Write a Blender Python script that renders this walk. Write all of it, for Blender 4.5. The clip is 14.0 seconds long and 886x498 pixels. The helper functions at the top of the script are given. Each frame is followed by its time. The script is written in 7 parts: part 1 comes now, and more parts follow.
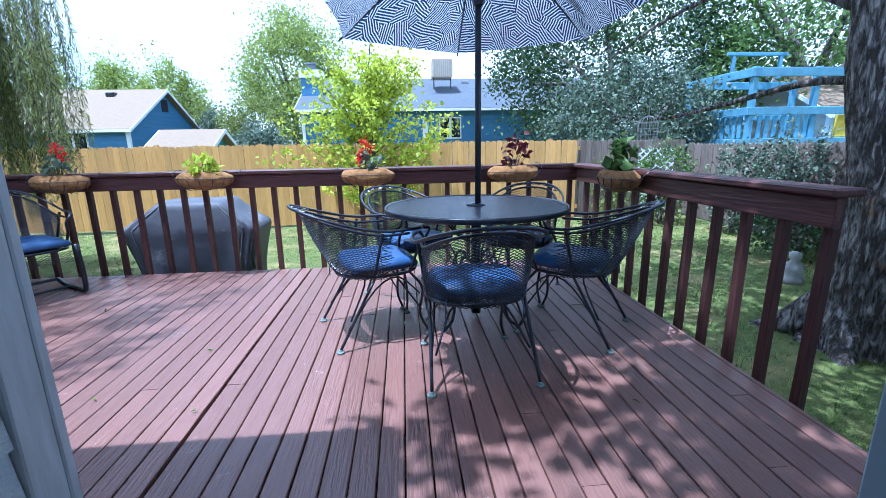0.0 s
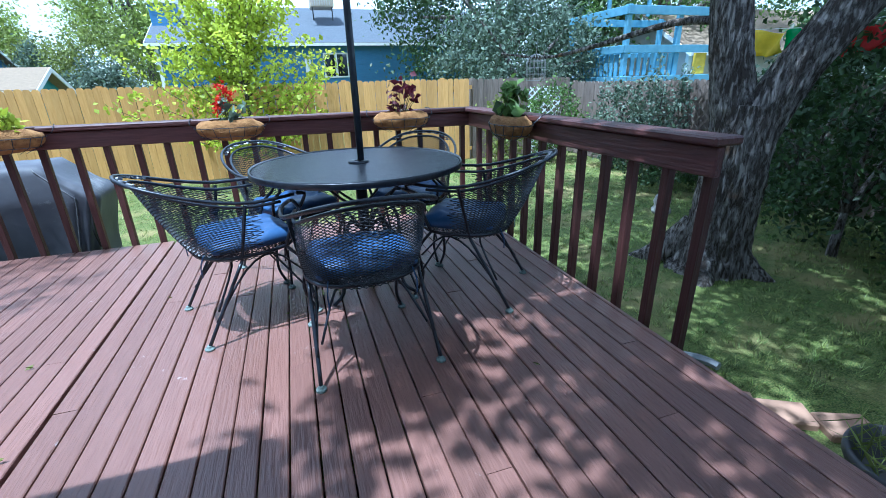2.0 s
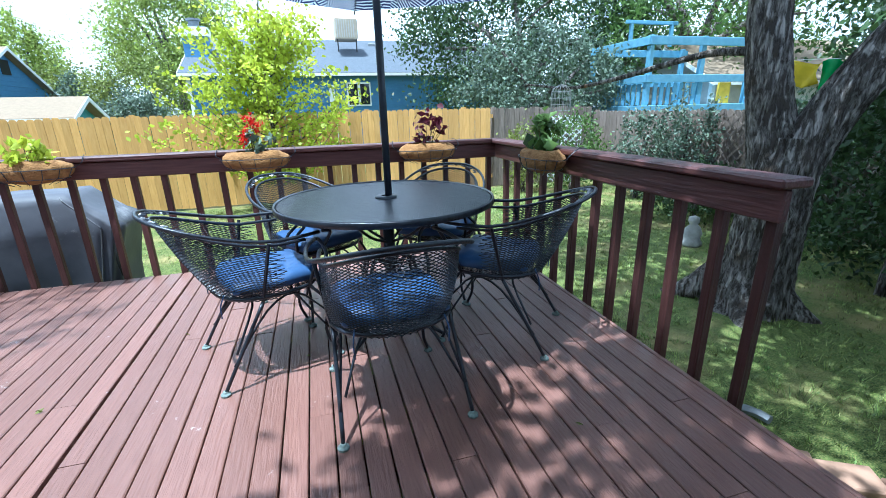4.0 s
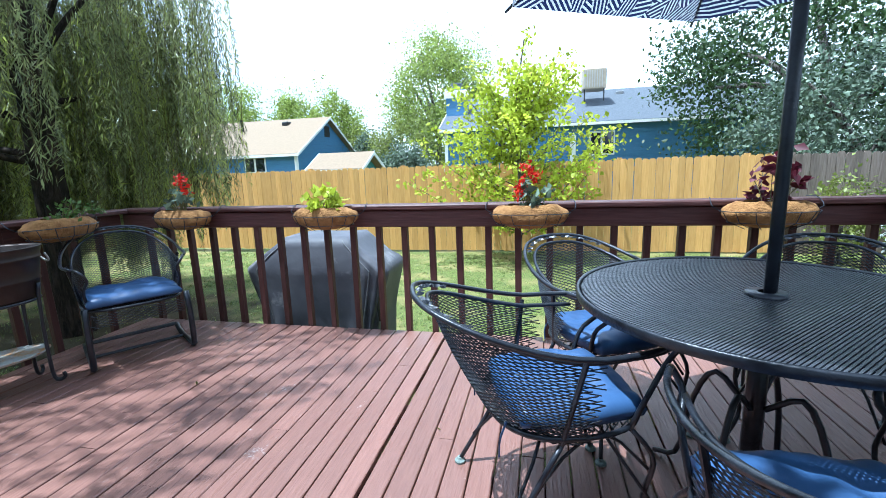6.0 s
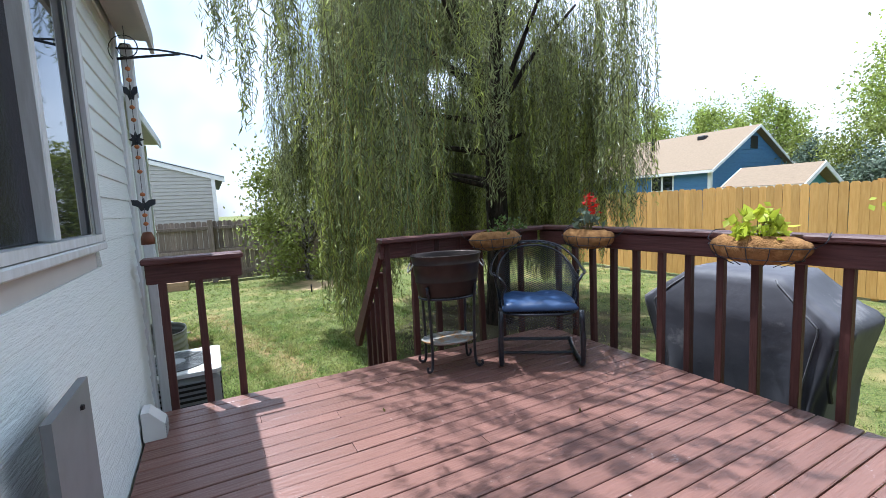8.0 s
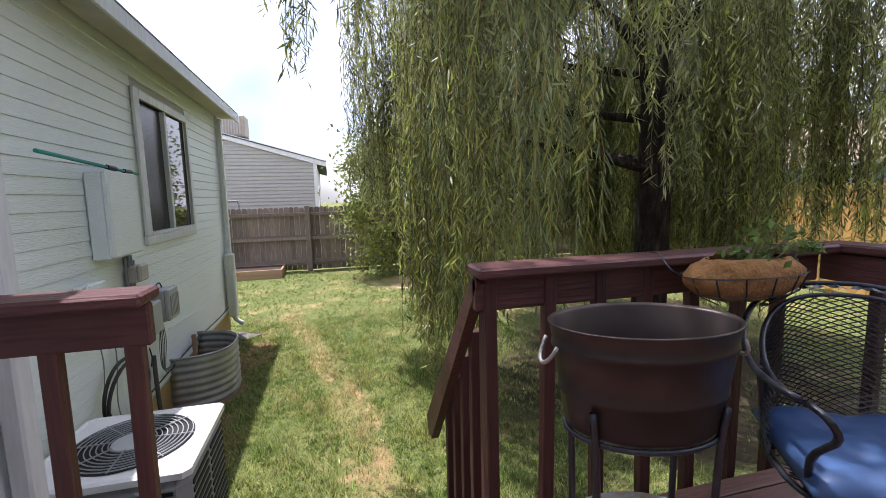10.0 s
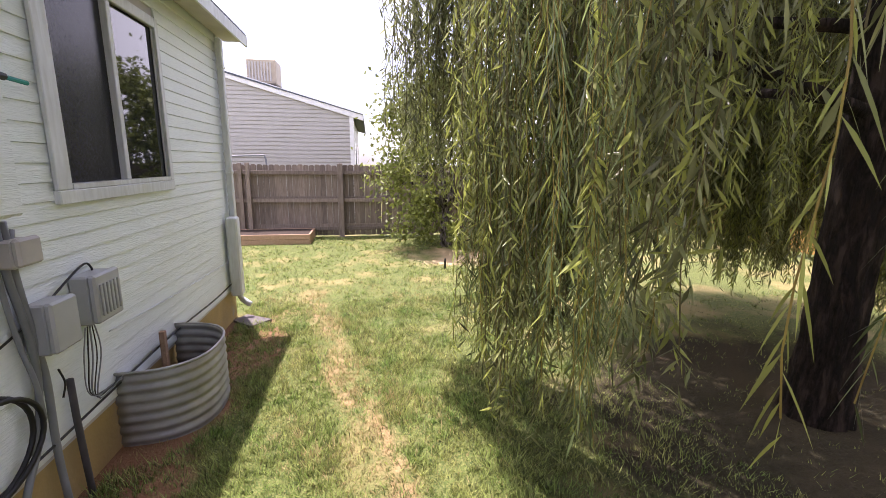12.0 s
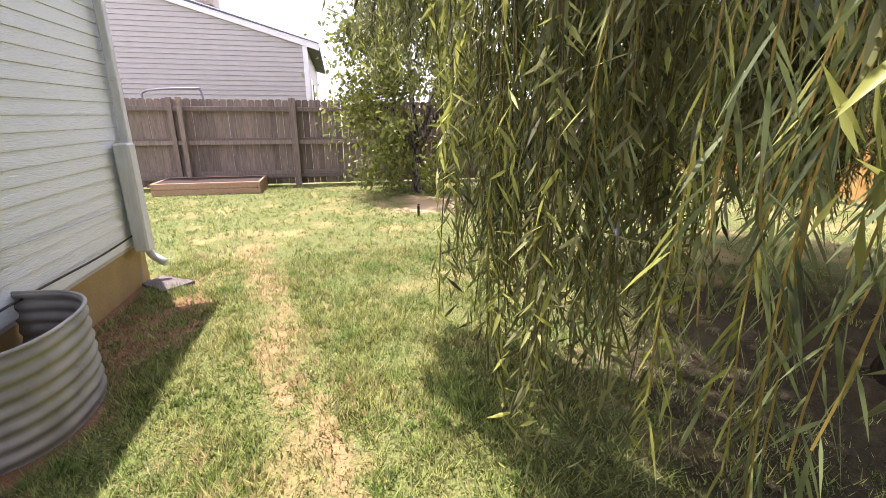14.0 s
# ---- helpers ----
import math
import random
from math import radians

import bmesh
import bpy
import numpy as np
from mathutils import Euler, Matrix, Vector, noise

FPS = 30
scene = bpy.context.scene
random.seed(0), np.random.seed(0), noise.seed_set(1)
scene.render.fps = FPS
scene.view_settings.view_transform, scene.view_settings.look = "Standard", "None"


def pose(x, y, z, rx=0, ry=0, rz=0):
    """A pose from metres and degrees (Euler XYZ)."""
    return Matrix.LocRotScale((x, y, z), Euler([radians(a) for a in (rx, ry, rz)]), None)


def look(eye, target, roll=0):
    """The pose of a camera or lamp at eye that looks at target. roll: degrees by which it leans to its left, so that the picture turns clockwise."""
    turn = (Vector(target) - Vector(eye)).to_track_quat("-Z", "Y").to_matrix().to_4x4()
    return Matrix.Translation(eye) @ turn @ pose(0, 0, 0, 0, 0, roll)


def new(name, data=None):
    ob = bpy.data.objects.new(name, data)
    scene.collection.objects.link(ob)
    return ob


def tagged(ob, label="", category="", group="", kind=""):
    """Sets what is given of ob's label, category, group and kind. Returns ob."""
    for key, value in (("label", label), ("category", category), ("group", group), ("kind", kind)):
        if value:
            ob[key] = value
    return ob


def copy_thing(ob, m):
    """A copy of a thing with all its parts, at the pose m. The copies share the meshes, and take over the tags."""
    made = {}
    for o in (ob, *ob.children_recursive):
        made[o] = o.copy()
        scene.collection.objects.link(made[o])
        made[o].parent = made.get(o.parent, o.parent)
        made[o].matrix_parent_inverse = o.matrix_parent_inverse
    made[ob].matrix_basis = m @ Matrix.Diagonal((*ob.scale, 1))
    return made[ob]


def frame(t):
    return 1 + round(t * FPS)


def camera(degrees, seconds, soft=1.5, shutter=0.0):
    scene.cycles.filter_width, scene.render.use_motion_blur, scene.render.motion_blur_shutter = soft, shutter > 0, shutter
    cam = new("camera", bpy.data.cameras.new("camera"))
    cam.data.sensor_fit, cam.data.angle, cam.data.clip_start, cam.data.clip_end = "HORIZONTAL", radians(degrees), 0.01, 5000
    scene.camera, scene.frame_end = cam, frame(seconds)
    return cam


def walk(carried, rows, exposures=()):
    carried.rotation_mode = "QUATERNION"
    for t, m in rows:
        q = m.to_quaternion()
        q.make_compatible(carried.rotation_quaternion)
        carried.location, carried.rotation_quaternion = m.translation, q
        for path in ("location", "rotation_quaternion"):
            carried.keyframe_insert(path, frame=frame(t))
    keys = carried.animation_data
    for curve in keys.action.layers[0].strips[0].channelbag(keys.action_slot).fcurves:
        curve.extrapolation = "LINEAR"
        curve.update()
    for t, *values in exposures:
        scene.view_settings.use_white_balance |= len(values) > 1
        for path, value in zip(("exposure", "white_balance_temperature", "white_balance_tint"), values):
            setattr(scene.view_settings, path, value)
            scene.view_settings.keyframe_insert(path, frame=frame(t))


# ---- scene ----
cam = camera(90.9, 14.0, soft=0.6)
EXPOSURES = [(0.0, 1.10, 4450, 8), (2.0, 1.02, 4480, 0), (4.4, 1.28, 4850, -2), (5.5, 1.24, 4920, -1), (6.5, 1.12, 5020, 1), (7.5, 0.96, 5300, 6), (9.0, 0.78, 5750, 13),
             (11.3, 1.16, 6150, 30), (14.0, 1.46, 6300, 34)]
PATH = [
    (0, (1.236, -1.004, 1.097), (1.402, 0.936, 0.638), -1.0),
    (0.5, (1.245, -1.007, 1.106), (1.361, 0.922, 0.593), -1.0),
    (1, (1.246, -0.957, 1.126), (1.3, 0.954, 0.537), -1.1),
    (1.5, (1.269, -0.863, 1.132), (1.579, 1.001, 0.476), -1.3),
    (2, (1.362, -0.752, 1.134), (1.936, 1.025, 0.419), -1.6),
    (2.2, (1.387, -0.724, 1.136), (2.023, 1.023, 0.4), -1.6),
    (4.3, (1.314, -0.541, 1.181), (1.755, 1.326, 0.616), -1.2),
    (4.5, (1.281, -0.494, 1.189), (1.657, 1.395, 0.652), -1.2),
    (5, (1.247, -0.337, 1.177), (1.539, 1.584, 0.702), -1.0),
    (5.5, (1.191, -0.054, 1.172), (1.263, 1.9, 0.753), -0.9),
    (6, (0.99, 0.184, 1.161), (0.552, 2.1, 0.792), -2.0),
    (6.5, (0.839, 0.337, 1.18), (-0.287, 1.962, 0.884), -2.1),
    (7, (0.794, 0.41, 1.188), (-0.822, 1.563, 0.95), -2.7),
    (7.5, (0.803, 0.397, 1.18), (-0.919, 1.392, 0.964), -2.7),
    (8, (0.764, 0.427, 1.16), (-0.994, 1.358, 0.95), -2.7),
    (8.5, (0.498, 0.528, 1.139), (-1.31, 1.357, 0.93), -2.7),
    (9, (0.085, 0.691, 1.137), (-1.773, 1.401, 0.93), -2.7),
    (9.2, (-0.109, 0.786, 1.154), (-1.989, 1.436, 0.942), -2.7),
    (11.3, (-2.14, 1.199, 1.121), (-4.085, 1.553, 0.819), 0.3),
    (11.5, (-2.273, 1.198, 1.115), (-4.217, 1.537, 0.787), 0.5),
    (12, (-2.522, 1.178, 1.035), (-4.456, 1.501, 0.644), 0.5),
    (12.5, (-2.77, 1.166, 0.946), (-4.692, 1.496, 0.501), 0.4),
    (13, (-3.026, 1.232, 0.825), (-4.939, 1.547, 0.332), 0.4),
    (13.5, (-3.294, 1.211, 0.701), (-5.19, 1.555, 0.166), 0.4),
    (14, (-3.602, 1.327, 0.626), (-5.462, 1.769, 0.04), 0.2),
]
walk(cam, [(t, look(e, a, r)) for t, e, a, r in PATH], EXPOSURES)

# ---------------------------------------------------------------- light
sun_from = Vector((-0.27, -0.135, 0.9)).normalized()
sun = new("sun", bpy.data.lights.new("sun", "SUN"))
sun.data.energy, sun.data.angle, sun.data.color = 4.6, radians(0.5), (1.0, 0.95, 0.88)
sun.matrix_world = look(sun_from * 30, (0, 0, 0))

world = bpy.data.worlds.new("sky")
scene.world = world
world.use_nodes = True
wn = world.node_tree
wn.nodes.clear()
w_out = wn.nodes.new("ShaderNodeOutputWorld")
w_bg = wn.nodes.new("ShaderNodeBackground")
w_sky = wn.nodes.new("ShaderNodeTexSky")
w_sky.sky_type, w_sky.sun_disc = "NISHITA", False
w_sky.sun_elevation = math.asin(sun_from.z)
w_sky.sun_rotation = math.atan2(sun_from.x, sun_from.y)
w_sky.air_density, w_sky.dust_density, w_sky.ozone_density = 1.0, 2.2, 1.0
# thin bright cloud over the blue
w_co = wn.nodes.new("ShaderNodeTexCoord")
w_no = wn.nodes.new("ShaderNodeTexNoise")
w_no.inputs["Scale"].default_value, w_no.inputs["Detail"].default_value = 1.6, 4
w_ra = wn.nodes.new("ShaderNodeMapRange")
w_ra.inputs["From Min"].default_value, w_ra.inputs["From Max"].default_value = 0.36, 0.60
w_mx = wn.nodes.new("ShaderNodeMix")
w_mx.data_type = "RGBA"
w_mx.inputs["B"].default_value = (10.5, 10.8, 11.4, 1)
wn.links.new(w_co.outputs["Generated"], w_no.inputs["Vector"])
wn.links.new(w_no.outputs["Fac"], w_ra.inputs["Value"])
wn.links.new(w_ra.outputs["Result"], w_mx.inputs["Factor"])
wn.links.new(w_sky.outputs["Color"], w_mx.inputs["A"])
wn.links.new(w_mx.outputs["Result"], w_bg.inputs["Color"])
w_bg.inputs["Strength"].default_value = 0.11
wn.links.new(w_bg.outputs["Background"], w_out.inputs["Surface"])


# ---------------------------------------------------------------- materials
def mat(name, col, col2=None, rough=0.7, scale=8.0, stretch=(1, 1, 1), bump=0.2, bscale=None, metal=0.0,
        spec=0.4, rand=0.0, island=0.0, detail=6.0, wear_light=None, wear_light_at=0.62, wear_light_scale=3.0, trans=0.0, coat=0.0, flecks=None):
    """Two colours mixed by stretched noise, optional worn or light-painted patches, and a bump."""
    m = bpy.data.materials.new(name)
    m.use_nodes = True
    nt = m.node_tree
    N, L = nt.nodes, nt.links
    b = N["Principled BSDF"]
    b.inputs["Roughness"].default_value, b.inputs["Metallic"].default_value = rough, metal
    b.inputs["Specular IOR Level"].default_value = spec
    b.inputs["Coat Weight"].default_value = coat
    tc, mp = N.new("ShaderNodeTexCoord"), N.new("ShaderNodeMapping")
    mp.inputs["Scale"].default_value = stretch
    L.new(tc.outputs["Object"], mp.inputs["Vector"])
    place = tc.outputs["Object"]
    if rand:                 # no two pieces share the same grain
        sh = N.new("ShaderNodeVectorMath")
        sh.operation = "MULTIPLY_ADD"
        sh.inputs[1].default_value = (41.0, 67.0, 53.0)
        L.new(N.new("ShaderNodeObjectInfo").outputs["Random"], sh.inputs[0])
        L.new(tc.outputs["Object"], sh.inputs[2])
        place = sh.outputs[0]
        L.new(place, mp.inputs["Vector"])
    n1 = N.new("ShaderNodeTexNoise")
    n1.inputs["Scale"].default_value, n1.inputs["Detail"].default_value = scale, detail
    L.new(mp.outputs["Vector"], n1.inputs["Vector"])
    ramp = N.new("ShaderNodeMapRange")
    ramp.inputs["From Min"].default_value, ramp.inputs["From Max"].default_value = 0.3, 0.7
    L.new(n1.outputs["Fac"], ramp.inputs["Value"])
    mx = N.new("ShaderNodeMix")
    mx.data_type = "RGBA"
    c2 = col2 or tuple(c * 0.75 for c in col)
    mx.inputs["A"].default_value, mx.inputs["B"].default_value = (*col, 1), (*c2, 1)
    L.new(ramp.outputs["Result"], mx.inputs["Factor"])
    out = mx.outputs["Result"]
    if wear_light:
        n2 = N.new("ShaderNodeTexNoise")
        n2.inputs["Scale"].default_value, n2.inputs["Detail"].default_value = wear_light_scale, 8
        n2.inputs["Roughness"].default_value = 0.7
        L.new(mp.outputs["Vector"], n2.inputs["Vector"])
        r2 = N.new("ShaderNodeMapRange")
        r2.inputs["From Min"].default_value, r2.inputs["From Max"].default_value = wear_light_at, wear_light_at + 0.1
        L.new(n2.outputs["Fac"], r2.inputs["Value"])
        m2 = N.new("ShaderNodeMix")
        m2.data_type = "RGBA"
        m2.inputs["B"].default_value = (*wear_light, 1)
        L.new(r2.outputs["Result"], m2.inputs["Factor"])
        L.new(out, m2.inputs["A"])
        out = m2.outputs["Result"]
    if flecks:               # chips and scuffs of no direction, gathered in patches
        n4, n5 = N.new("ShaderNodeTexNoise"), N.new("ShaderNodeTexNoise")
        n4.inputs["Scale"].default_value, n4.inputs["Detail"].default_value, n4.inputs["Roughness"].default_value = 26, 6, 0.75
        n5.inputs["Scale"].default_value, n5.inputs["Detail"].default_value = 2.6, 3
        sm = N.new("ShaderNodeMath")
        sm.operation = "MULTIPLY_ADD"
        sm.inputs[1].default_value = 0.55
        for n_ in (n4, n5):
            L.new(place, n_.inputs["Vector"])
        L.new(n5.outputs["Fac"], sm.inputs[0])
        L.new(n4.outputs["Fac"], sm.inputs[2])
        r4 = N.new("ShaderNodeMapRange")
        r4.inputs["From Min"].default_value, r4.inputs["From Max"].default_value = 0.985, 1.06
        r4.inputs["To Max"].default_value = 0.8
        L.new(sm.outputs[0], r4.inputs["Value"])
        m4 = N.new("ShaderNodeMix")
        m4.data_type = "RGBA"
        m4.inputs["B"].default_value = (*flecks, 1)
        L.new(r4.outputs["Result"], m4.inputs["Factor"])
        L.new(out, m4.inputs["A"])
        out = m4.outputs["Result"]
    if rand or island:
        hs = N.new("ShaderNodeHueSaturation")
        mr = N.new("ShaderNodeMapRange")
        amount = rand or island
        mr.inputs["To Min"].default_value, mr.inputs["To Max"].default_value = 1 - amount, 1 + amount
        if rand:
            L.new(N.new("ShaderNodeObjectInfo").outputs["Random"], mr.inputs["Value"])
        else:
            L.new(N.new("ShaderNodeNewGeometry").outputs["Random Per Island"], mr.inputs["Value"])
        L.new(mr.outputs["Result"], hs.inputs["Value"])
        L.new(out, hs.inputs["Color"])
        out = hs.outputs["Color"]
    L.new(out, b.inputs["Base Color"])
    if bump:
        bp = N.new("ShaderNodeBump")
        bp.inputs["Strength"].default_value, bp.inputs["Distance"].default_value = bump, 0.01
        n3 = n1
        if bscale:
            n3 = N.new("ShaderNodeTexNoise")
            n3.inputs["Scale"].default_value, n3.inputs["Detail"].default_value = bscale, 5
            L.new(mp.outputs["Vector"], n3.inputs["Vector"])
        L.new(n3.outputs["Fac"], bp.inputs["Height"])
        L.new(bp.outputs["Normal"], b.inputs["Normal"])
    if trans:
        tr = N.new("ShaderNodeBsdfTranslucent")
        L.new(out, tr.inputs["Color"])
        ms = N.new("ShaderNodeMixShader")
        ms.inputs["Fac"].default_value = trans
        L.new(b.outputs["BSDF"], ms.inputs[1])
        L.new(tr.outputs["BSDF"], ms.inputs[2])
        L.new(ms.outputs["Shader"], N["Material Output"].inputs["Surface"])
    return m


M = {}
M["deck"] = mat("deck_paint", (0.214, 0.108, 0.084), (0.176, 0.086, 0.067), 0.38, 9, (10, 0.8, 10), 0.5, None, rand=0.13,
                wear_light=(0.085, 0.046, 0.040), wear_light_at=0.66, wear_light_scale=2.2, spec=0.6, flecks=(0.50, 0.44, 0.43))
M["rail"] = mat("rail_paint", (0.105, 0.040, 0.036), (0.060, 0.022, 0.021), 0.5, 5, (1, 14, 14), 0.55, None, rand=0.1)
M["rail_y"] = mat("rail_paint_long", (0.105, 0.040, 0.036), (0.060, 0.022, 0.021), 0.5, 5, (14, 1, 14), 0.55, None, rand=0.1)
M["bal"] = mat("baluster_paint", (0.085, 0.033, 0.028), (0.055, 0.02, 0.018), 0.55, 6, (14, 14, 1), 0.4, None, rand=0.25)
M["siding"] = mat("white_siding", (0.81, 0.865, 0.865), (0.75, 0.81, 0.81), 0.5, 14, (1, 6, 9), 0.5, 18, wear_light=(0.55, 0.58, 0.57), wear_light_at=0.72)
M["trim"] = mat("white_trim", (0.70, 0.73, 0.75), (0.58, 0.60, 0.60), 0.5, 6, (6, 6, 1), 0.3, None, wear_light=(0.42, 0.42, 0.40), wear_light_at=0.70)
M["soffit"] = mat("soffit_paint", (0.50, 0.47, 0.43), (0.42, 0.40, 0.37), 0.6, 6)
M["found"] = mat("foundation_paint", (0.42, 0.30, 0.12), (0.33, 0.24, 0.11), 0.8, 5, bump=0.4, bscale=40, wear_light=(0.3, 0.28, 0.25), wear_light_at=0.6)
M["newfence"] = mat("new_cedar", (0.68, 0.40, 0.135), (0.58, 0.315, 0.090), 0.65, 4, (9, 9, 1), 0.3, None, rand=0.16,
                    wear_light=(0.30, 0.13, 0.045), wear_light_at=0.70, wear_light_scale=1.6)
M["oldfence"] = mat("old_fence", (0.24, 0.19, 0.155), (0.14, 0.108, 0.088), 0.85, 4, (12, 12, 1), 0.6, None, rand=0.25)
M["blue"] = mat("blue_siding", (0.085, 0.20, 0.36), (0.070, 0.165, 0.31), 0.6, 4, (1, 1, 6), 0.2)
M["bluetower"] = mat("sky_blue_paint", (0.17, 0.34, 0.46), (0.12, 0.26, 0.37), 0.6, 6, (1, 1, 1), 0.2, rand=0.12)
M["white"] = mat("white_paint", (0.78, 0.78, 0.76), (0.70, 0.70, 0.68), 0.5, 6, bump=0.1)
M["greysiding"] = mat("grey_vinyl", (0.41, 0.395, 0.355), (0.37, 0.355, 0.32), 0.5, 5, bump=0.1)
M["shingle_tan"] = mat("tan_shingle", (0.275, 0.205, 0.135), (0.22, 0.165, 0.11), 0.9, 3, (3, 10, 10), 0.4, 60, island=0.12)
M["shingle_grey"] = mat("grey_shingle", (0.125, 0.14, 0.165), (0.08, 0.092, 0.11), 0.9, 3, (3, 10, 10), 0.4, 60, island=0.3)
M["glass"] = mat("window_glass", (0.012, 0.014, 0.018), (0.010, 0.012, 0.015), 0.03, 2, bump=0, spec=0.9)
M["screen"] = mat("insect_screen", (0.022, 0.022, 0.030), (0.014, 0.014, 0.020), 0.25, 60, bump=0.1, spec=0.25)
M["iron"] = mat("black_iron", (0.026, 0.030, 0.042), (0.014, 0.016, 0.022), 0.34, 20, bump=0.25, bscale=60, metal=0.3, spec=0.6)
# lighter than the iron, with specks: reflected light painted on the tabletop mesh
M["ironmesh"] = mat("iron_mesh_sheen", (0.052, 0.056, 0.070), (0.030, 0.033, 0.044), 0.32, 12, bump=0.35, bscale=40, metal=0.3, spec=0.6, wear_light=(0.13, 0.14, 0.16), wear_light_at=0.66, wear_light_scale=14)
M["ironworn"] = mat("verdigris_foot", (0.23, 0.28, 0.26), (0.12, 0.15, 0.14), 0.7, 60, bump=0.3)
M["cushion"] = mat("navy_cushion", (0.046, 0.096, 0.22), (0.030, 0.066, 0.16), 0.45, 9, bump=0.35, bscale=6, spec=0.45)
# pale patches on the cloth: dirt, with sunlit areas painted in
M["cover"] = mat("grill_cover_cloth", (0.105, 0.105, 0.122), (0.060, 0.060, 0.074), 0.6, 3, bump=0.6, bscale=7, wear_light=(0.24, 0.23, 0.24), wear_light_at=0.57, wear_light_scale=2.2)
M["coverlight"] = mat("grill_cover_seam", (0.20, 0.20, 0.21), (0.12, 0.12, 0.13), 0.6, 4, bump=0.5, bscale=7)
M["coir"] = mat("coir_liner", (0.36, 0.19, 0.065), (0.22, 0.105, 0.035), 0.95, 30, bump=0.9, bscale=90)
M["soil"] = mat("soil", (0.05, 0.032, 0.02), (0.03, 0.02, 0.014), 0.95, 30, bump=0.8)
M["bronze"] = mat("bronze_tub", (0.060, 0.046, 0.040), (0.040, 0.030, 0.027), 0.42, 10, bump=0.1, metal=0.6)
M["steel"] = mat("galvanised_steel", (0.46, 0.455, 0.43), (0.29, 0.29, 0.28), 0.58, 6, bump=0.25, metal=0.5, wear_light=(0.22, 0.12, 0.07), wear_light_at=0.64)
M["plate"] = mat("tray_enamel", (0.46, 0.46, 0.44), (0.38, 0.38, 0.36), 0.4, 8, bump=0.1, wear_light=(0.42, 0.20, 0.04), wear_light_at=0.47, wear_light_scale=5)
M["greybox"] = mat("grey_plastic", (0.42, 0.43, 0.43), (0.36, 0.37, 0.37), 0.5, 6, bump=0.1)
M["coolerpaint"] = mat("cooler_paint", (0.46, 0.39, 0.29), (0.38, 0.32, 0.24), 0.6, 6, bump=0.1)
M["darkpipe"] = mat("dark_pipe", (0.085, 0.08, 0.085), (0.05, 0.045, 0.05), 0.6, 9, bump=0.2)
M["greypipe"] = mat("grey_conduit", (0.22, 0.23, 0.245), (0.17, 0.18, 0.19), 0.5, 8, bump=0.1)
M["black"] = mat("black_cable", (0.015, 0.015, 0.017), (0.01, 0.01, 0.01), 0.5, 8, bump=0.05)
M["acgrey"] = mat("ac_casing", (0.30, 0.31, 0.315), (0.26, 0.27, 0.275), 0.45, 6, bump=0.1)
M["twig"] = mat("twig", (0.14, 0.12, 0.04), (0.10, 0.08, 0.03), 0.8, 9, bump=0.1)
M["willow"] = mat("willow_leaf", (0.29, 0.305, 0.128), (0.160, 0.178, 0.072), 0.30, 3, bump=0, island=0.65, trans=0.48)
M["leafbright"] = mat("light_green_leaf", (0.37, 0.43, 0.10), (0.25, 0.31, 0.07), 0.5, 2, bump=0, island=0.45, trans=0.5)
M["willowtwig"] = mat("willow_twig", (0.34, 0.27, 0.05), (0.24, 0.17, 0.04), 0.6, 9, bump=0.1)
# lighter copy of the willow leaf, sunlight painted into its colour
M["willowlit"] = mat("willow_leaf_sunlit", (0.42, 0.45, 0.105), (0.30, 0.34, 0.080), 0.34, 3, bump=0, island=0.4, trans=0.38)
M["willownear"] = mat("willow_leaf_green", (0.24, 0.30, 0.115), (0.130, 0.170, 0.062), 0.28, 3, bump=0, island=0.6, trans=0.34)
M["maple"] = mat("yellow_green_leaf", (0.56, 0.60, 0.05), (0.42, 0.50, 0.04), 0.5, 3, bump=0, island=0.35, trans=0.45)
M["leafmid"] = mat("mid_green_leaf", (0.15, 0.225, 0.050), (0.075, 0.13, 0.030), 0.5, 2, bump=0, island=0.5, trans=0.35)
M["leafdark"] = mat("dark_green_leaf", (0.068, 0.112, 0.034), (0.036, 0.066, 0.022), 0.5, 2, bump=0, island=0.5, trans=0.25)
M["leafgrey"] = mat("silver_green_leaf", (0.17, 0.215, 0.15), (0.085, 0.12, 0.078), 0.5, 2, bump=0, island=0.5, trans=0.2)
M["leafolive"] = mat("olive_leaf", (0.24, 0.27, 0.06), (0.16, 0.19, 0.045), 0.5, 2, bump=0, island=0.45, trans=0.35)
M["red"] = mat("red_petal", (0.75, 0.03, 0.015), (0.6, 0.02, 0.01), 0.5, 20, bump=0, island=0.3, trans=0.3)
M["burg"] = mat("burgundy_leaf", (0.13, 0.018, 0.035), (0.08, 0.012, 0.022), 0.5, 20, bump=0, island=0.4, trans=0.25)
M["clay"] = mat("clay_brick", (0.40, 0.24, 0.16), (0.30, 0.18, 0.12), 0.9, 12, bump=0.4)
M["stone"] = mat("cast_stone", (0.42, 0.40, 0.37), (0.30, 0.29, 0.27), 0.9, 14, bump=0.5)
M["slab"] = mat("dark_flagstone", (0.16, 0.14, 0.13), (0.10, 0.085, 0.08), 0.85, 9, bump=0.6)
M["planter"] = mat("planter_wood", (0.42, 0.27, 0.17), (0.30, 0.19, 0.12), 0.8, 5, (1, 9, 9), 0.4)
M["wallin"] = mat("room_paint", (0.55, 0.53, 0.50), (0.50, 0.48, 0.46), 0.7, 5, bump=0.05)
M["floorin"] = mat("room_floor", (0.20, 0.12, 0.07), (0.15, 0.09, 0.05), 0.5, 5, (1, 10, 10), 0.1)
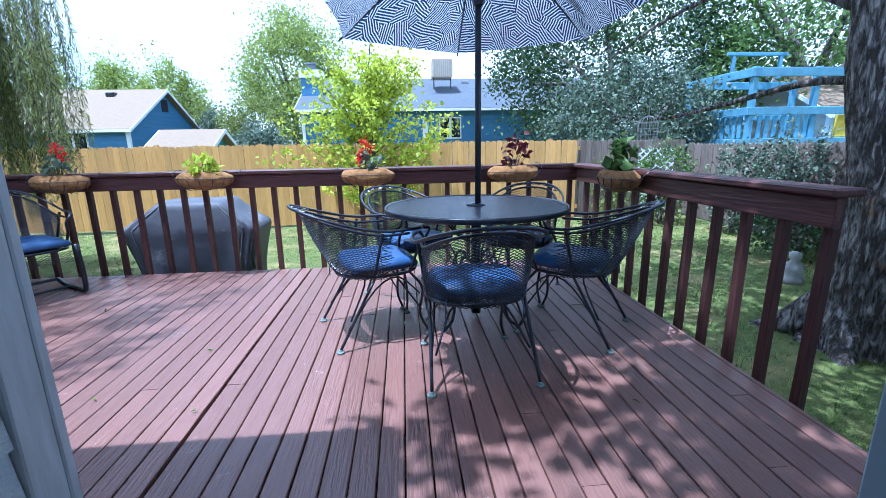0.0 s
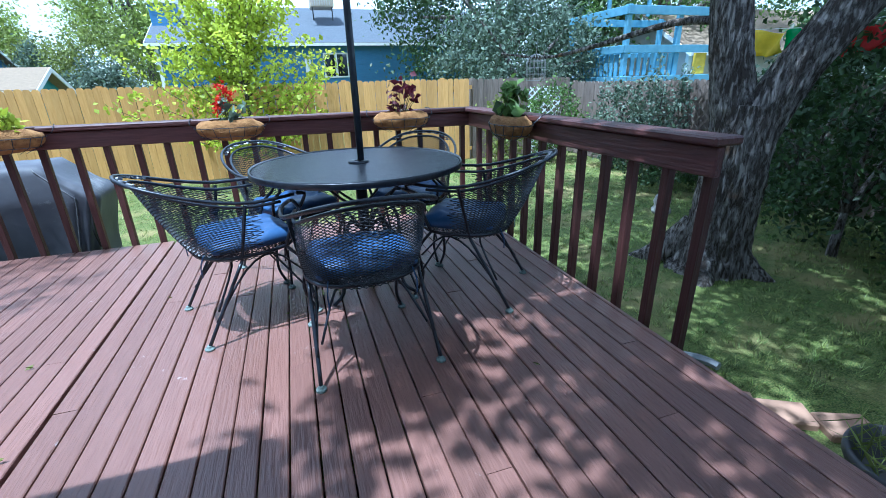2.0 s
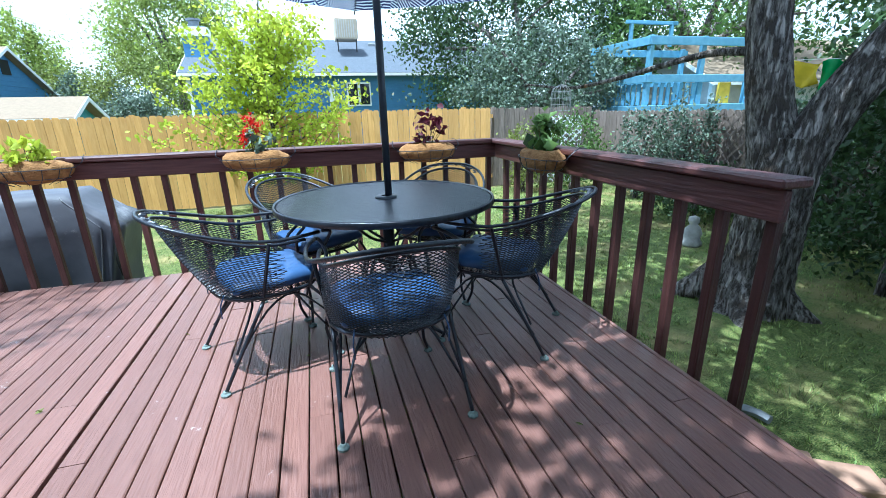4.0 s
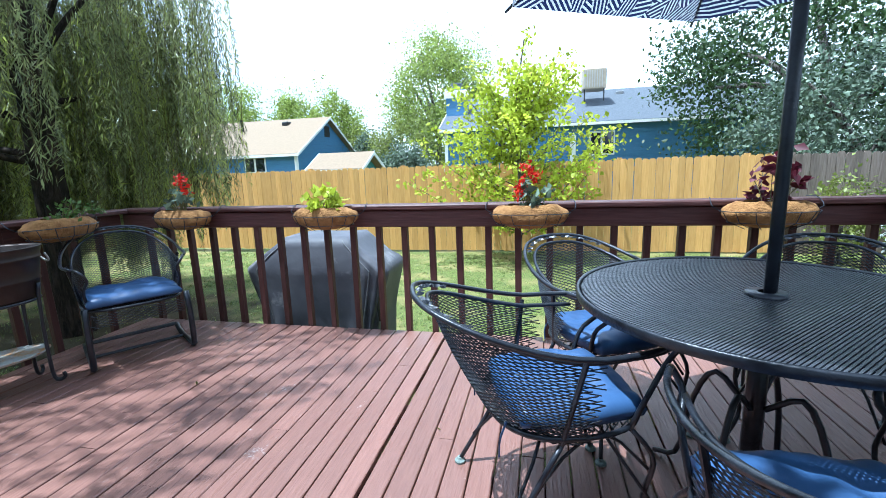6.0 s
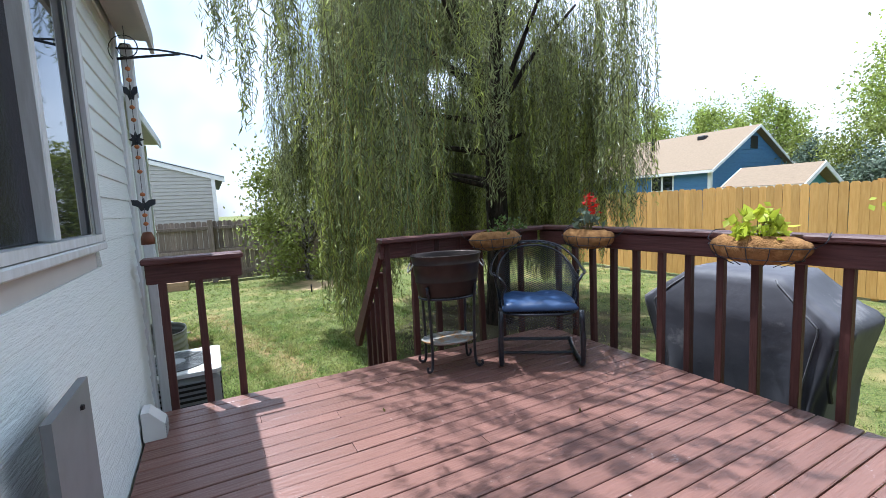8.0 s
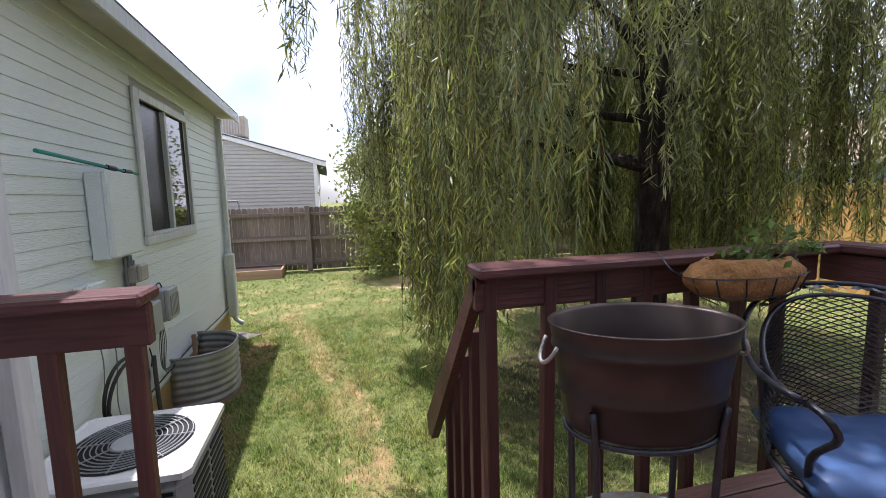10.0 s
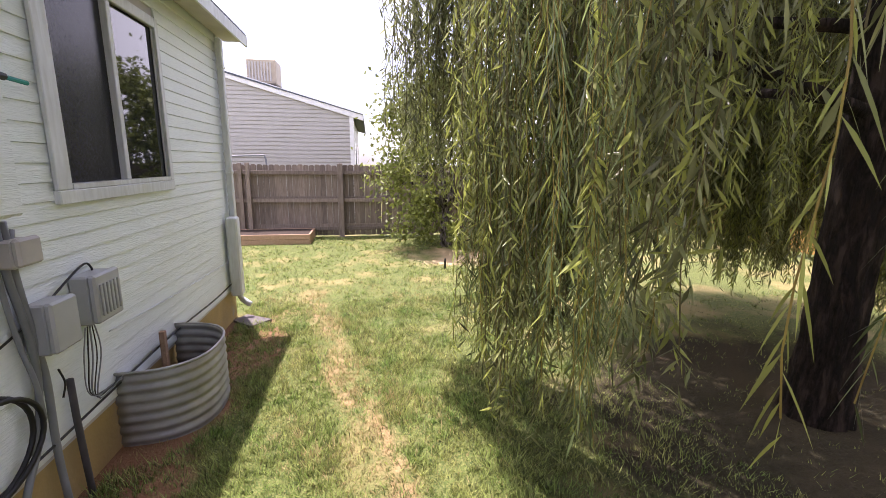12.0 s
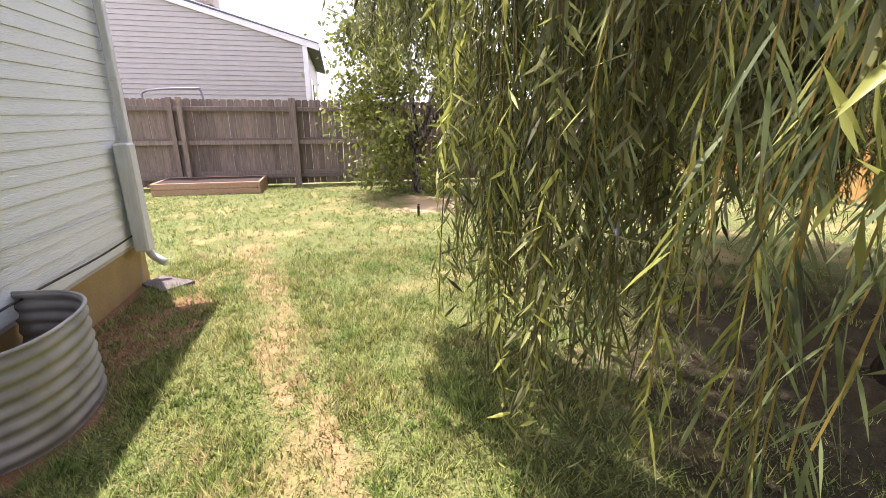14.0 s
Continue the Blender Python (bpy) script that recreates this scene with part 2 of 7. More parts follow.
M["doorframe"] = mat("door_frame_paint", (0.30, 0.38, 0.42), (0.26, 0.33, 0.37), 0.5, 6, bump=0.1)
# the near-black entry paints the shade inside vents and grilles
for key, c in (("yellow", (0.80, 0.62, 0.02)), ("green", (0.02, 0.32, 0.06)), ("flagred", (0.62, 0.03, 0.03)), ("flagblue", (0.03, 0.05, 0.40)),
               ("teal", (0.02, 0.30, 0.28)), ("ochre", (0.70, 0.50, 0.05)), ("gapshade", (0.01, 0.01, 0.012)), ("greentrim", (0.10, 0.30, 0.32)),
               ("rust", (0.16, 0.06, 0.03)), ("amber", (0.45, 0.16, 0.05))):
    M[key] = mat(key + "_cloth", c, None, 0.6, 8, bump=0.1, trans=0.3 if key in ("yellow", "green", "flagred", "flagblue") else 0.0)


def bark_material(name, ridge, furrow, moss, scale):
    """Plated bark: long pale ridges between dark furrows, with grain and rusty patches."""
    m = bpy.data.materials.new(name)
    m.use_nodes = True
    N, L = m.node_tree.nodes, m.node_tree.links
    b = N["Principled BSDF"]
    b.inputs["Roughness"].default_value, b.inputs["Specular IOR Level"].default_value = 0.9, 0.2
    tc, mp = N.new("ShaderNodeTexCoord"), N.new("ShaderNodeMapping")
    mp.inputs["Scale"].default_value = (1, 1, 0.22)
    L.new(tc.outputs["Object"], mp.inputs["Vector"])

    def noise_of(vec, sc, detail):
        n = N.new("ShaderNodeTexNoise")
        n.inputs["Scale"].default_value, n.inputs["Detail"].default_value = sc, detail
        L.new(vec, n.inputs["Vector"])
        return n

    def span(v, a, c):
        r = N.new("ShaderNodeMapRange")
        r.inputs["From Min"].default_value, r.inputs["From Max"].default_value = a, c
        L.new(v, r.inputs["Value"])
        return r.outputs["Result"]

    def blend(f, a, c):
        x = N.new("ShaderNodeMix")
        x.data_type = "RGBA"
        L.new(f, x.inputs["Factor"])
        for k, v in (("A", a), ("B", c)):
            if isinstance(v, tuple):
                x.inputs[k].default_value = (*v, 1)
            else:
                L.new(v, x.inputs[k])
        return x.outputs["Result"]
    warp = N.new("ShaderNodeVectorMath")
    warp.operation = "MULTIPLY_ADD"
    warp.inputs[1].default_value = (0.06, 0.06, 0.06)
    L.new(noise_of(mp.outputs["Vector"], 14, 4).outputs["Color"], warp.inputs[0])
    L.new(mp.outputs["Vector"], warp.inputs[2])
    fur = noise_of(warp.outputs[0], scale, 9)
    fur.inputs["Roughness"].default_value = 0.68
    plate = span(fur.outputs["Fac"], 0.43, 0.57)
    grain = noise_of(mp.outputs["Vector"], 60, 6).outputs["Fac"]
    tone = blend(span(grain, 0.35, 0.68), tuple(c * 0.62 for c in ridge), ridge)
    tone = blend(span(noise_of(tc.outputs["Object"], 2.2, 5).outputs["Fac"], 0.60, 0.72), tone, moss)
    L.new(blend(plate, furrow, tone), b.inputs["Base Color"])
    ad = N.new("ShaderNodeMath")
    ad.operation = "MULTIPLY_ADD"
    ad.inputs[1].default_value = 0.35
    L.new(grain, ad.inputs[0])
    L.new(plate, ad.inputs[2])
    bp = N.new("ShaderNodeBump")
    bp.inputs["Strength"].default_value, bp.inputs["Distance"].default_value = 1.0, 0.022
    L.new(ad.outputs[0], bp.inputs["Height"])
    L.new(bp.outputs["Normal"], b.inputs["Normal"])
    return m


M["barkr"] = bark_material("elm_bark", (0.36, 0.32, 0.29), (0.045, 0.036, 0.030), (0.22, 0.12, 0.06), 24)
M["barkw"] = bark_material("willow_bark", (0.065, 0.046, 0.034), (0.016, 0.012, 0.009), (0.05, 0.03, 0.018), 14)


def grass_material():
    """Lawn with dry straw patches, a worn track along the house and soil under the willow with its shade painted in."""
    m = bpy.data.materials.new("lawn")
    m.use_nodes = True
    nt = m.node_tree
    N, L = nt.nodes, nt.links
    b = N["Principled BSDF"]
    b.inputs["Roughness"].default_value = 0.85
    b.inputs["Specular IOR Level"].default_value = 0.2
    tc = N.new("ShaderNodeTexCoord")

    def noise_at(scale, detail=6):
        n = N.new("ShaderNodeTexNoise")
        n.inputs["Scale"].default_value, n.inputs["Detail"].default_value = scale, detail
        L.new(tc.outputs["Object"], n.inputs["Vector"])
        return n.outputs["Fac"]

    def rng(v, a, c):
        r = N.new("ShaderNodeMapRange")
        r.inputs["From Min"].default_value, r.inputs["From Max"].default_value = a, c
        L.new(v, r.inputs["Value"])
        return r.outputs["Result"]

    def mixc(f, a, c):
        x = N.new("ShaderNodeMix")
        x.data_type = "RGBA"
        L.new(f, x.inputs["Factor"])
        for s, v in (("A", a), ("B", c)):
            if isinstance(v, tuple):
                x.inputs[s].default_value = (*v, 1)
            else:
                L.new(v, x.inputs[s])
        return x.outputs["Result"]

    def math_(op, *vs):
        x = N.new("ShaderNodeMath")
        x.operation = op
        for i, v in enumerate(vs):
            if isinstance(v, (int, float)):
                x.inputs[i].default_value = v
            else:
                L.new(v, x.inputs[i])
        return x.outputs[0]
    base = mixc(rng(noise_at(28), 0.38, 0.62), (0.032, 0.058, 0.012), (0.105, 0.145, 0.032))
    base = mixc(rng(noise_at(95), 0.42, 0.64), base, (0.20, 0.205, 0.065))
    base = mixc(rng(noise_at(1.6), 0.50, 0.68), base, (0.27, 0.225, 0.09))
    sp = N.new("ShaderNodeSeparateXYZ")
    L.new(tc.outputs["Object"], sp.inputs[0])
    X, Y = sp.outputs[0], sp.outputs[1]
    wob = math_("MULTIPLY", math_("SUBTRACT", noise_at(1.9, 5), 0.5), 0.85)
    # worn track: a strip on a gently curving line
    line = math_("MINIMUM", math_("ADD", math_("MULTIPLY", math_("ADD", X, 5.2), 0.215), 1.13), 1.22)
    off = math_("ABSOLUTE", math_("ADD", math_("SUBTRACT", Y, line), wob))
    width = math_("ADD", math_("MULTIPLY", noise_at(3), 0.34), 0.0)
    track = rng(math_("SUBTRACT", width, off), 0.0, 0.13)
    inside = math_("MULTIPLY", rng(X, -9.3, -8.6), rng(math_("MULTIPLY", X, -1.0), 2.4, 3.2))
    track = math_("MULTIPLY", track, rng(noise_at(7), 0.36, 0.58))
    base = mixc(math_("MULTIPLY", track, inside), base, mixc(rng(noise_at(20), 0.3, 0.7), (0.37, 0.265, 0.125), (0.24, 0.165, 0.075)))
    # bare soil along the house wall
    near = rng(math_("SUBTRACT", math_("ADD", 0.22, wob), Y), 0.0, 0.2)
    base = mixc(math_("MULTIPLY", math_("MULTIPLY", near, rng(math_("MULTIPLY", X, -1.0), 2.6, 2.8)), rng(X, -8.2, -7.6)), base, (0.25, 0.13, 0.07))
    # bare patch by the far fence; soil under the willow, colour darkened for the tree's shade
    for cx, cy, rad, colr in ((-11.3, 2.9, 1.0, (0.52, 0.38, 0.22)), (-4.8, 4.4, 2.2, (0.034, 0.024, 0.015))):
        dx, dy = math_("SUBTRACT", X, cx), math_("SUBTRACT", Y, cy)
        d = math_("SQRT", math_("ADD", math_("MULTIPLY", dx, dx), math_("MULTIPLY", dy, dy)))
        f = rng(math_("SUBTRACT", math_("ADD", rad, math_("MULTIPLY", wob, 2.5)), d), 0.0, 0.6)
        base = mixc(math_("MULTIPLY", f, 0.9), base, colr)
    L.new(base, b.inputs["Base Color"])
    bp = N.new("ShaderNodeBump")
    bp.inputs["Strength"].default_value, bp.inputs["Distance"].default_value = 0.7, 0.03
    L.new(noise_at(60), bp.inputs["Height"])
    L.new(bp.outputs["Normal"], b.inputs["Normal"])
    return m


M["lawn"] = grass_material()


def umbrella_material():
    """Navy and white cloth: blocks of short stripes in changing directions."""
    m = bpy.data.materials.new("umbrella_cloth")
    m.use_nodes = True
    N, L = m.node_tree.nodes, m.node_tree.links
    b = N["Principled BSDF"]
    b.inputs["Roughness"].default_value = 0.8
    tc = N.new("ShaderNodeTexCoord")
    vo = N.new("ShaderNodeTexVoronoi")
    vo.voronoi_dimensions = "2D"
    vo.distance = "MANHATTAN"
    vo.inputs["Scale"].default_value = 12
    L.new(tc.outputs["Object"], vo.inputs["Vector"])
    ro = N.new("ShaderNodeVectorRotate")
    ro.rotation_type = "Z_AXIS"
    mu = N.new("ShaderNodeMath")
    mu.operation = "MULTIPLY"
    mu.inputs[1].default_value = 6.28
    L.new(vo.outputs["Color"], mu.inputs[0])
    L.new(mu.outputs[0], ro.inputs["Angle"])
    L.new(tc.outputs["Object"], ro.inputs["Vector"])
    wa = N.new("ShaderNodeTexWave")
    wa.inputs["Scale"].default_value = 19
    L.new(ro.outputs["Vector"], wa.inputs["Vector"])
    gt = N.new("ShaderNodeMath")
    gt.operation = "GREATER_THAN"
    gt.inputs[1].default_value = 0.64
    L.new(wa.outputs["Fac"], gt.inputs[0])
    mx = N.new("ShaderNodeMix")
    mx.data_type = "RGBA"
    mx.inputs["A"].default_value, mx.inputs["B"].default_value = (0.018, 0.026, 0.085, 1), (0.62, 0.68, 0.72, 1)
    L.new(gt.outputs[0], mx.inputs["Factor"])
    L.new(mx.outputs["Result"], b.inputs["Base Color"])
    tr = N.new("ShaderNodeBsdfTranslucent")
    L.new(mx.outputs["Result"], tr.inputs["Color"])
    ms = N.new("ShaderNodeMixShader")
    ms.inputs["Fac"].default_value = 0.35
    L.new(b.outputs["BSDF"], ms.inputs[1])
    L.new(tr.outputs["BSDF"], ms.inputs[2])
    L.new(ms.outputs["Shader"], N["Material Output"].inputs["Surface"])
    return m


M["umbrella"] = umbrella_material()


# ---------------------------------------------------------------- building helpers
def link_mesh(name, me, material, parent=None, label="", at=None):
    if material and not me.materials:
        me.materials.append(material)
    ob = new(name, me)
    if at is not None:
        ob.matrix_world = at
    if parent:
        ob.parent = parent
    if label:
        tagged(ob, label)
    return ob


def part(name, bm, material, parent=None, label="", smooth=False):
    me = bpy.data.meshes.new(name)
    bm.to_mesh(me)
    bm.free()
    if smooth:
        me.polygons.foreach_set("use_smooth", [True] * len(me.polygons))
    return link_mesh(name, me, material, parent, label)


def empty(name, m, label, category, group=""):
    ob = new(name)
    ob.matrix_world = m
    return tagged(ob, label, category, group)


def add_box(bm, x0, y0, z0, x1, y1, z1, bevel=0.0):
    vs = [bm.verts.new(p) for p in ((x0, y0, z0), (x1, y0, z0), (x1, y1, z0), (x0, y1, z0), (x0, y0, z1), (x1, y0, z1), (x1, y1, z1), (x0, y1, z1))]
    fs = [bm.faces.new([vs[i] for i in f]) for f in ((3, 2, 1, 0), (4, 5, 6, 7), (0, 1, 5, 4), (1, 2, 6, 5), (2, 3, 7, 6), (3, 0, 4, 7))]
    if bevel:
        edges = list({e for f in fs for e in f.edges})
        bmesh.ops.bevel(bm, geom=edges, offset=bevel, segments=1, affect="EDGES")
    return bm


def box(x0, y0, z0, x1, y1, z1, bevel=0.0):
    return add_box(bmesh.new(), x0, y0, z0, x1, y1, z1, bevel)


def add_prism(bm, outline, axis, a, c):
    """A closed outline in the plane across an axis, drawn from a to c along it."""
    def p(u, v, w):
        return {"x": (w, u, v), "y": (u, w, v), "z": (u, v, w)}[axis]
    lo = [bm.verts.new(p(u, v, a)) for u, v in outline]
    hi = [bm.verts.new(p(u, v, c)) for u, v in outline]
    n = len(outline)
    bm.faces.new(lo)
    bm.faces.new(hi[::-1])
    for i in range(n):
        bm.faces.new((lo[i], hi[i], hi[(i + 1) % n], lo[(i + 1) % n]))
    bmesh.ops.recalc_face_normals(bm, faces=bm.faces)
    return bm


def prism(outline, axis, a, c):
    return add_prism(bmesh.new(), outline, axis, a, c)


def add_tube(bm, pts, radius, sides=6, closed=False):
    """A round bar along points; radius may be a list."""
    pts = [Vector(p) for p in pts]
    n = len(pts)
    rs = radius if isinstance(radius, (list, tuple)) else [radius] * n
    rings, side = [], None
    for i, p in enumerate(pts):
        a = pts[(i - 1) % n] if closed or i else p
        c = pts[(i + 1) % n] if closed or i < n - 1 else p
        d = (c - a).normalized()
        if side is None:
            side = d.orthogonal().normalized()
        side = (side - d * side.dot(d))
        side = side.normalized() if side.length > 1e-6 else d.orthogonal().normalized()
        up = d.cross(side)
        rings.append([bm.verts.new(p + (side * math.cos(2 * math.pi * k / sides) + up * math.sin(2 * math.pi * k / sides)) * rs[i]) for k in range(sides)])
    for i in range(n if closed else n - 1):
        r0, r1 = rings[i], rings[(i + 1) % n]
        for k in range(sides):
            bm.faces.new((r0[k], r0[(k + 1) % sides], r1[(k + 1) % sides], r1[k]))
    if not closed:
        bm.faces.new(rings[0][::-1])
        bm.faces.new(rings[-1])
    return bm


def tube(pts, radius, sides=6, closed=False):
    return add_tube(bmesh.new(), pts, radius, sides, closed)


def add_lathe(bm, profile, sides=24, sx=1.0, sy=1.0, cx=0.0, cy=0.0):
    rings = [[bm.verts.new((cx + r * sx * math.cos(2 * math.pi * k / sides), cy + r * sy * math.sin(2 * math.pi * k / sides), z)) for k in range(sides)] for r, z in profile]
    for r0, r1 in zip(rings, rings[1:]):
        for k in range(sides):
            bm.faces.new((r0[k], r0[(k + 1) % sides], r1[(k + 1) % sides], r1[k]))
    return bm


def lathe(profile, sides=24, sx=1.0, sy=1.0):
    return add_lathe(bmesh.new(), profile, sides, sx, sy)


def curve_pts(ctrl, n=20):
    """A smooth line through control points."""
    c = [Vector(p) for p in ctrl]
    c = [c[0] * 2 - c[1]] + c + [c[-1] * 2 - c[-2]]
    out = []
    segs = len(c) - 3
    for i in range(n):
        s = min(i / (n - 1) * segs, segs - 1e-6)
        k, t = int(s), s - int(s)
        p0, p1, p2, p3 = c[k:k + 4]
        out.append(0.5 * ((2 * p1) + (p2 - p0) * t + (2 * p0 - 5 * p1 + 4 * p2 - p3) * t * t + (3 * p1 - p0 - 3 * p2 + p3) * t ** 3))
    return out


def leaves_mesh(name, centres, size, rng, aspect=0.5, droop=None, dirs=None):
    """Many folded leaves: each four corners, two triangles bent along the rib."""
    n = len(centres)
    if dirs is None:
        d = rng.normal(size=(n, 3))
        if droop:
            d[:, 2] -= droop
    else:
        d = dirs + rng.normal(size=(n, 3)) * 0.35
    d /= np.linalg.norm(d, axis=1)[:, None]
    s = np.cross(d, rng.normal(size=(n, 3)))
    s /= np.linalg.norm(s, axis=1)[:, None] + 1e-9
    nn = np.cross(d, s)
    ln = size * rng.uniform(0.6, 1.25, n)[:, None]
    w = ln * aspect * 0.5
    v = np.empty((n, 4, 3))
    v[:, 0] = centres - d * ln * 0.5
    v[:, 1] = centres + s * w + nn * w * 0.35
    v[:, 2] = centres + d * ln * 0.5
    v[:, 3] = centres - s * w + nn * w * 0.35
    idx = np.arange(n * 4).reshape(n, 4)
    me = bpy.data.meshes.new(name)
    tris = np.concatenate([idx[:, [0, 1, 2]], idx[:, [0, 2, 3]]], axis=1).reshape(-1, 3)
    me.vertices.add(n * 4)
    me.vertices.foreach_set("co", v.reshape(-1).astype(np.float32))
    me.loops.add(len(tris) * 3)
    me.loops.foreach_set("vertex_index", tris.reshape(-1).astype(np.int32))
    me.polygons.add(len(tris))
    me.polygons.foreach_set("loop_start", np.arange(0, len(tris) * 3, 3, dtype=np.int32))
    me.update(calc_edges=True)
    me.validate()
    return me


GZ = -0.80


def ground_z(x):
    return GZ + 0.0085 * min(x, 0.0)


# ---------------------------------------------------------------- ground
def build_ground():
    bm = bmesh.new()
    xs = [-300, -60, -30] + [i * 1.0 for i in range(-20, 15)] + [30, 60, 300]
    ys = [-300, -60, -20] + [i * 1.0 for i in range(-10, 16)] + [30, 60, 300]
    grid = [[bm.verts.new((x, y, ground_z(max(x, -20)) + (0.015 * noise.noise((x * 0.7, y * 0.7, 0)) if abs(x) < 20 else 0))) for x in xs] for y in ys]
    for j in range(len(ys) - 1):
        for i in range(len(xs) - 1):
            bm.faces.new((grid[j][i], grid[j][i + 1], grid[j + 1][i + 1], grid[j + 1][i]))
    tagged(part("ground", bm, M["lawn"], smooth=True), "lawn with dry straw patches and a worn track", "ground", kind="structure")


build_ground()


# ---------------------------------------------------------------- deck
DX0, DX1, DY0, DY1 = -2.23, 2.86, 0.03, 3.05
PITCH, SEAM = 0.0958, 1.204        # board spacing, and one gap that fixes the rest
YD, JX = -0.72, 0.37        # the set-back wall at the door, and where it jogs


def rail_run(name, x0, y0, x1, y1, balusters, label):
    """A rail: cap on a face board, square balusters outside the deck rim."""
    along_x = abs(x1 - x0) > abs(y1 - y0)
    ob = empty(name, pose((x0 + x1) / 2, (y0 + y1) / 2, 0), label, "railing", "deck railings")
    ob["kind"] = "structure"
    cx, cy = (x0 + x1) / 2, (y0 + y1) / 2
    hl = max(abs(x1 - x0), abs(y1 - y0)) / 2
    m = M["rail"] if along_x else M["rail_y"]

    def bx(u0, v0, z0, u1, v1, z1, bev=0.006):
        return box(u0, v0, z0, u1, v1, z1, bev) if along_x else box(v0, u0, z0, v1, u1, z1, bev)
    part("cap", bx(-hl, -0.075, 0.885, hl, 0.065, 0.92, 0.008), m, ob)
    part("face_board", bx(-hl + 0.01, -0.045, 0.765, hl - 0.01, -0.008, 0.882), m, ob)
    me = None
    for bxp, byp in balusters:
        if me is None:
            b = box(-0.021, -0.021, -0.24, 0.021, 0.021, 0.883, 0.003)
            me = bpy.data.meshes.new("baluster")
            b.to_mesh(me)
            b.free()
        o = link_mesh("baluster", me, M["bal"], ob)
        o.location = (bxp - cx, byp - cy, 0)
        o.rotation_euler = (radians(random.uniform(-0.5, 0.5)), radians(random.uniform(-0.5, 0.5)), radians(random.uniform(-3, 3)))
    return ob


rail_run("railing_far", -2.30, 3.075, 2.93, 3.075, [(-2.11 + 0.197 * k, 3.088) for k in range(26)], "dark red-brown painted deck railing with square balusters")
rail_run("railing_right", 2.885, 0.47, 2.885, 3.0, [(2.905, 0.55 + 0.212 * k) for k in range(12)], "dark red-brown painted deck railing with grainy cap")
rail_run("railing_left", -2.255, 1.50, -2.255, 3.0, [(-2.275, 1.565 + 0.205 * k) for k in range(7)], "dark red-brown painted deck railing beside the steps")
rail_run("railing_stub", -2.235, 0.06, -2.235, 0.59, [(-2.262, 0.145), (-2.262, 0.335), (-2.262, 0.525)], "short dark red-brown railing between house and steps")

# stair railing with a slanting rail
st = empty("stair_railing", pose(-2.5, 1.53, 0), "slanting dark red-brown stair railing", "railing")
st["kind"] = "structure"
part("slanting_rail", prism([(0.25, 0.86), (0.21, 0.90), (-0.62, -0.02), (-0.58, -0.10), (-0.52, -0.10)], "y", -0.02, 0.02), M["rail"], st)
for k in range(5):
    xx = 0.16 - 0.13 * k
    part("baluster", box(xx - 0.02, 0.022, -0.25 - 0.14 * k, xx + 0.02, 0.06, 0.78 - 0.142 * k, 0.003), M["bal"], st)

deck_frame = empty("deck_frame", pose(0, 0, 0), "dark red-brown painted deck framing", "deck")
deck_frame["kind"] = "structure"
part("rim_board", box(DX0 - 0.02, DY1 - 0.002, -0.22, DX1 + 0.02, DY1 + 0.015, -0.028), M["rail"], deck_frame)
part("rim_board", box(DX1 - 0.002, YD + 0.03, -0.22, DX1 + 0.018, DY1 - 0.004, -0.028), M["rail_y"], deck_frame)
part("rim_board", box(DX0 - 0.02, DY0, -0.22, DX0 - 0.002, DY1 - 0.004, -0.028), M["rail_y"], deck_frame)
part("joist", box(JX + 0.05, -0.25, -0.19, DX1, -0.21, -0.03), M["rail"], deck_frame)
for yy in (0.3, 0.75, 1.2, 1.65, 2.1, 2.55):
    part("joist", box(DX0, yy, -0.19, DX1, yy + 0.04, -0.03), M["rail"], deck_frame)
for xx in (-2.1, 0.3, 2.7):
    for yy in (0.5, 2.9):
        part("post", box(xx, yy, GZ - 0.1, xx + 0.09, yy + 0.09, -0.2), M["bal"], deck_frame)

steps = empty("deck_steps", pose(DX0, 1.05, GZ), "dark red-brown painted wooden steps down to the lawn", "steps")
steps["kind"] = "structure"
for k in range(3):
    part("tread", box(-0.02 - 0.29 * (k + 1), -0.46, 0.60 - 0.2 * k - 0.04, -0.02 - 0.29 * k - 0.006, 0.40, 0.60 - 0.2 * k, 0.006), M["rail_y"], steps)
for yy in (-0.46, 0.36):
    part("stringer", prism([(-0.02, 0.555), (-0.02, 0.28), (-0.55, -0.05), (-0.85, -0.05), (-0.85, 0.15)], "y", yy, yy + 0.04), M["rail"], steps)

# ---------------------------------------------------------------- house
house = empty("house", pose(0, 0, 0), "white house with horizontal lap siding and a low eave", "house")
house["kind"] = "structure"


def lap_siding(x0, x1, z0, z1, y, openings, parent, pitch=0.0985):
    """Lapped boards, each tilting out at its foot; openings are cut away."""
    z = z0
    while z < z1 - 0.01:
        top = min(z + pitch, z1)
        cuts = sorted([o for o in openings if o[2] < top - 0.01 and o[3] > z + 0.01])
        spans, a = [], x0
        for o in cuts:
            if o[0] > a:
                spans.append((a, o[0]))
            a = max(a, o[1])
        if a < x1:
            spans.append((a, x1))
        for s0, s1 in spans:
            bm = prism([(y + 0.003, z), (y + 0.0165, z + 0.003), (y + 0.017, z + 0.012), (y + 0.0085, top), (y, top), (y, z)], "x", s0, s1)
            part("siding_board", bm, M["siding"], parent)
        z = top


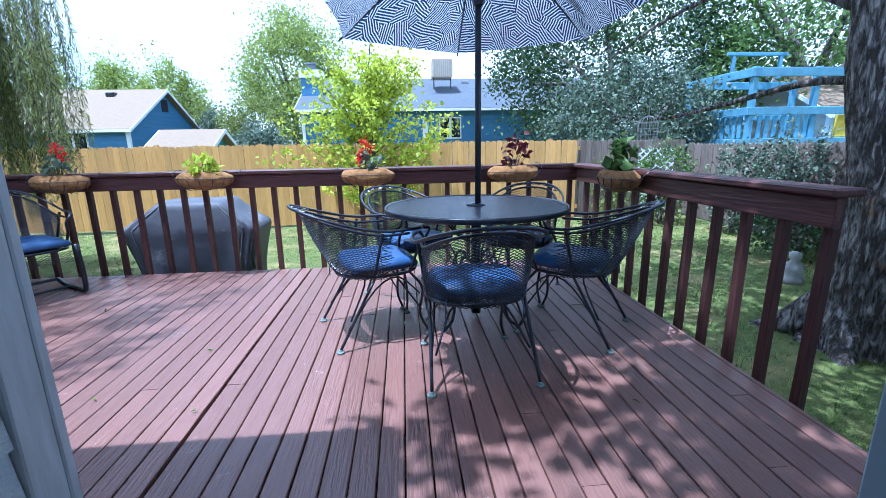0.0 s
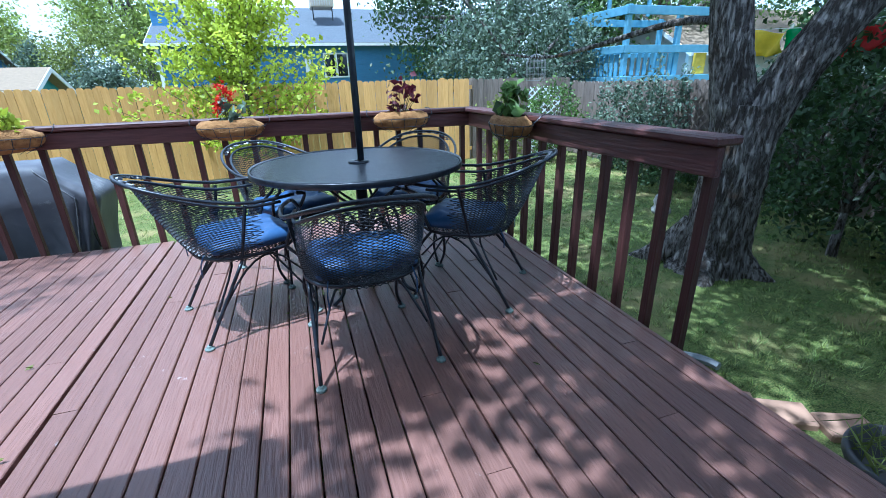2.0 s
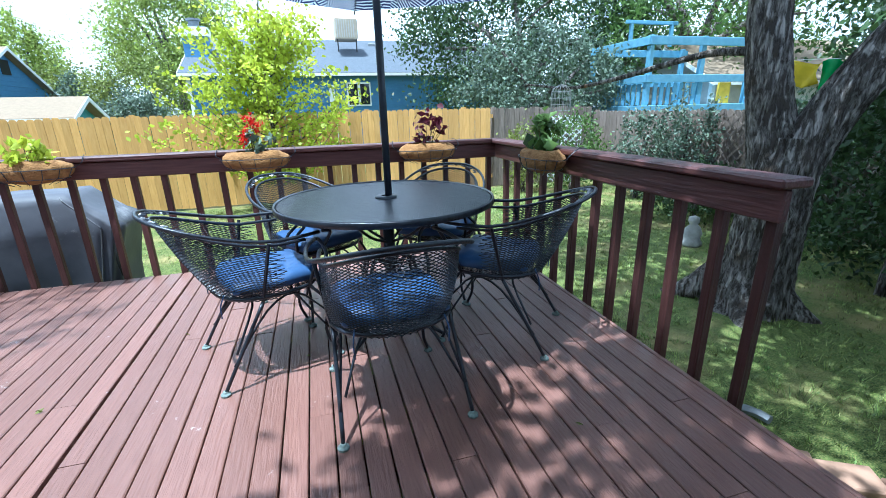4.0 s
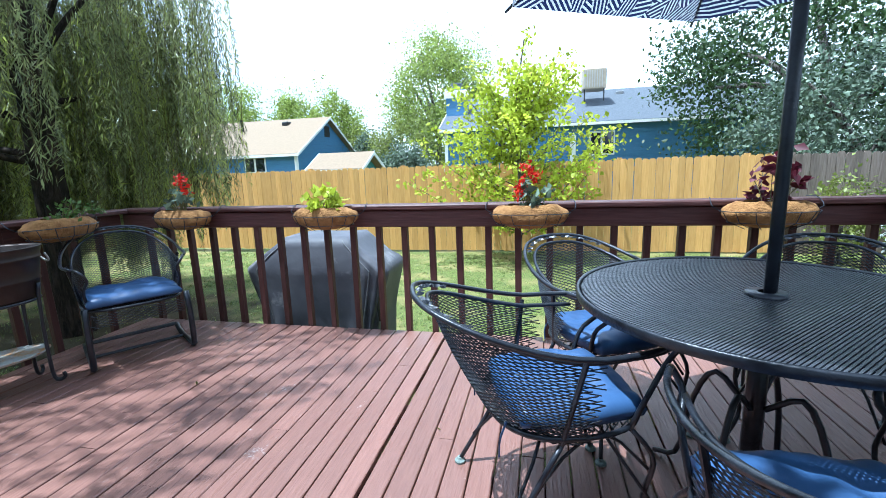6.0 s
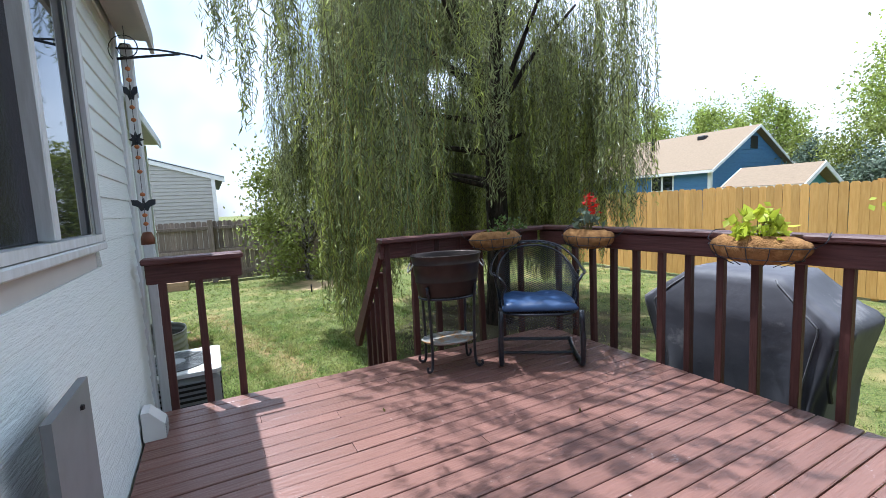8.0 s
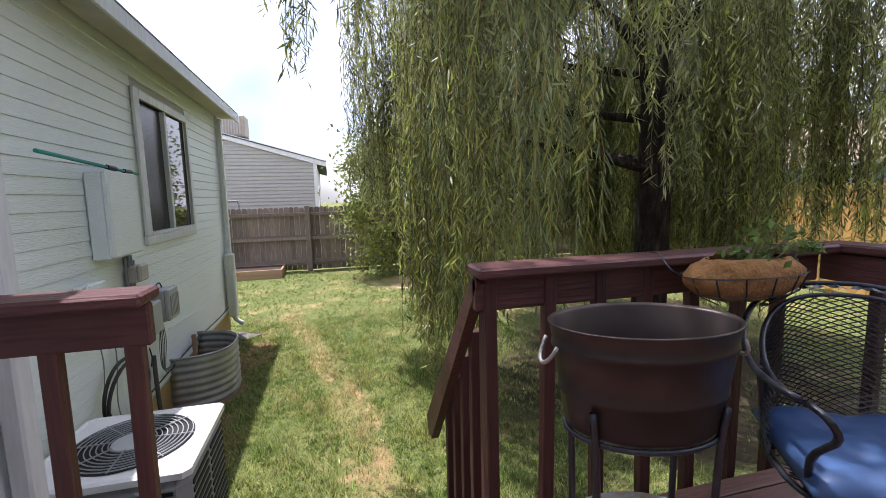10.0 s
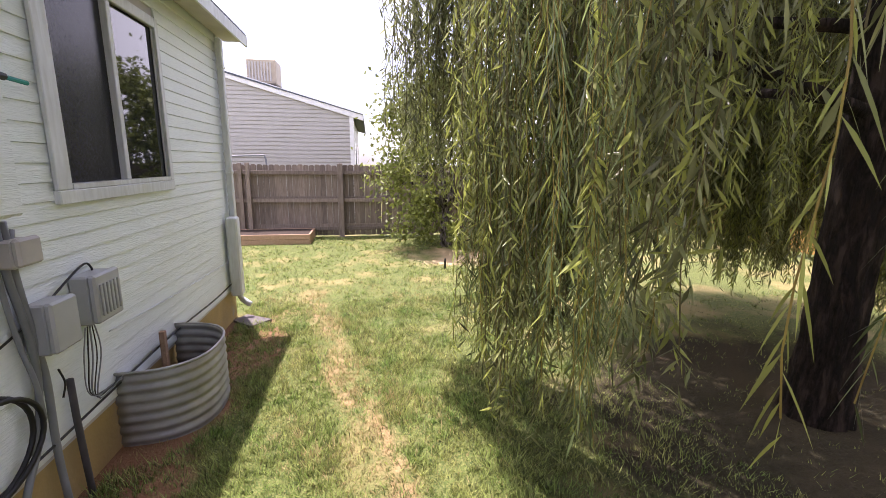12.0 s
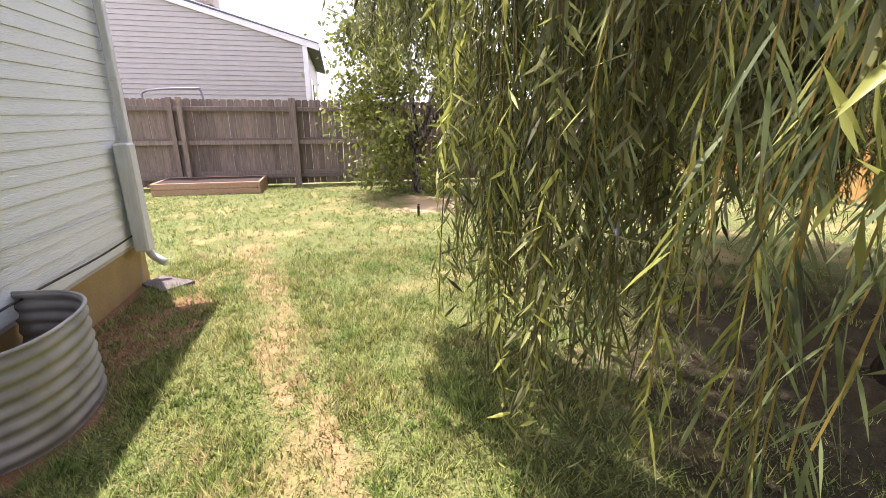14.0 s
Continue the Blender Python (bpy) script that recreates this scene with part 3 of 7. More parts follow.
def wall_with_openings(name, x0, x1, z0, z1, y0, y1, openings, material, parent):
    bm = bmesh.new()
    xs = sorted({x0, x1, *[o[0] for o in openings], *[o[1] for o in openings]})
    for a, c in zip(xs, xs[1:]):
        mid = (a + c) / 2
        here = sorted((o[2], o[3]) for o in openings if o[0] < mid < o[1])
        z = z0
        for lo, hi in here:
            if lo > z:
                add_box(bm, a, y0, z, c, y1, lo)
            z = hi
        if z < z1:
            add_box(bm, a, y0, z, c, y1, z1)
    return part(name, bm, material, parent)


DOOR = (0.46, 1.68, -0.02, 2.06)
WIN_A = (-1.45, -0.33, 1.10, 2.10)
WIN_W = (-6.50, -5.22, 0.90, 2.06)
CX = -2.55
wall_with_openings("wall_main", CX, JX - 0.03, -0.9, 2.36, -0.16, -0.002, [WIN_A], M["wallin"], house)
wall_with_openings("wall_door", JX - 0.021, 7.0, -0.9, 2.36, YD - 0.14, YD - 0.002, [DOOR], M["wallin"], house)
part("wall_jog", box(JX - 0.16, YD - 0.14, -0.9, JX - 0.022, -0.162, 2.36), M["siding"], house)
part("corner_board", box(JX - 0.085, -0.002, -0.3, JX + 0.012, 0.028, 2.30, 0.004), M["trim"], house)
part("corner_board", box(JX - 0.016, -0.10, -0.3, JX + 0.012, -0.006, 2.30, 0.004), M["trim"], house)
zz = -0.30
while zz < 2.28:
    part("siding_board", prism([(JX + 0.004, zz), (JX + 0.004, zz + 0.01), (JX - 0.012, zz + 0.155), (JX - 0.02, zz + 0.155), (JX - 0.02, zz)], "y", YD, -0.105), M["siding"], house)
    zz += 0.155
lap_siding(JX + 0.02, 7.0, -0.35, 2.34, YD, [(DOOR[0] - 0.09, DOOR[1] + 0.09, -0.5, DOOR[3] + 0.09)], house)
lap_siding(CX + 0.10, JX - 0.09, -0.32, 2.34, 0.0, [(WIN_A[0] - 0.05, WIN_A[1] + 0.05, WIN_A[2] - 0.06, WIN_A[3] + 0.05)], house)
YW = -0.48
wall_with_openings("wall_side", -8.05, CX + 0.01, -0.50, 2.42, YW - 0.16, YW - 0.002, [WIN_W], M["wallin"], house)
part("wall_return", box(CX, YW - 0.16, -0.9, CX + 0.15, -0.162, 2.36), M["siding"], house)
lap_siding(-8.0, CX - 0.02, -0.466, 2.40, YW, [(WIN_W[0] - 0.06, WIN_W[1] + 0.06, WIN_W[2] - 0.05, WIN_W[3] + 0.06)], house)
part("foundation", box(-8.04, YW - 0.14, -1.0, CX, YW - 0.012, -0.502), M["found"], house, "ochre-painted concrete foundation")
part("foundation", box(CX + 0.02, -0.14, -1.0, JX - 0.03, -0.004, -0.36), M["found"], house)
part("corner_board", box(CX - 0.022, -0.12, -0.42, CX + 0.10, 0.030, 2.32, 0.004), M["trim"], house)
part("corner_board", box(-8.08, YW - 0.1, -0.50, -7.98, YW + 0.03, 2.40, 0.004), M["trim"], house)
# end, back and far walls of the house
part("wall_end", box(-8.05, -8.0, -0.9, -7.9, YW - 0.162, 2.42), M["siding"], house)
part("wall_back", box(-8.05, -8.15, -0.9, 7.0, -8.0, 2.42), M["siding"], house)
part("wall_end", box(7.002, -8.15, -0.9, 7.15, YD, 2.36), M["siding"], house)
# roofs, soffits and gutters
part("roof", prism([(0.20, 2.30), (0.20, 2.36), (-3.9, 3.75), (-3.9, 3.66)], "x", -2.68, 0.44), M["shingle_grey"], house)
part("roof", prism([(YD + 0.03, 2.365), (YD + 0.03, 2.43), (-3.9, 3.75), (-3.9, 3.66)], "x", 0.444, 7.2), M["shingle_grey"], house)
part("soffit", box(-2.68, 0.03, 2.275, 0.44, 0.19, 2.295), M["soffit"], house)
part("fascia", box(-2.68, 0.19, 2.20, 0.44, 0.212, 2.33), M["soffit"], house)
part("roof", prism([(-0.20, 2.40), (-0.20, 2.46), (-3.9, 3.75), (-3.9, 3.66)], "x", -8.25, -2.70), M["shingle_grey"], house)
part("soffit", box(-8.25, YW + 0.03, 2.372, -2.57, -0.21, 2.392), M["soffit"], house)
part("fascia", box(-8.25, -0.21, 2.32, -2.70, -0.188, 2.43), M["trim"], house)
part("roof_back", prism([(-8.4, 2.36), (-8.4, 2.42), (-3.9, 3.75), (-3.9, 3.66)], "x", -8.25, 7.2), M["shingle_grey"], house)
part("gable", prism([(-8.1, 2.40), (-0.5, 2.40), (-3.9, 3.64)], "x", -8.04, -7.92), M["siding"], house)
part("gable", prism([(-8.1, 2.37), (YD, 2.37), (-3.9, 3.62)], "x", 7.0, 7.14), M["siding"], house)
# the room that the camera steps out of
part("room_floor", box(-2.3, -7.9, -0.12, 6.9, YD - 0.001, -0.035), M["floorin"], house)
part("room_ceiling", box(CX + 0.16, -7.9, 2.362, 6.99, YD - 0.15, 2.364), M["wallin"], house)


def sliding_window(name, o, y, trim, label):
    """A two-light slider: frame, sill, meeting stile, an open screen half and a glazed half."""
    x0, x1, z0, z1 = o
    ob = empty(name, pose((x0 + x1) / 2, y, z0), label, "window")
    ob["kind"] = "structure"
    w, h = (x1 - x0) / 2, z1 - z0
    t0, t1, tt, ts = (0.03, 0.09, 0.045, 0.075) if trim else (0.022, 0.03, 0.03, 0.03)
    part("window_frame", add_box(add_box(box(-w - t0, 0.02, -0.03, -w + 0.025, 0.045, h + tt, 0.004), w - 0.025, 0.02, -0.03, w + t1, 0.045, h + tt, 0.004),
                                 -w + 0.026, 0.02, h - 0.03, w - 0.026, 0.045, h + tt, 0.004), M["trim"], ob)
    part("window_sill", box(-w - t0, 0.012, -0.032 - ts, w + t1, 0.048, -0.032, 0.005), M["trim"], ob)
    part("meeting_stile", box(-0.025, -0.02, 0.002, 0.025, 0.035, h - 0.032, 0.004), M["trim"], ob)
    part("track", box(-w + 0.031, -0.03, -0.028, w - 0.031, 0.045, 0.0), M["trim"], ob)
    part("pane", box(-w + 0.032, 0.004, 0.002, -0.026, 0.010, h - 0.032), M["glass"], ob, "dark reflecting glass")
    part("pane", box(0.026, -0.012, 0.002, w - 0.032, -0.006, h - 0.032), M["screen"], ob, "dark insect screen")
    return ob


sliding_window("window_1", WIN_A, 0.0, False, "white-framed sliding window reflecting the willow")
sliding_window("window_2", WIN_W, YW, True, "white-framed sliding window with wide cream casing")
door = empty("door_1", pose((DOOR[0] + DOOR[1]) / 2, YD, 0), "open patio doorway with grey-white jambs", "door")
door["kind"] = "structure"
HW = (DOOR[1] - DOOR[0]) / 2
for sx in (-1, 1):
    part("jamb", box(min(sx * HW, sx * (HW - 0.03)), -0.15, -0.03, max(sx * HW, sx * (HW - 0.03)), 0.03, 2.06, 0.005), M["doorframe"], door)
    part("casing", box(min(sx * (HW + 0.004), sx * (HW + 0.085)), 0.003, -0.03, max(sx * (HW + 0.004), sx * (HW + 0.085)), 0.045, 2.15, 0.006), M["trim"], door)
part("head", box(-HW + 0.032, -0.15, 2.0, HW - 0.032, 0.03, 2.058), M["doorframe"], door)
part("threshold", box(-HW + 0.032, -0.15, -0.034, HW - 0.032, 0.02, -0.008), M["steel"], door)

# ---------------------------------------------------------------- fences
def picket_fence(name, p0, p1, height, z0, material, label, width=0.14, rails=True, rail_side=1, gap=0.006, cap=0.02):
    p0, p1 = Vector((*p0, 0)), Vector((*p1, 0))
    d = p1 - p0
    ob = empty(name, Matrix.Translation((p0.x, p0.y, z0)) @ Matrix.Rotation(math.atan2(d.y, d.x), 4, "Z"), label, "fence")
    ob["kind"] = "structure"
    n = int(d.length / width)
    meshes = []
    for v in range(4):
        h = height + random.uniform(-0.012, 0.012)
        w = width / 2 - gap / 2
        b = prism([(-w, 0.03), (w, 0.03), (w, h - 0.035), (w - 0.03, h), (-w + 0.03, h), (-w, h - 0.035)], "y", -0.009, 0.009)
        me = bpy.data.meshes.new("picket")
        b.to_mesh(me)
        b.free()
        meshes.append(me)
    for k in range(n):
        o = link_mesh("picket", random.choice(meshes), material, ob)
        o.location = ((k + 0.5) * width, random.uniform(-0.002, 0.002), random.uniform(-0.008, 0.008))
        o.rotation_euler = (0, radians(random.uniform(-0.25, 0.25)), radians(random.uniform(-1.2, 1.2)))
    if rails:
        for z in (0.25, height * 0.52, height - 0.25):
            part("fence_rail", box(0, rail_side * 0.03 - 0.018, z, d.length, rail_side * 0.03 + 0.018, z + 0.09), material, ob)
        for k in range(int(d.length / 2.4) + 1):
            part("fence_post", box(k * 2.4 - 0.045, rail_side * 0.10 - 0.045, -0.1, k * 2.4 + 0.045, rail_side * 0.10 + 0.045, height + 0.03), material, ob)
    return ob


picket_fence("fence_rear", (-14.2, 10.1), (5.75, 10.1), 2.0, GZ, M["newfence"], "new orange cedar picket fence", rail_side=1)
picket_fence("fence_rear_old", (5.78, 10.1), (8.6, 10.1), 1.98, GZ, M["oldfence"], "weathered grey picket fence", rail_side=1)
picket_fence("fence_right", (8.6, 10.0), (8.6, -4.0), 1.85, GZ, M["oldfence"], "weathered grey picket fence behind shrubs", rail_side=1)
picket_fence("fence_left", (-14.25, 10.0), (-14.25, -6.0), 1.86, ground_z(-14.25), M["oldfence"], "weathered grey-brown picket fence with two rails", rail_side=1)


# ---------------------------------------------------------------- trees
def clumpy(rng, centre, radii, n, clumps, spread=0.16, shell=0.55):
    """Points gathered into uneven clumps through an ellipsoid."""
    c = rng.normal(size=(clumps, 3))
    c /= np.linalg.norm(c, axis=1)[:, None]
    c *= (shell + (1 - shell) * rng.random((clumps, 1)) ** 0.5) * rng.uniform(0.75, 1.12, (clumps, 1))
    k = rng.integers(0, clumps, n)
    p = c[k] + rng.normal(size=(n, 3)) * spread * rng.uniform(0.5, 1.3, (clumps, 1))[k]
    return p * np.array(radii) + np.array(centre)


def tree(name, x, y, z0, trunk_h, trunk_r, crown_at, radii, n, leaf, material, label, bark="barkr", clumps=60, seed=1, limbs=6, aspect=0.55, spread=0.16, category="tree"):
    rng = np.random.default_rng(seed)
    ob = empty(name, pose(x, y, z0), label, category)
    bm = tube(curve_pts([(0, 0, -0.1), (0.05 * trunk_h * rng.normal(), 0, trunk_h * 0.5), (crown_at[0] * 0.5, crown_at[1] * 0.5, trunk_h)], 8), [trunk_r * (1.2 - 0.07 * i) for i in range(8)], 8)
    top = Vector((crown_at[0] * 0.5, crown_at[1] * 0.5, trunk_h * 0.95))
    for i in range(limbs):
        a = 2 * math.pi * (i + rng.random() * 0.6) / limbs
        e = Vector((crown_at[0] + radii[0] * 0.75 * math.cos(a), crown_at[1] + radii[1] * 0.75 * math.sin(a), crown_at[2] + radii[2] * rng.uniform(-0.3, 0.7)))
        mid = top.lerp(e, 0.5) + Vector((0, 0, 0.12 * radii[2]))
        add_tube(bm, curve_pts([top, mid, e], 7), [trunk_r * 0.6 * (1 - 0.13 * k) for k in range(7)], 5)
    part("trunk", bm, M[bark], ob, smooth=True)
    pts = clumpy(rng, crown_at, radii, n, clumps, spread)
    pts = pts[pts[:, 2] + z0 > GZ + 0.05]
    me = leaves_mesh("crown", pts, leaf, rng, aspect, droop=0.5)
    cr = link_mesh("crown", me, M[material], ob)
    tagged(cr, kind="stuff")
    return ob

# the young yellow-green maple before the new fence, and the trees behind
def maple_sapling(x, y):
    """Young tree: steep slender branches, each carrying its own sprays of leaves."""
    rng = np.random.default_rng(3)
    ob = empty("maple_sapling", pose(x, y, GZ), "young maple with bright yellow-green leaves by the fence", "tree")
    part("trunk", tube(curve_pts([(0, 0, -0.1), (0.03, 0, 1.4), (-0.05, 0, 3.0), (0.1, 0, 4.3)], 12), [0.055 - 0.004 * i for i in range(12)], 7), M["barkr"], ob, smooth=True)
    pts = []
    for i in range(64):
        a, z = rng.uniform(0, 2 * math.pi), rng.uniform(0.5, 3.4)
        reach = (2.5 - 0.47 * z) * rng.uniform(0.5, 1.1)
        rise = rng.uniform(0.25, 0.8) * reach + 0.25
        e = (reach * math.cos(a), reach * 0.7 * math.sin(a), z + rise)
        line = curve_pts([(0, 0, z), (e[0] * 0.5, e[1] * 0.5, z + rise * 0.35), e], 9)
        part("branch", tube(line, [0.014 - 0.0012 * k for k in range(9)], 4), M["barkr"], ob)
        for k in range(2, 9):
            m_ = int(rng.integers(14, 30))
            pts.append(np.array(line[k]) + rng.normal(size=(m_, 3)) * np.array((0.12, 0.12, 0.05)))
    for z in np.linspace(3.0, 4.45, 14):
        pts.append(np.array((0.05 + 0.05 * (z - 3), 0, z)) + rng.normal(size=(9, 3)) * np.array((0.16, 0.12, 0.07)) * (5.0 - z) * 0.7)
    tagged(link_mesh("crown", leaves_mesh("crown", np.concatenate(pts), 0.10, rng, 0.7), M["maple"], ob), kind="stuff")


maple_sapling(0.55, 9.2)
tree("round_tree", -6.0, 31, GZ, 4.0, 0.25, (0, 0, 6.2), (3.6, 3.0, 4.2), 26000, 0.20, "leafbright", "rounded olive-green tree behind the neighbouring houses", clumps=90, seed=4)
tree("broad_tree", -27.5, 33, GZ, 3.0, 0.3, (0, 0, 5.6), (6.5, 3.0, 3.6), 26000, 0.25, "leafbright", "broad light green tree behind the blue house", clumps=80, seed=5)
tree("slender_tree", -15.5, 34, GZ, 3.0, 0.2, (0, 0, 4.8), (2.4, 2.0, 3.4), 11000, 0.22, "leafbright", "light green tree in the distance", clumps=60, seed=6)
tree("slender_tree", -20.0, 36, GZ, 3.0, 0.2, (0, 0, 5.3), (2.6, 2.0, 3.6), 11000, 0.22, "leafbright", "light green tree in the distance", clumps=50, seed=16)
for i, (sx, sy, r, h) in enumerate(((-8.4, 24.5, 1.8, 3.6), (-6.3, 23.5, 1.9, 4.3), (-4.9, 19.0, 1.1, 2.7), (-10.2, 28.0, 1.6, 4.2))):
    tree("tall_shrub", sx, sy, GZ, 1.0, 0.1, (0, 0, h * 0.55), (r, r * 0.8, h * 0.55), 7000, 0.15, "leafolive" if i % 2 else "leafgrey", "grey-green shrub behind the fence", clumps=60, seed=20 + i, category="shrub")
# dense trees behind the right-hand corner
tree("silver_olive_tree", 8.3, 12.4, GZ, 1.6, 0.2, (0, -0.4, 2.5), (2.7, 1.5, 1.9), 14000, 0.13, "leafgrey", "silvery green tree with drooping twigs behind the fence", clumps=170, seed=7, spread=0.11)
tree("dark_tree", 9.8, 16.6, GZ, 3.0, 0.3, (0, 0, 5.0), (4.8, 3.0, 4.6), 30000, 0.17, "leafdark", "large dark green tree behind the fence corner", clumps=150, seed=8, spread=0.12)
tree("dark_tree", 16.5, 15.0, GZ, 4.0, 0.3, (0, 0, 6.2), (5.6, 4.0, 4.2), 24000, 0.19, "leafmid", "large green tree behind the play tower", clumps=130, seed=9, spread=0.12)
tree("dark_tree", 19, 5.0, GZ, 3.0, 0.3, (0, 0, 4.6), (4.5, 6.0, 4.8), 11000, 0.28, "leafdark", "large dark green tree beyond the side fence", clumps=110, seed=10, spread=0.13)

# shrubs along the right-hand fence
for i, (sx, sy, rx, ry, h, mt, n) in enumerate(((7.3, 8.8, 0.8, 0.7, 1.9, "leafmid", 2600), (6.2, 9.2, 0.6, 0.5, 1.6, "leafolive", 1700), (8.1, 7.5, 0.5, 0.6, 1.9, "leafgrey", 2000),
                                                (7.6, 5.4, 0.7, 0.9, 1.05, "leafdark", 2600), (8.0, 3.4, 0.8, 1.1, 2.4, "leafdark", 4200), (7.9, 1.4, 1.0, 1.3, 2.6, "leafdark", 5200),
                                                (7.6, -1.0, 1.1, 1.3, 2.7, "leafdark", 5200),
                                                (6.9, 2.2, 0.8, 0.9, 2.7, "leafdark", 6500), (6.6, 1.0, 0.8, 0.8, 2.9, "leafdark", 6500), (6.4, -0.3, 0.8, 0.8, 2.8, "leafdark", 6000),
                                                (8.2, 6.4, 0.4, 0.7, 2.1, "leafgrey", 2600), (8.25, 4.3, 0.4, 0.7, 2.1, "leafgrey", 2400))):
    tree("shrub", sx, sy, GZ, 0.5, 0.05, (0, 0, h * 0.5), (rx, ry, h * 0.52), n, 0.085, mt, "leafy shrub growing against the side fence", clumps=70, seed=40 + i, limbs=7, category="shrub", spread=0.15)

# leafy tree by the left-hand fence
tree("bushy_tree", -12.5, 2.9, ground_z(-12), 0.9, 0.12, (0, 0, 2.1), (1.5, 1.6, 2.2), 15000, 0.12, "leafolive", "bushy light green tree by the grey fence", clumps=120, seed=12, spread=0.12)
tree("tall_tree", -20.5, 12.0, GZ, 3.0, 0.3, (0, 0, 3.4), (3.2, 3.4, 3.6), 8000, 0.26, "leafmid", "green tree beyond the grey fence", clumps=90, seed=14)

# old elm by the deck corner: leaning forked trunk, branches over the yard, crown overhead
elm = empty("elm_tree", pose(5.55, 2.5, GZ), "old forked elm with deeply furrowed grey bark", "tree")


def bark_limb(ctrl, radii, rings, sides):
    """A limb with deep lengthwise furrows."""
    line = curve_pts(ctrl, rings)
    rs = [np.interp(i / (rings - 1), np.linspace(0, 1, len(radii)), radii) for i in range(rings)]
    b = tube(line, [float(v) for v in rs], sides)
    for n_, v in enumerate(b.verts):
        i = min(n_ // sides, rings - 1)
        out = (v.co - line[i])
        if out.length > 1e-5:
            a = math.atan2(out.y, out.x)
            f = noise.noise((math.cos(a) * 4.2, math.sin(a) * 4.2, v.co.z * 2.2)) * 0.6 + noise.noise((math.cos(a) * 11, math.sin(a) * 11, v.co.z * 5)) * 0.5
            ridge = 1 - abs(f) * 2
            v.co += out.normalized() * 0.17 * rs[i] * ridge
    return b


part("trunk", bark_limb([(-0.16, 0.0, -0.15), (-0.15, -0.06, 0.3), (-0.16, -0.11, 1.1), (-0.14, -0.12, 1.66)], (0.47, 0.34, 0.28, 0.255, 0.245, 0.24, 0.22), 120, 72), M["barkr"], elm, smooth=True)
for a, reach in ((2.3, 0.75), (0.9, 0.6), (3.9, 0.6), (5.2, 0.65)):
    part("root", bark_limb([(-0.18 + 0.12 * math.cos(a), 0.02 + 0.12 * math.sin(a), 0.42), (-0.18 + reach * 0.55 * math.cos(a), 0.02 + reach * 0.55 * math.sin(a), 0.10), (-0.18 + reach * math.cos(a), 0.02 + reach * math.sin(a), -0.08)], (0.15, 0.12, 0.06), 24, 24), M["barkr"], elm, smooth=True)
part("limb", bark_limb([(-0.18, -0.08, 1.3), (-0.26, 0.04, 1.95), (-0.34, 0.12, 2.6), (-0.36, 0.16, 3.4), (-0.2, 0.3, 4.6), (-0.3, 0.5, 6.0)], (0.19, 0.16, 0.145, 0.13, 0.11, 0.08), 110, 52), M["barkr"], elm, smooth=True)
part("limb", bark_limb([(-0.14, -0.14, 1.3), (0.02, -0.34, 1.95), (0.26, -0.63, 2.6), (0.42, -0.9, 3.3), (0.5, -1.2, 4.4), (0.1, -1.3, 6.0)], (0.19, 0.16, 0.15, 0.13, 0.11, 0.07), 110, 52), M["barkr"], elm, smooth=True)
part("branch", tube(curve_pts([(-0.32, 0.20, 2.40), (-0.46, 0.66, 2.42), (-0.75, 1.5, 2.27), (-0.9, 2.3, 2.20), (-1.3, 2.8, 2.28)], 14), [0.042 - 0.0023 * i for i in range(14)], 7), M["barkr"], elm, smooth=True)
part("branch", tube(curve_pts([(-0.40, 0.26, 3.0), (-0.45, 0.9, 3.35), (-0.6, 1.8, 3.55), (-0.9, 2.6, 3.40), (-1.2, 3.2, 3.1)], 14), [0.05 - 0.003 * i for i in range(14)], 7), M["barkr"], elm, smooth=True)
for e in ((-3.4, -1.6, 6.2), (-4.6, -0.2, 6.6), (-2.4, 1.5, 6.8), (-2.4, -3.0, 6.2), (1.5, -1.5, 6.6)):
    part("branch", tube(curve_pts([(-0.1, -0.3, 4.6), (e[0] * 0.5, e[1] * 0.5, 5.6), e], 9), [0.11 - 0.010 * i for i in range(9)], 6), M["barkr"], elm, smooth=True)
rng = np.random.default_rng(77)
pts = np.concatenate([clumpy(rng, (-0.1, -0.2, 6.6), (3.3, 3.6, 1.6), 21000, 120, 0.12),
                      clumpy(rng, (-5.1, -3.0, 6.3), (1.15, 1.0, 0.6), 1700, 44, 0.13),
                      clumpy(rng, (-4.2, -3.2, 6.3), (1.0, 0.9, 0.6), 1900, 36, 0.13),
                      clumpy(rng, (-2.7, -1.8, 6.4), (1.5, 1.7, 0.7), 6500, 50, 0.14),
                      clumpy(rng, (-0.8, 2.6, 4.5), (1.3, 1.6, 0.8), 900, 26, 0.10)])
cr = link_mesh("crown", leaves_mesh("crown", pts, 0.15, rng, 0.55, 0.5), M["leafmid"], elm)
tagged(cr, kind="stuff")

# ---------------------------------------------------------------- the weeping willow
WX, WY = -4.75, 4.0
willow = empty("weeping_willow", pose(WX, WY, GZ), "weeping willow with long hanging branches beside the deck", "tree")
part("trunk", bark_limb([(-0.30, 0.50, -0.12), (-0.29, 0.50, 0.5), (-0.28, 0.51, 1.6), (-0.28, 0.52, 2.6), (-0.28, 0.53, 3.4)], (0.22, 0.165, 0.15, 0.145, 0.135), 70, 40), M["barkw"], willow, smooth=True)
part("limb", bark_limb([(-0.28, 0.53, 3.3), (-0.26, 0.57, 4.2), (-0.18, 0.63, 5.0), (-0.15, 0.75, 6.0)], (0.12, 0.10, 0.085, 0.05), 50, 28), M["barkw"], willow, smooth=True)
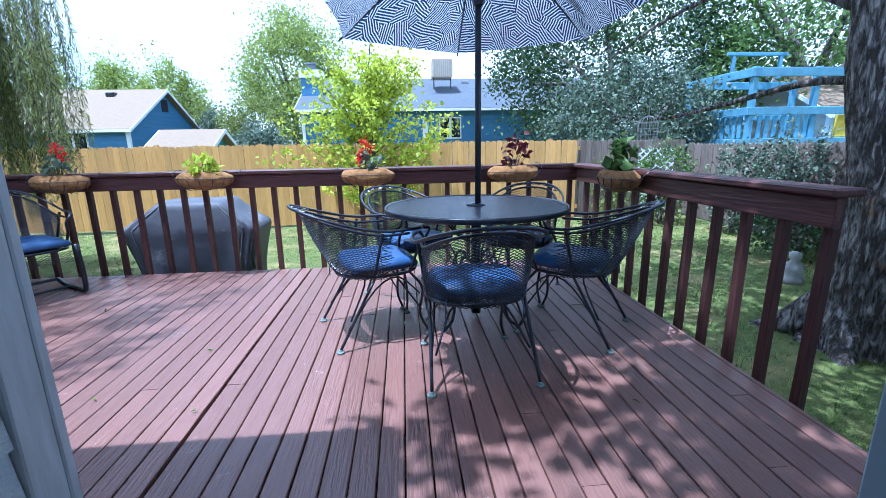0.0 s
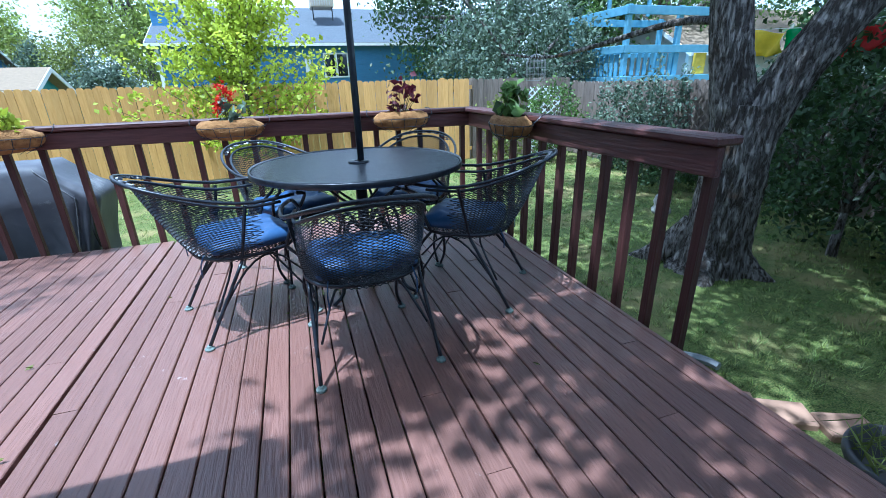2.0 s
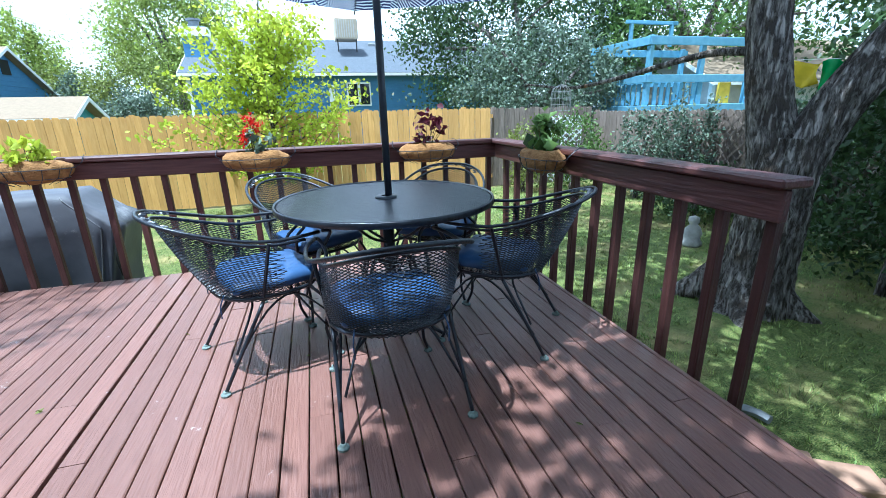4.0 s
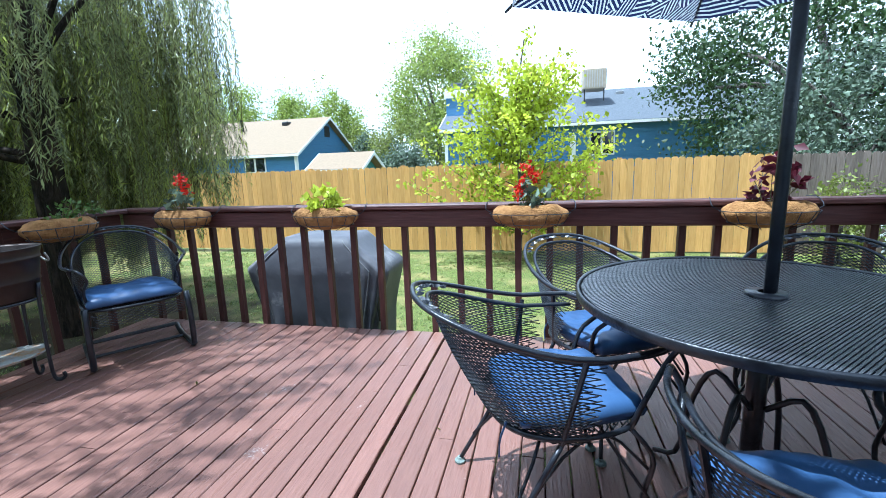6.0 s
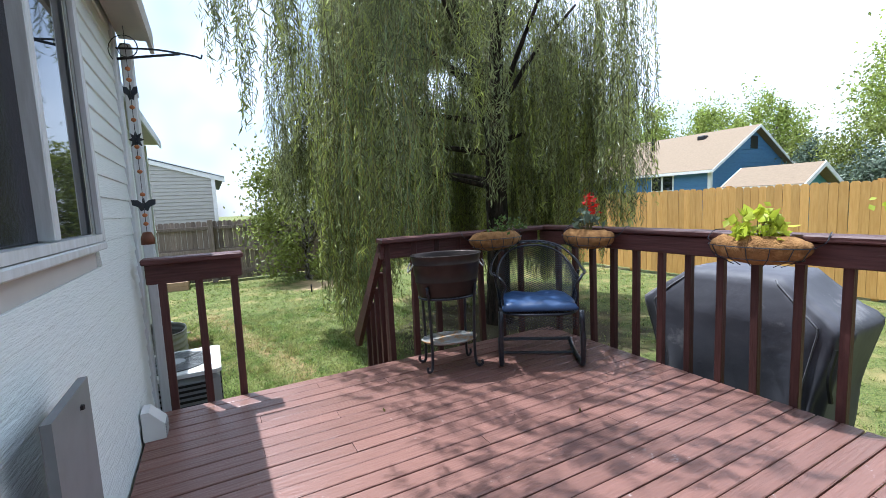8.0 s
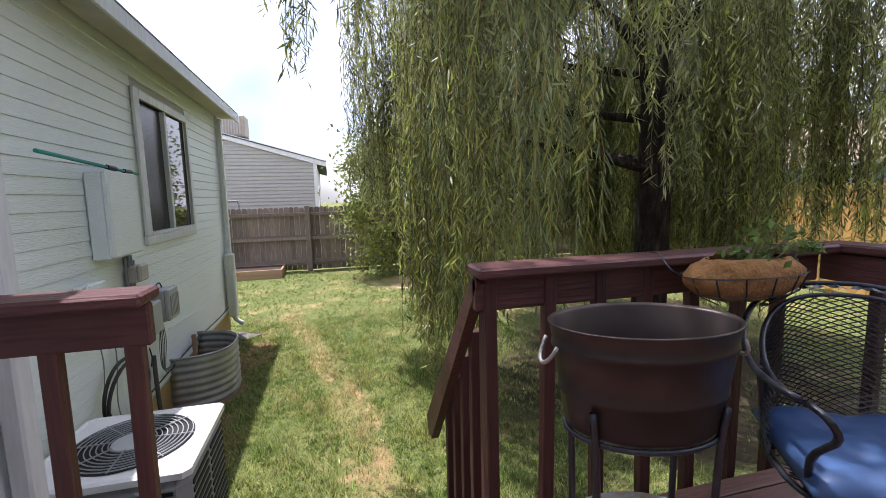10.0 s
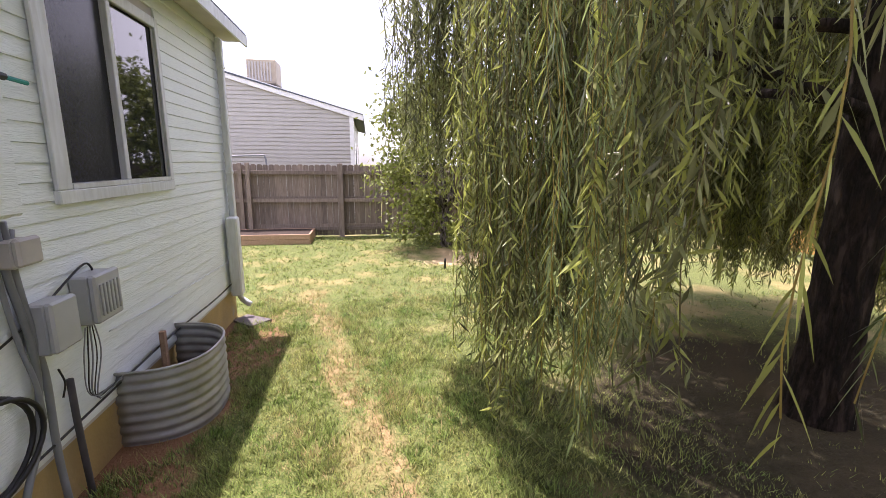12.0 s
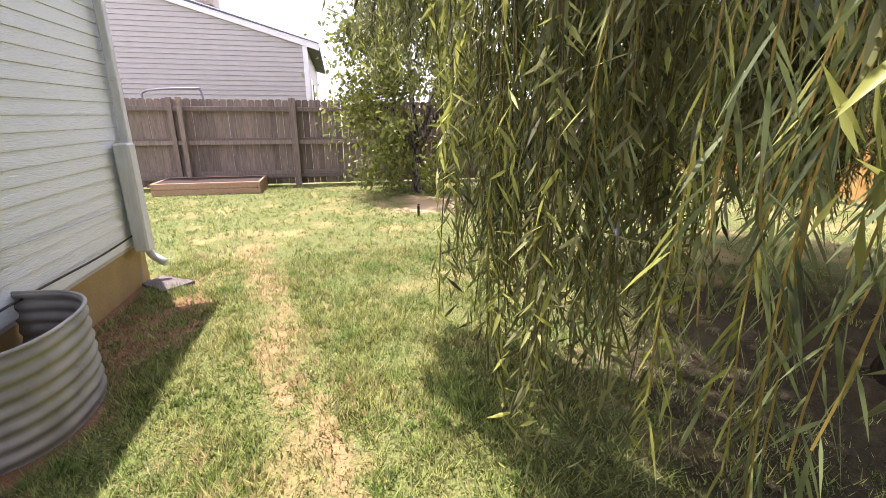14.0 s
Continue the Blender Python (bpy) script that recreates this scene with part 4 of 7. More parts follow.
part("limb", bark_limb([(-0.28, 0.51, 2.85), (-0.29, 0.32, 3.7), (-0.29, 0.13, 4.3), (-0.45, -0.25, 5.5)], (0.11, 0.095, 0.085, 0.05), 50, 28), M["barkw"], willow, smooth=True)
for e, r0 in (((-1.6, -0.5, 5.0), 0.06), ((0.9, 0.8, 5.2), 0.05), ((0.4, -1.0, 5.2), 0.055), ((-1.5, 1.4, 5.0), 0.06), ((-2.6, 0.8, 4.9), 0.06), ((0.3, 1.7, 4.9), 0.05)):
    part("limb", tube(curve_pts([(-0.28, 0.52, 3.2), (-0.28 + (e[0] + 0.28) * 0.4, 0.52 + (e[1] - 0.52) * 0.45, 4.1), e], 10), [r0 * (1 - 0.07 * i) for i in range(10)], 7), M["barkw"], willow, smooth=True)
for e in ((-1.3, -0.9, 3.05), (-0.9, -1.1, 3.5), (0.7, -0.6, 3.3), (-0.6, 1.5, 3.2), (0.1, -1.2, 2.5), (-1.7, 0.2, 2.6)):
    part("limb", tube(curve_pts([(-0.28, 0.52, e[2] - 0.35), (-0.28 + (e[0] + 0.28) * 0.5, 0.52 + (e[1] - 0.52) * 0.5, e[2] - 0.20), (*e[:2], e[2] - 0.08)], 8), [0.055 - 0.005 * i for i in range(8)], 6), M["barkw"], willow, smooth=True)


def strand(rng, x, y, top, bottom, sway):
    """One hanging shoot: its line, and the place and lean of each leaf."""
    n = max(int((top - bottom) / 0.028), 4)
    t = np.linspace(0, 1, n)
    ang = rng.uniform(0, 2 * math.pi)
    out = np.array((math.cos(ang), math.sin(ang)))
    px = x + out[0] * sway * np.sin(t * 2.6 + 0.3) + 0.02 * np.sin(t * 14 + ang)
    py = y + out[1] * sway * np.sin(t * 2.6 + 0.3) + 0.02 * np.cos(t * 12 + ang)
    pz = top - (top - bottom) * t
    return np.stack([px, py, pz], axis=1)


def strand_mesh(name, lines, rng, leaf=0.115):
    P = np.concatenate([l[2:] for l in lines])
    d = np.concatenate([np.gradient(l, axis=0)[2:] for l in lines])
    d /= np.linalg.norm(d, axis=1)[:, None] + 1e-9
    side = rng.normal(size=d.shape)
    side[:, 2] *= 0.3
    side /= np.linalg.norm(side, axis=1)[:, None]
    dirs = d * 0.95 + side * 0.55
    dirs /= np.linalg.norm(dirs, axis=1)[:, None]
    return leaves_mesh(name, P + dirs * leaf * 0.5, leaf, rng, 0.13, dirs=dirs)


def lance_mesh(name, line, rng, leaf):
    """Leaves of a shoot seen close: long, narrow, pointed and bent along their length."""
    P = line[3:]
    n = len(P)
    d = np.gradient(line, axis=0)[3:]
    d /= np.linalg.norm(d, axis=1)[:, None] + 1e-9
    side = rng.normal(size=d.shape) * np.array((1, 1, 0.3))
    side /= np.linalg.norm(side, axis=1)[:, None]
    d = d * rng.uniform(0.75, 1.4, (n, 1)) + side * 0.6
    d /= np.linalg.norm(d, axis=1)[:, None]
    s_ = np.cross(d, rng.normal(size=(n, 3)))
    s_ /= np.linalg.norm(s_, axis=1)[:, None] + 1e-9
    ln = leaf * rng.uniform(0.55, 1.25, n)[:, None]
    w = ln * 0.036
    verts = []
    for f, k in ((0.0, 0.12), (0.3, 1.0), (0.62, 0.85), (1.0, 0.0)):
        c = P + d * ln * f + np.array((0, 0, -0.22)) * ln * f * f
        verts += [c - s_ * w * k] if k == 0.0 else [c - s_ * w * k, c + s_ * w * k]
    v = np.stack(verts, axis=1)
    faces = np.array(((0, 1, 3), (0, 3, 2), (2, 3, 5), (2, 5, 4), (4, 5, 6)))
    tris = (np.arange(n)[:, None, None] * 7 + faces[None]).reshape(-1, 3)
    me = bpy.data.meshes.new(name)
    me.from_pydata(v.reshape(-1, 3).tolist(), [], tris.tolist())
    return me


rng = np.random.default_rng(21)
lines, near_lines = [], []
# each stretch of the crown: x, y, half-widths, bunches, height of the tips, height of the tops
ZONES = (((-5.30, 2.3), (0.78, 0.42), 18, (-0.68, 0.35), (3.0, 4.4)),      # dense front curtain
         ((-5.1, 2.9), (0.9, 0.5), 8, (0.6, 1.5), (3.2, 4.6)),
         ((-6.5, 1.85), (0.45, 0.35), 13, (0.3, 1.2), (2.6, 4.0)),
         ((-3.9, 2.08), (0.12, 0.1), 3, (0.1, 0.6), (2.6, 3.6)),
         ((-7.6, 4.2), (0.7, 1.2), 24, (-0.45, 0.6), (2.8, 4.2)),          # far side
         ((-7.5, 5.7), (0.9, 1.1), 58, (-0.60, 0.30), (2.8, 4.4)),
         ((-6.2, 6.3), (0.9, 0.45), 48, (-0.65, 0.3), (2.8, 4.6)),
         ((-4.4, 5.75), (0.7, 0.5), 20, (-0.1, 1.0), (2.8, 4.6)),
         ((-3.8, 5.5), (0.45, 0.45), 9, (0.3, 1.1), (2.8, 4.6)),
         ((-5.6, 5.3), (0.9, 0.5), 8, (-0.2, 0.8), (2.8, 4.6)),            # side towards the new fence
         ((-4.0, 4.6), (0.6, 0.9), 6, (0.9, 2.2), (3.2, 4.8)),            # shoots by the deck
         ((-3.7, 3.2), (0.6, 0.6), 4, (1.2, 2.2), (3.2, 4.6)),
         ((-3.05, 2.3), (0.15, 0.22), 3, (0.9, 1.5), (2.8, 3.6)))
for (cx, cy), (hx, hy), count, tips, tops in ZONES:
    for i in range(count):
        bx0, by0 = cx + hx * rng.normal() * 0.6, cy + hy * rng.normal() * 0.6
        if by0 < 1.5 or by0 > 7.0:
            continue
        low0, top0 = rng.uniform(*tips), rng.uniform(*tops)
        for k in range(int(rng.integers(8, 15))):
            x, y = bx0 + rng.normal() * 0.10, by0 + rng.normal() * 0.10
            low = low0 + abs(rng.normal()) * 0.4
            lines.append(strand(rng, x - WX, y - WY, max(top0 + rng.normal() * 0.25, low + 0.7) - GZ, low - GZ, rng.uniform(0.02, 0.15)))
# the shoots that hang nearest to the track
for x, y, lo, n_ in ((-2.95, 1.95, 0.45, 4), (-3.0, 2.08, 0.40, 4), (-3.15, 2.3, 0.35, 3), (-2.95, 2.4, 0.5, 2), (-3.2, 2.5, 0.4, 2),
                     (-4.08, 1.98, 0.0, 4), (-4.18, 2.04, -0.2, 5), (-4.05, 2.1, 0.1, 4), (-4.25, 2.14, -0.35, 4), (-3.9, 2.12, 0.1, 3),
                     (-4.5, 1.98, 0.2, 2), (-4.75, 2.05, -0.1, 4), (-4.95, 1.98, -0.4, 5), (-5.15, 2.0, -0.5, 5), (-5.4, 1.9, -0.3, 5), (-5.65, 1.95, -0.4, 5)):
    for k in range(n_):
        near_lines.append(strand(rng, x - WX + rng.normal() * 0.07, y - WY + rng.normal() * 0.06, 3.4 + rng.random() * 0.8, lo - GZ + rng.random() * 0.55, rng.uniform(0.04, 0.14)))
for k in range(240):          # high shoots over the deck corner
    x, y = rng.uniform(-3.6, -1.6), rng.uniform(0.5, 2.8)
    hi = rng.uniform(4.6, 5.6)
    lines.append(strand(rng, x - WX, y - WY, hi - GZ, max(2.8 if x < -2.5 and y < 1.7 else 3.5, hi - rng.uniform(0.6, 2.3)) - GZ, 0.08))
for i in range(12):           # loose bunches above the track
    bx0, by0 = rng.uniform(-4.7, -3.7), rng.uniform(0.62, 1.35)
    low0 = rng.uniform(1.95, 2.9) - 0.25 * (by0 - 1.0)
    for k in range(5):
        lines.append(strand(rng, bx0 - WX + rng.normal() * 0.07, by0 - WY + rng.normal() * 0.05, rng.uniform(4.2, 5.0) - GZ, low0 + abs(rng.normal()) * 0.3 - GZ, 0.07))
rng.shuffle(lines)
half = len(lines) * 3 // 4
tagged(link_mesh("crown", strand_mesh("crown", lines[:half], rng), M["willow"], willow), "narrow grey-green leaves on hanging shoots", kind="stuff")
# a quarter of the shoots take the leaf colour painted as sunlit
tagged(link_mesh("crown", strand_mesh("crown", lines[half:], rng), M["willowlit"], willow), "narrow leaves on hanging shoots, coloured as sunlit yellow-green", kind="stuff")
# upper crown; the last clump is unseen, added to shade the nearest shoots
top_pts = np.concatenate([clumpy(rng, (-2.0, 0.7, 5.6), (3.1, 2.2, 0.6), 38000, 130, 0.15, 0.2), clumpy(rng, (-1.4, -0.95, 5.6), (1.9, 0.75, 0.5), 9000, 70, 0.16, 0.2), clumpy(rng, (-3.7, 0.4, 5.5), (1.7, 2.0, 0.5), 26000, 90, 0.16, 0.2), clumpy(rng, (0.8, -2.1, 5.9), (0.95, 0.75, 0.4), 24000, 70, 0.17, 0.2)])
tagged(link_mesh("crown", leaves_mesh("crown", top_pts, 0.13, rng, 0.18, 1.6), M["willow"], willow), "narrow grey-green leaves of the upper crown, with an unseen clump added for shade", kind="stuff")
for k, l in enumerate(near_lines):
    o = tagged(link_mesh("hanging_shoot", lance_mesh("hanging_shoot", l, rng, 0.105), M["willownear"] if k % 7 else M["willowlit"], willow), kind="stuff")
    stem = tube([Vector(p) for p in l[::4]], 0.0022, 3)
    part("stem", stem, M["willowtwig"], o)
bm = bmesh.new()
for l in lines:
    if rng.random() < 0.5 and len(l) > 24:
        add_tube(bm, [Vector(p) for p in l[::10]], 0.003, 3)
tagged(part("twig", bm, M["twig"], willow), kind="stuff")


# ---------------------------------------------------------------- neighbouring houses
def gable_house(name, x0, x1, y0, y1, eave, ridge, wallm, roofm, label, along="x", over=0.35, corner_trim=True):
    ob = empty(name, pose((x0 + x1) / 2, (y0 + y1) / 2, GZ), label, "house")
    w, d, e, r = (x1 - x0) / 2, (y1 - y0) / 2, eave - GZ, ridge - GZ
    if along == "x":
        part("wall", prism([(-d, 0), (d, 0), (d, e), (0, r - 0.06), (-d, e)], "x", -w, w), wallm, ob)
        k = (r - e) / d
        for s in (-1, 1):
            part("roof", prism([(s * (d + over), e - over * k), (s * (d + over), e - over * k + 0.12), (0, r + 0.10), (0, r - 0.02)], "x", -w - 0.3, w + 0.3), roofm, ob)
            part("eave_board", box(-w - 0.31, s * (d + over) - 0.02, e - over * k - 0.02, w + 0.31, s * (d + over) + 0.02, e - over * k + 0.10), M["white"], ob)
            for t in (-1, 1):
                part("barge_board", prism([(s * (d + over), e - over * k - 0.03), (s * (d + over), e - over * k + 0.11), (0, r + 0.10), (0, r - 0.04)], "x", t * (w + 0.30), t * (w + 0.33)), M["white"], ob)
        z = 0.0
        while z < e - 0.1:
            for s in (-1, 1):
                part("siding_board", box(-w, s * d - 0.02, z, w, s * d + 0.02, z + 0.17), wallm, ob)
            z += 0.2
        z = 0.0
        while z < r - 0.35:
            hd = d if z + 0.17 < e else d * (r - 0.10 - z - 0.17) / (r - 0.10 - e)
            for t in (-1, 1):
                part("siding_board", box(t * w - 0.02, -hd, z, t * w + 0.02, hd, z + 0.17), wallm, ob)
            z += 0.2
        for t in (-1, 1):
            for s in (-1, 1):
                part("corner_trim", box(t * w - 0.07, s * d - 0.07, 0, t * w + 0.07, s * d + 0.07, e), M["white"], ob)
    return ob


def small_window(parent, x, y, z, w, h):
    wn_ = part("window", box(x - w / 2, y - 0.06, z, x + w / 2, y - 0.022, z + h), M["white"], parent)
    for s in (-1, 1):
        part("pane", box(x + s * w / 4 - w / 4 + 0.06, y - 0.075, z + 0.07, x + s * w / 4 + w / 4 - 0.06, y - 0.062, z + h - 0.07), M["glass"], wn_)


h2 = gable_house("blue_house", -3.5, 11.5, 21.4, 29.4, 2.95, 4.75, M["blue"], M["shingle_grey"], "deep blue house with grey shingle roof behind the fence")
h2c = Vector((4.0, 25.4, GZ))
small_window(h2, 3.62 - h2c.x, -4.0, 1.45 - GZ, 1.1, 1.05)
small_window(h2, -0.6 - h2c.x, -4.0, 1.25 - GZ, 0.9, 1.2)
part("door_trim", box(2.25 - h2c.x, -4.06, 0.1, 2.5 - h2c.x, -4.02, 3.2), M["white"], h2)
ch = part("chimney", box(-3.75 - h2c.x, -2.6, 3.6, -2.75 - h2c.x, -1.9, 5.75), M["blue"], h2, "blue boarded chimney with white trim")
part("chimney_trim", box(-3.82 - h2c.x, -2.68, 5.35, -2.68 - h2c.x, -1.84, 5.72, 0.01), M["white"], ch)
part("chimney_cap", lathe([(0.22, 5.74), (0.22, 6.0), (0.30, 6.02), (0.30, 6.1), (0.0, 6.14)], 14), M["greypipe"], ch).location = (-3.25 - h2c.x, -2.25, 0)
part("vent_pipe", tube([(0.95 - h2c.x, -1.9, 4.4), (0.95 - h2c.x, -1.9, 5.0)], 0.07, 8), M["black"], h2)
part("roof_vent", box(4.6 - h2c.x, -0.9, 5.2, 5.0 - h2c.x, -0.5, 5.42, 0.04), M["greypipe"], h2)


def evaporative_cooler(parent, x, y, z, w, h):
    c = part("rooftop_cooler", box(x - w / 2, y - w / 2, z, x + w / 2, y + w / 2, z + h, 0.03), M["coolerpaint"], parent, "beige-grey rooftop cooler box")
    for k in range(8):
        u = -w / 2 + 0.07 + k * (w - 0.16) / 8
        part("louvre", box(x + u, y - w / 2 - 0.02, z + 0.08, x + u + 0.04, y - w / 2 - 0.002, z + h - 0.08), M["soffit"], c)
        part("louvre", box(x + w / 2 + 0.002, y + u, z + 0.08, x + w / 2 + 0.02, y + u + 0.04, z + h - 0.08), M["soffit"], c)
    for s in (-1, 1):
        part("stand_leg", tube([(x + s * w * 0.42, y - w * 0.42, z), (x + s * w * 0.42, y - w * 0.42, z - 0.55)], 0.03, 5), M["black"], c)


evaporative_cooler(h2, 3.4 - h2c.x, -2.0, 5.35, 1.05, 0.92)

h1 = gable_house("blue_house", -20.2, -10.9, 20.2, 27.0, 2.15, 4.05, M["blue"], M["shingle_tan"], "blue house with tan shingle roof and gable end")
h1c = Vector((-15.55, 23.6, GZ))
small_window(h1, -13.2 - h1c.x, -3.4, 1.18 - GZ, 1.2, 0.8)
part("gable_vent", box(4.65, -0.25, 3.85, 4.69, 0.35, 4.45), M["gapshade"], h1)
for xx in (-1.4, 0.2):
    part("vent_pipe", tube([(xx, -1.2, 3.9), (xx, -1.2, 4.9)], 0.09, 8), M["black"], h1)
part("roof_vent", box(2.4, -0.8, 4.5, 2.8, -0.4, 4.75, 0.05), M["black"], h1)
shed = gable_house("garden_shed", -7.2, -5.55, 15.2, 17.2, 1.22, 1.75, M["greentrim"], M["shingle_tan"], "small shed with tan shingle roof behind the fence", over=0.2)

# grey neighbour house to the left: its gable wall looks over the fence
gh = empty("grey_house", pose(-16.7, -4.0, -0.92), "pale grey vinyl-sided house with white eaves", "house")
e, r = 2.45 + 0.92, 4.25 + 0.92
part("wall", prism([(-9.3, 0), (4.65, 0), (4.65, e), (-2.3, r + 0.15), (-9.3, e)], "x", -9.0, -0.03), M["greysiding"], gh)
for k in range(40):
    z = 0.12 * k
    hw = 6.95 if z < e else 6.95 * max(0.0, (r + 0.15 - z) / (r + 0.15 - e))
    if hw > 0.2:
        part("siding_board", prism([(-0.03, z), (0.0, z + 0.004), (-0.018, z + 0.12), (-0.03, z + 0.12)], "y", -2.325 - hw, -2.325 + hw), M["greysiding"], gh)
for s in (-1, 1):
    part("barge_board", prism([(-2.325 + s * 7.35, e - 0.19), (-2.325 + s * 7.35, e + 0.02), (-2.325, r + 0.30), (-2.325, r + 0.10)], "x", 0.004, 0.06), M["white"], gh)
    part("roof", prism([(-2.325 + s * 7.35, e - 0.03), (-2.325 + s * 7.35, e - 0.01), (-2.325, r + 0.28), (-2.325, r + 0.20)], "x", -9.3, 0.08), M["shingle_grey"], gh)
part("corner_trim", box(-0.06, 4.6, 0, 0.03, 4.72, e), M["white"], gh)
part("door", box(-2.3, 4.66, 0.3, -1.3, 4.70, 2.6), M["white"], gh)
part("window", box(-4.5, 4.66, 1.2, -3.2, 4.70, 2.5), M["glass"], gh)
evaporative_cooler(gh, -1.0, 2.0, 4.25, 0.85, 0.72)


# ---------------------------------------------------------------- wrought-iron furniture
def mesh_lattice(surface, u0, u1, nu, slant, v_steps=12, r=0.0023):
    """Expanded-metal diamonds over surface(u, v): crossing thin bars that run slant along u from foot to top."""
    bm = bmesh.new()
    step = (u1 - u0) / nu
    extra = int(slant / step) + 1
    for s in (1, -1):
        for k in range(-extra, nu + extra):
            a = u0 + step * k
            pts = []
            for i in range(v_steps + 1):
                v = i / v_steps
                u = a + s * slant * (v - 0.5)
                if u0 <= u <= u1:
                    pts.append(surface(u, v))
            if len(pts) > 1:
                add_tube(bm, pts, r, 3)
    return bm


def hoop_point(phi, inset, z_back, z_arm, back=0.46):
    """A point on the back hoop; phi 0 is the middle of the back."""
    c, s = math.cos(radians(phi)), math.sin(radians(phi))
    x = (0.30 + inset) * math.copysign(abs(s) ** 0.78, s)
    y = -(back + inset) * c ** 0.85 if c > 0 else 0.35 * abs(c) ** 0.85
    return Vector((x, y, z_arm + (z_back - z_arm) * max(c, 0.0) ** 1.2))


def leaf_scroll(bm, p, a, size):
    """A cast leaf on the back hoop."""
    d = Vector((math.cos(a), math.sin(a), 0.05))
    s = Vector((-d.y, d.x, 0.0))
    vs = [bm.verts.new(p + d * size * u + s * size * v + Vector((0, 0, w))) for u, v, w in ((-1, 0, 0), (-0.3, 0.45, 0.006), (0.2, 0.3, 0.0), (1, 0, 0.004), (0.2, -0.3, 0.0), (-0.3, -0.45, 0.006), (0, 0, 0.012))]
    for i in range(6):
        bm.faces.new((vs[i], vs[(i + 1) % 6], vs[6]))


def barrel_back(ob, seat_z, z_back, z_arm, back):
    """Mesh back, twin hoops, arms and cast leaves, shared by both kinds of chair."""
    def hp(phi, inset=0.0, dz=0.0):
        return hoop_point(phi, inset, z_back + dz, z_arm + dz, back)

    def surf(u, v):
        low = Vector((0.245 * math.sin(radians(u)), -0.235 * math.cos(radians(u)), seat_z - 0.02))
        p = low.lerp(hp(u, -0.045, -0.03), v)
        return p + Vector((math.sin(radians(u)), -math.cos(radians(u)), 0)) * 0.012 * math.sin(math.pi * v)
    part("mesh_back", mesh_lattice(surf, -96, 96, 29, 180, 16), M["iron"], ob)
    part("hoop", tube([hp(p) for p in range(-125, 126, 6)], 0.0088, 6), M["iron"], ob, smooth=True)
    part("inner_hoop", tube([hp(p, -0.045, -0.03) for p in range(-112, 113, 6)], 0.0078, 6), M["iron"], ob, smooth=True)
    bm = bmesh.new()
    for p in range(-42, 43, 6):
        leaf_scroll(bm, hp(p, -0.022, -0.012), radians(p * 0.9 + (40 if (p // 6) % 2 else -30)), 0.03)
    tagged(part("cast_leaf", bm, M["iron"], ob, "cast leaf ornament along the back"), kind="stuff")
    for s in (-1, 1):
        end = hp(s * 125)
        part("arm_support", tube(curve_pts([end, end + Vector((-s * 0.02, 0.045, -0.015)), end + Vector((-s * 0.045, 0.03, -0.07)), (s * 0.232, 0.19, seat_z + 0.12), (s * 0.215, 0.14, seat_z - 0.01)], 14), 0.0088, 6), M["iron"], ob, smooth=True)
        part("back_upright", tube([(s * 0.236, -0.075, seat_z - 0.02), hp(s * 88, -0.022, -0.012)], 0.0085, 6), M["iron"], ob)


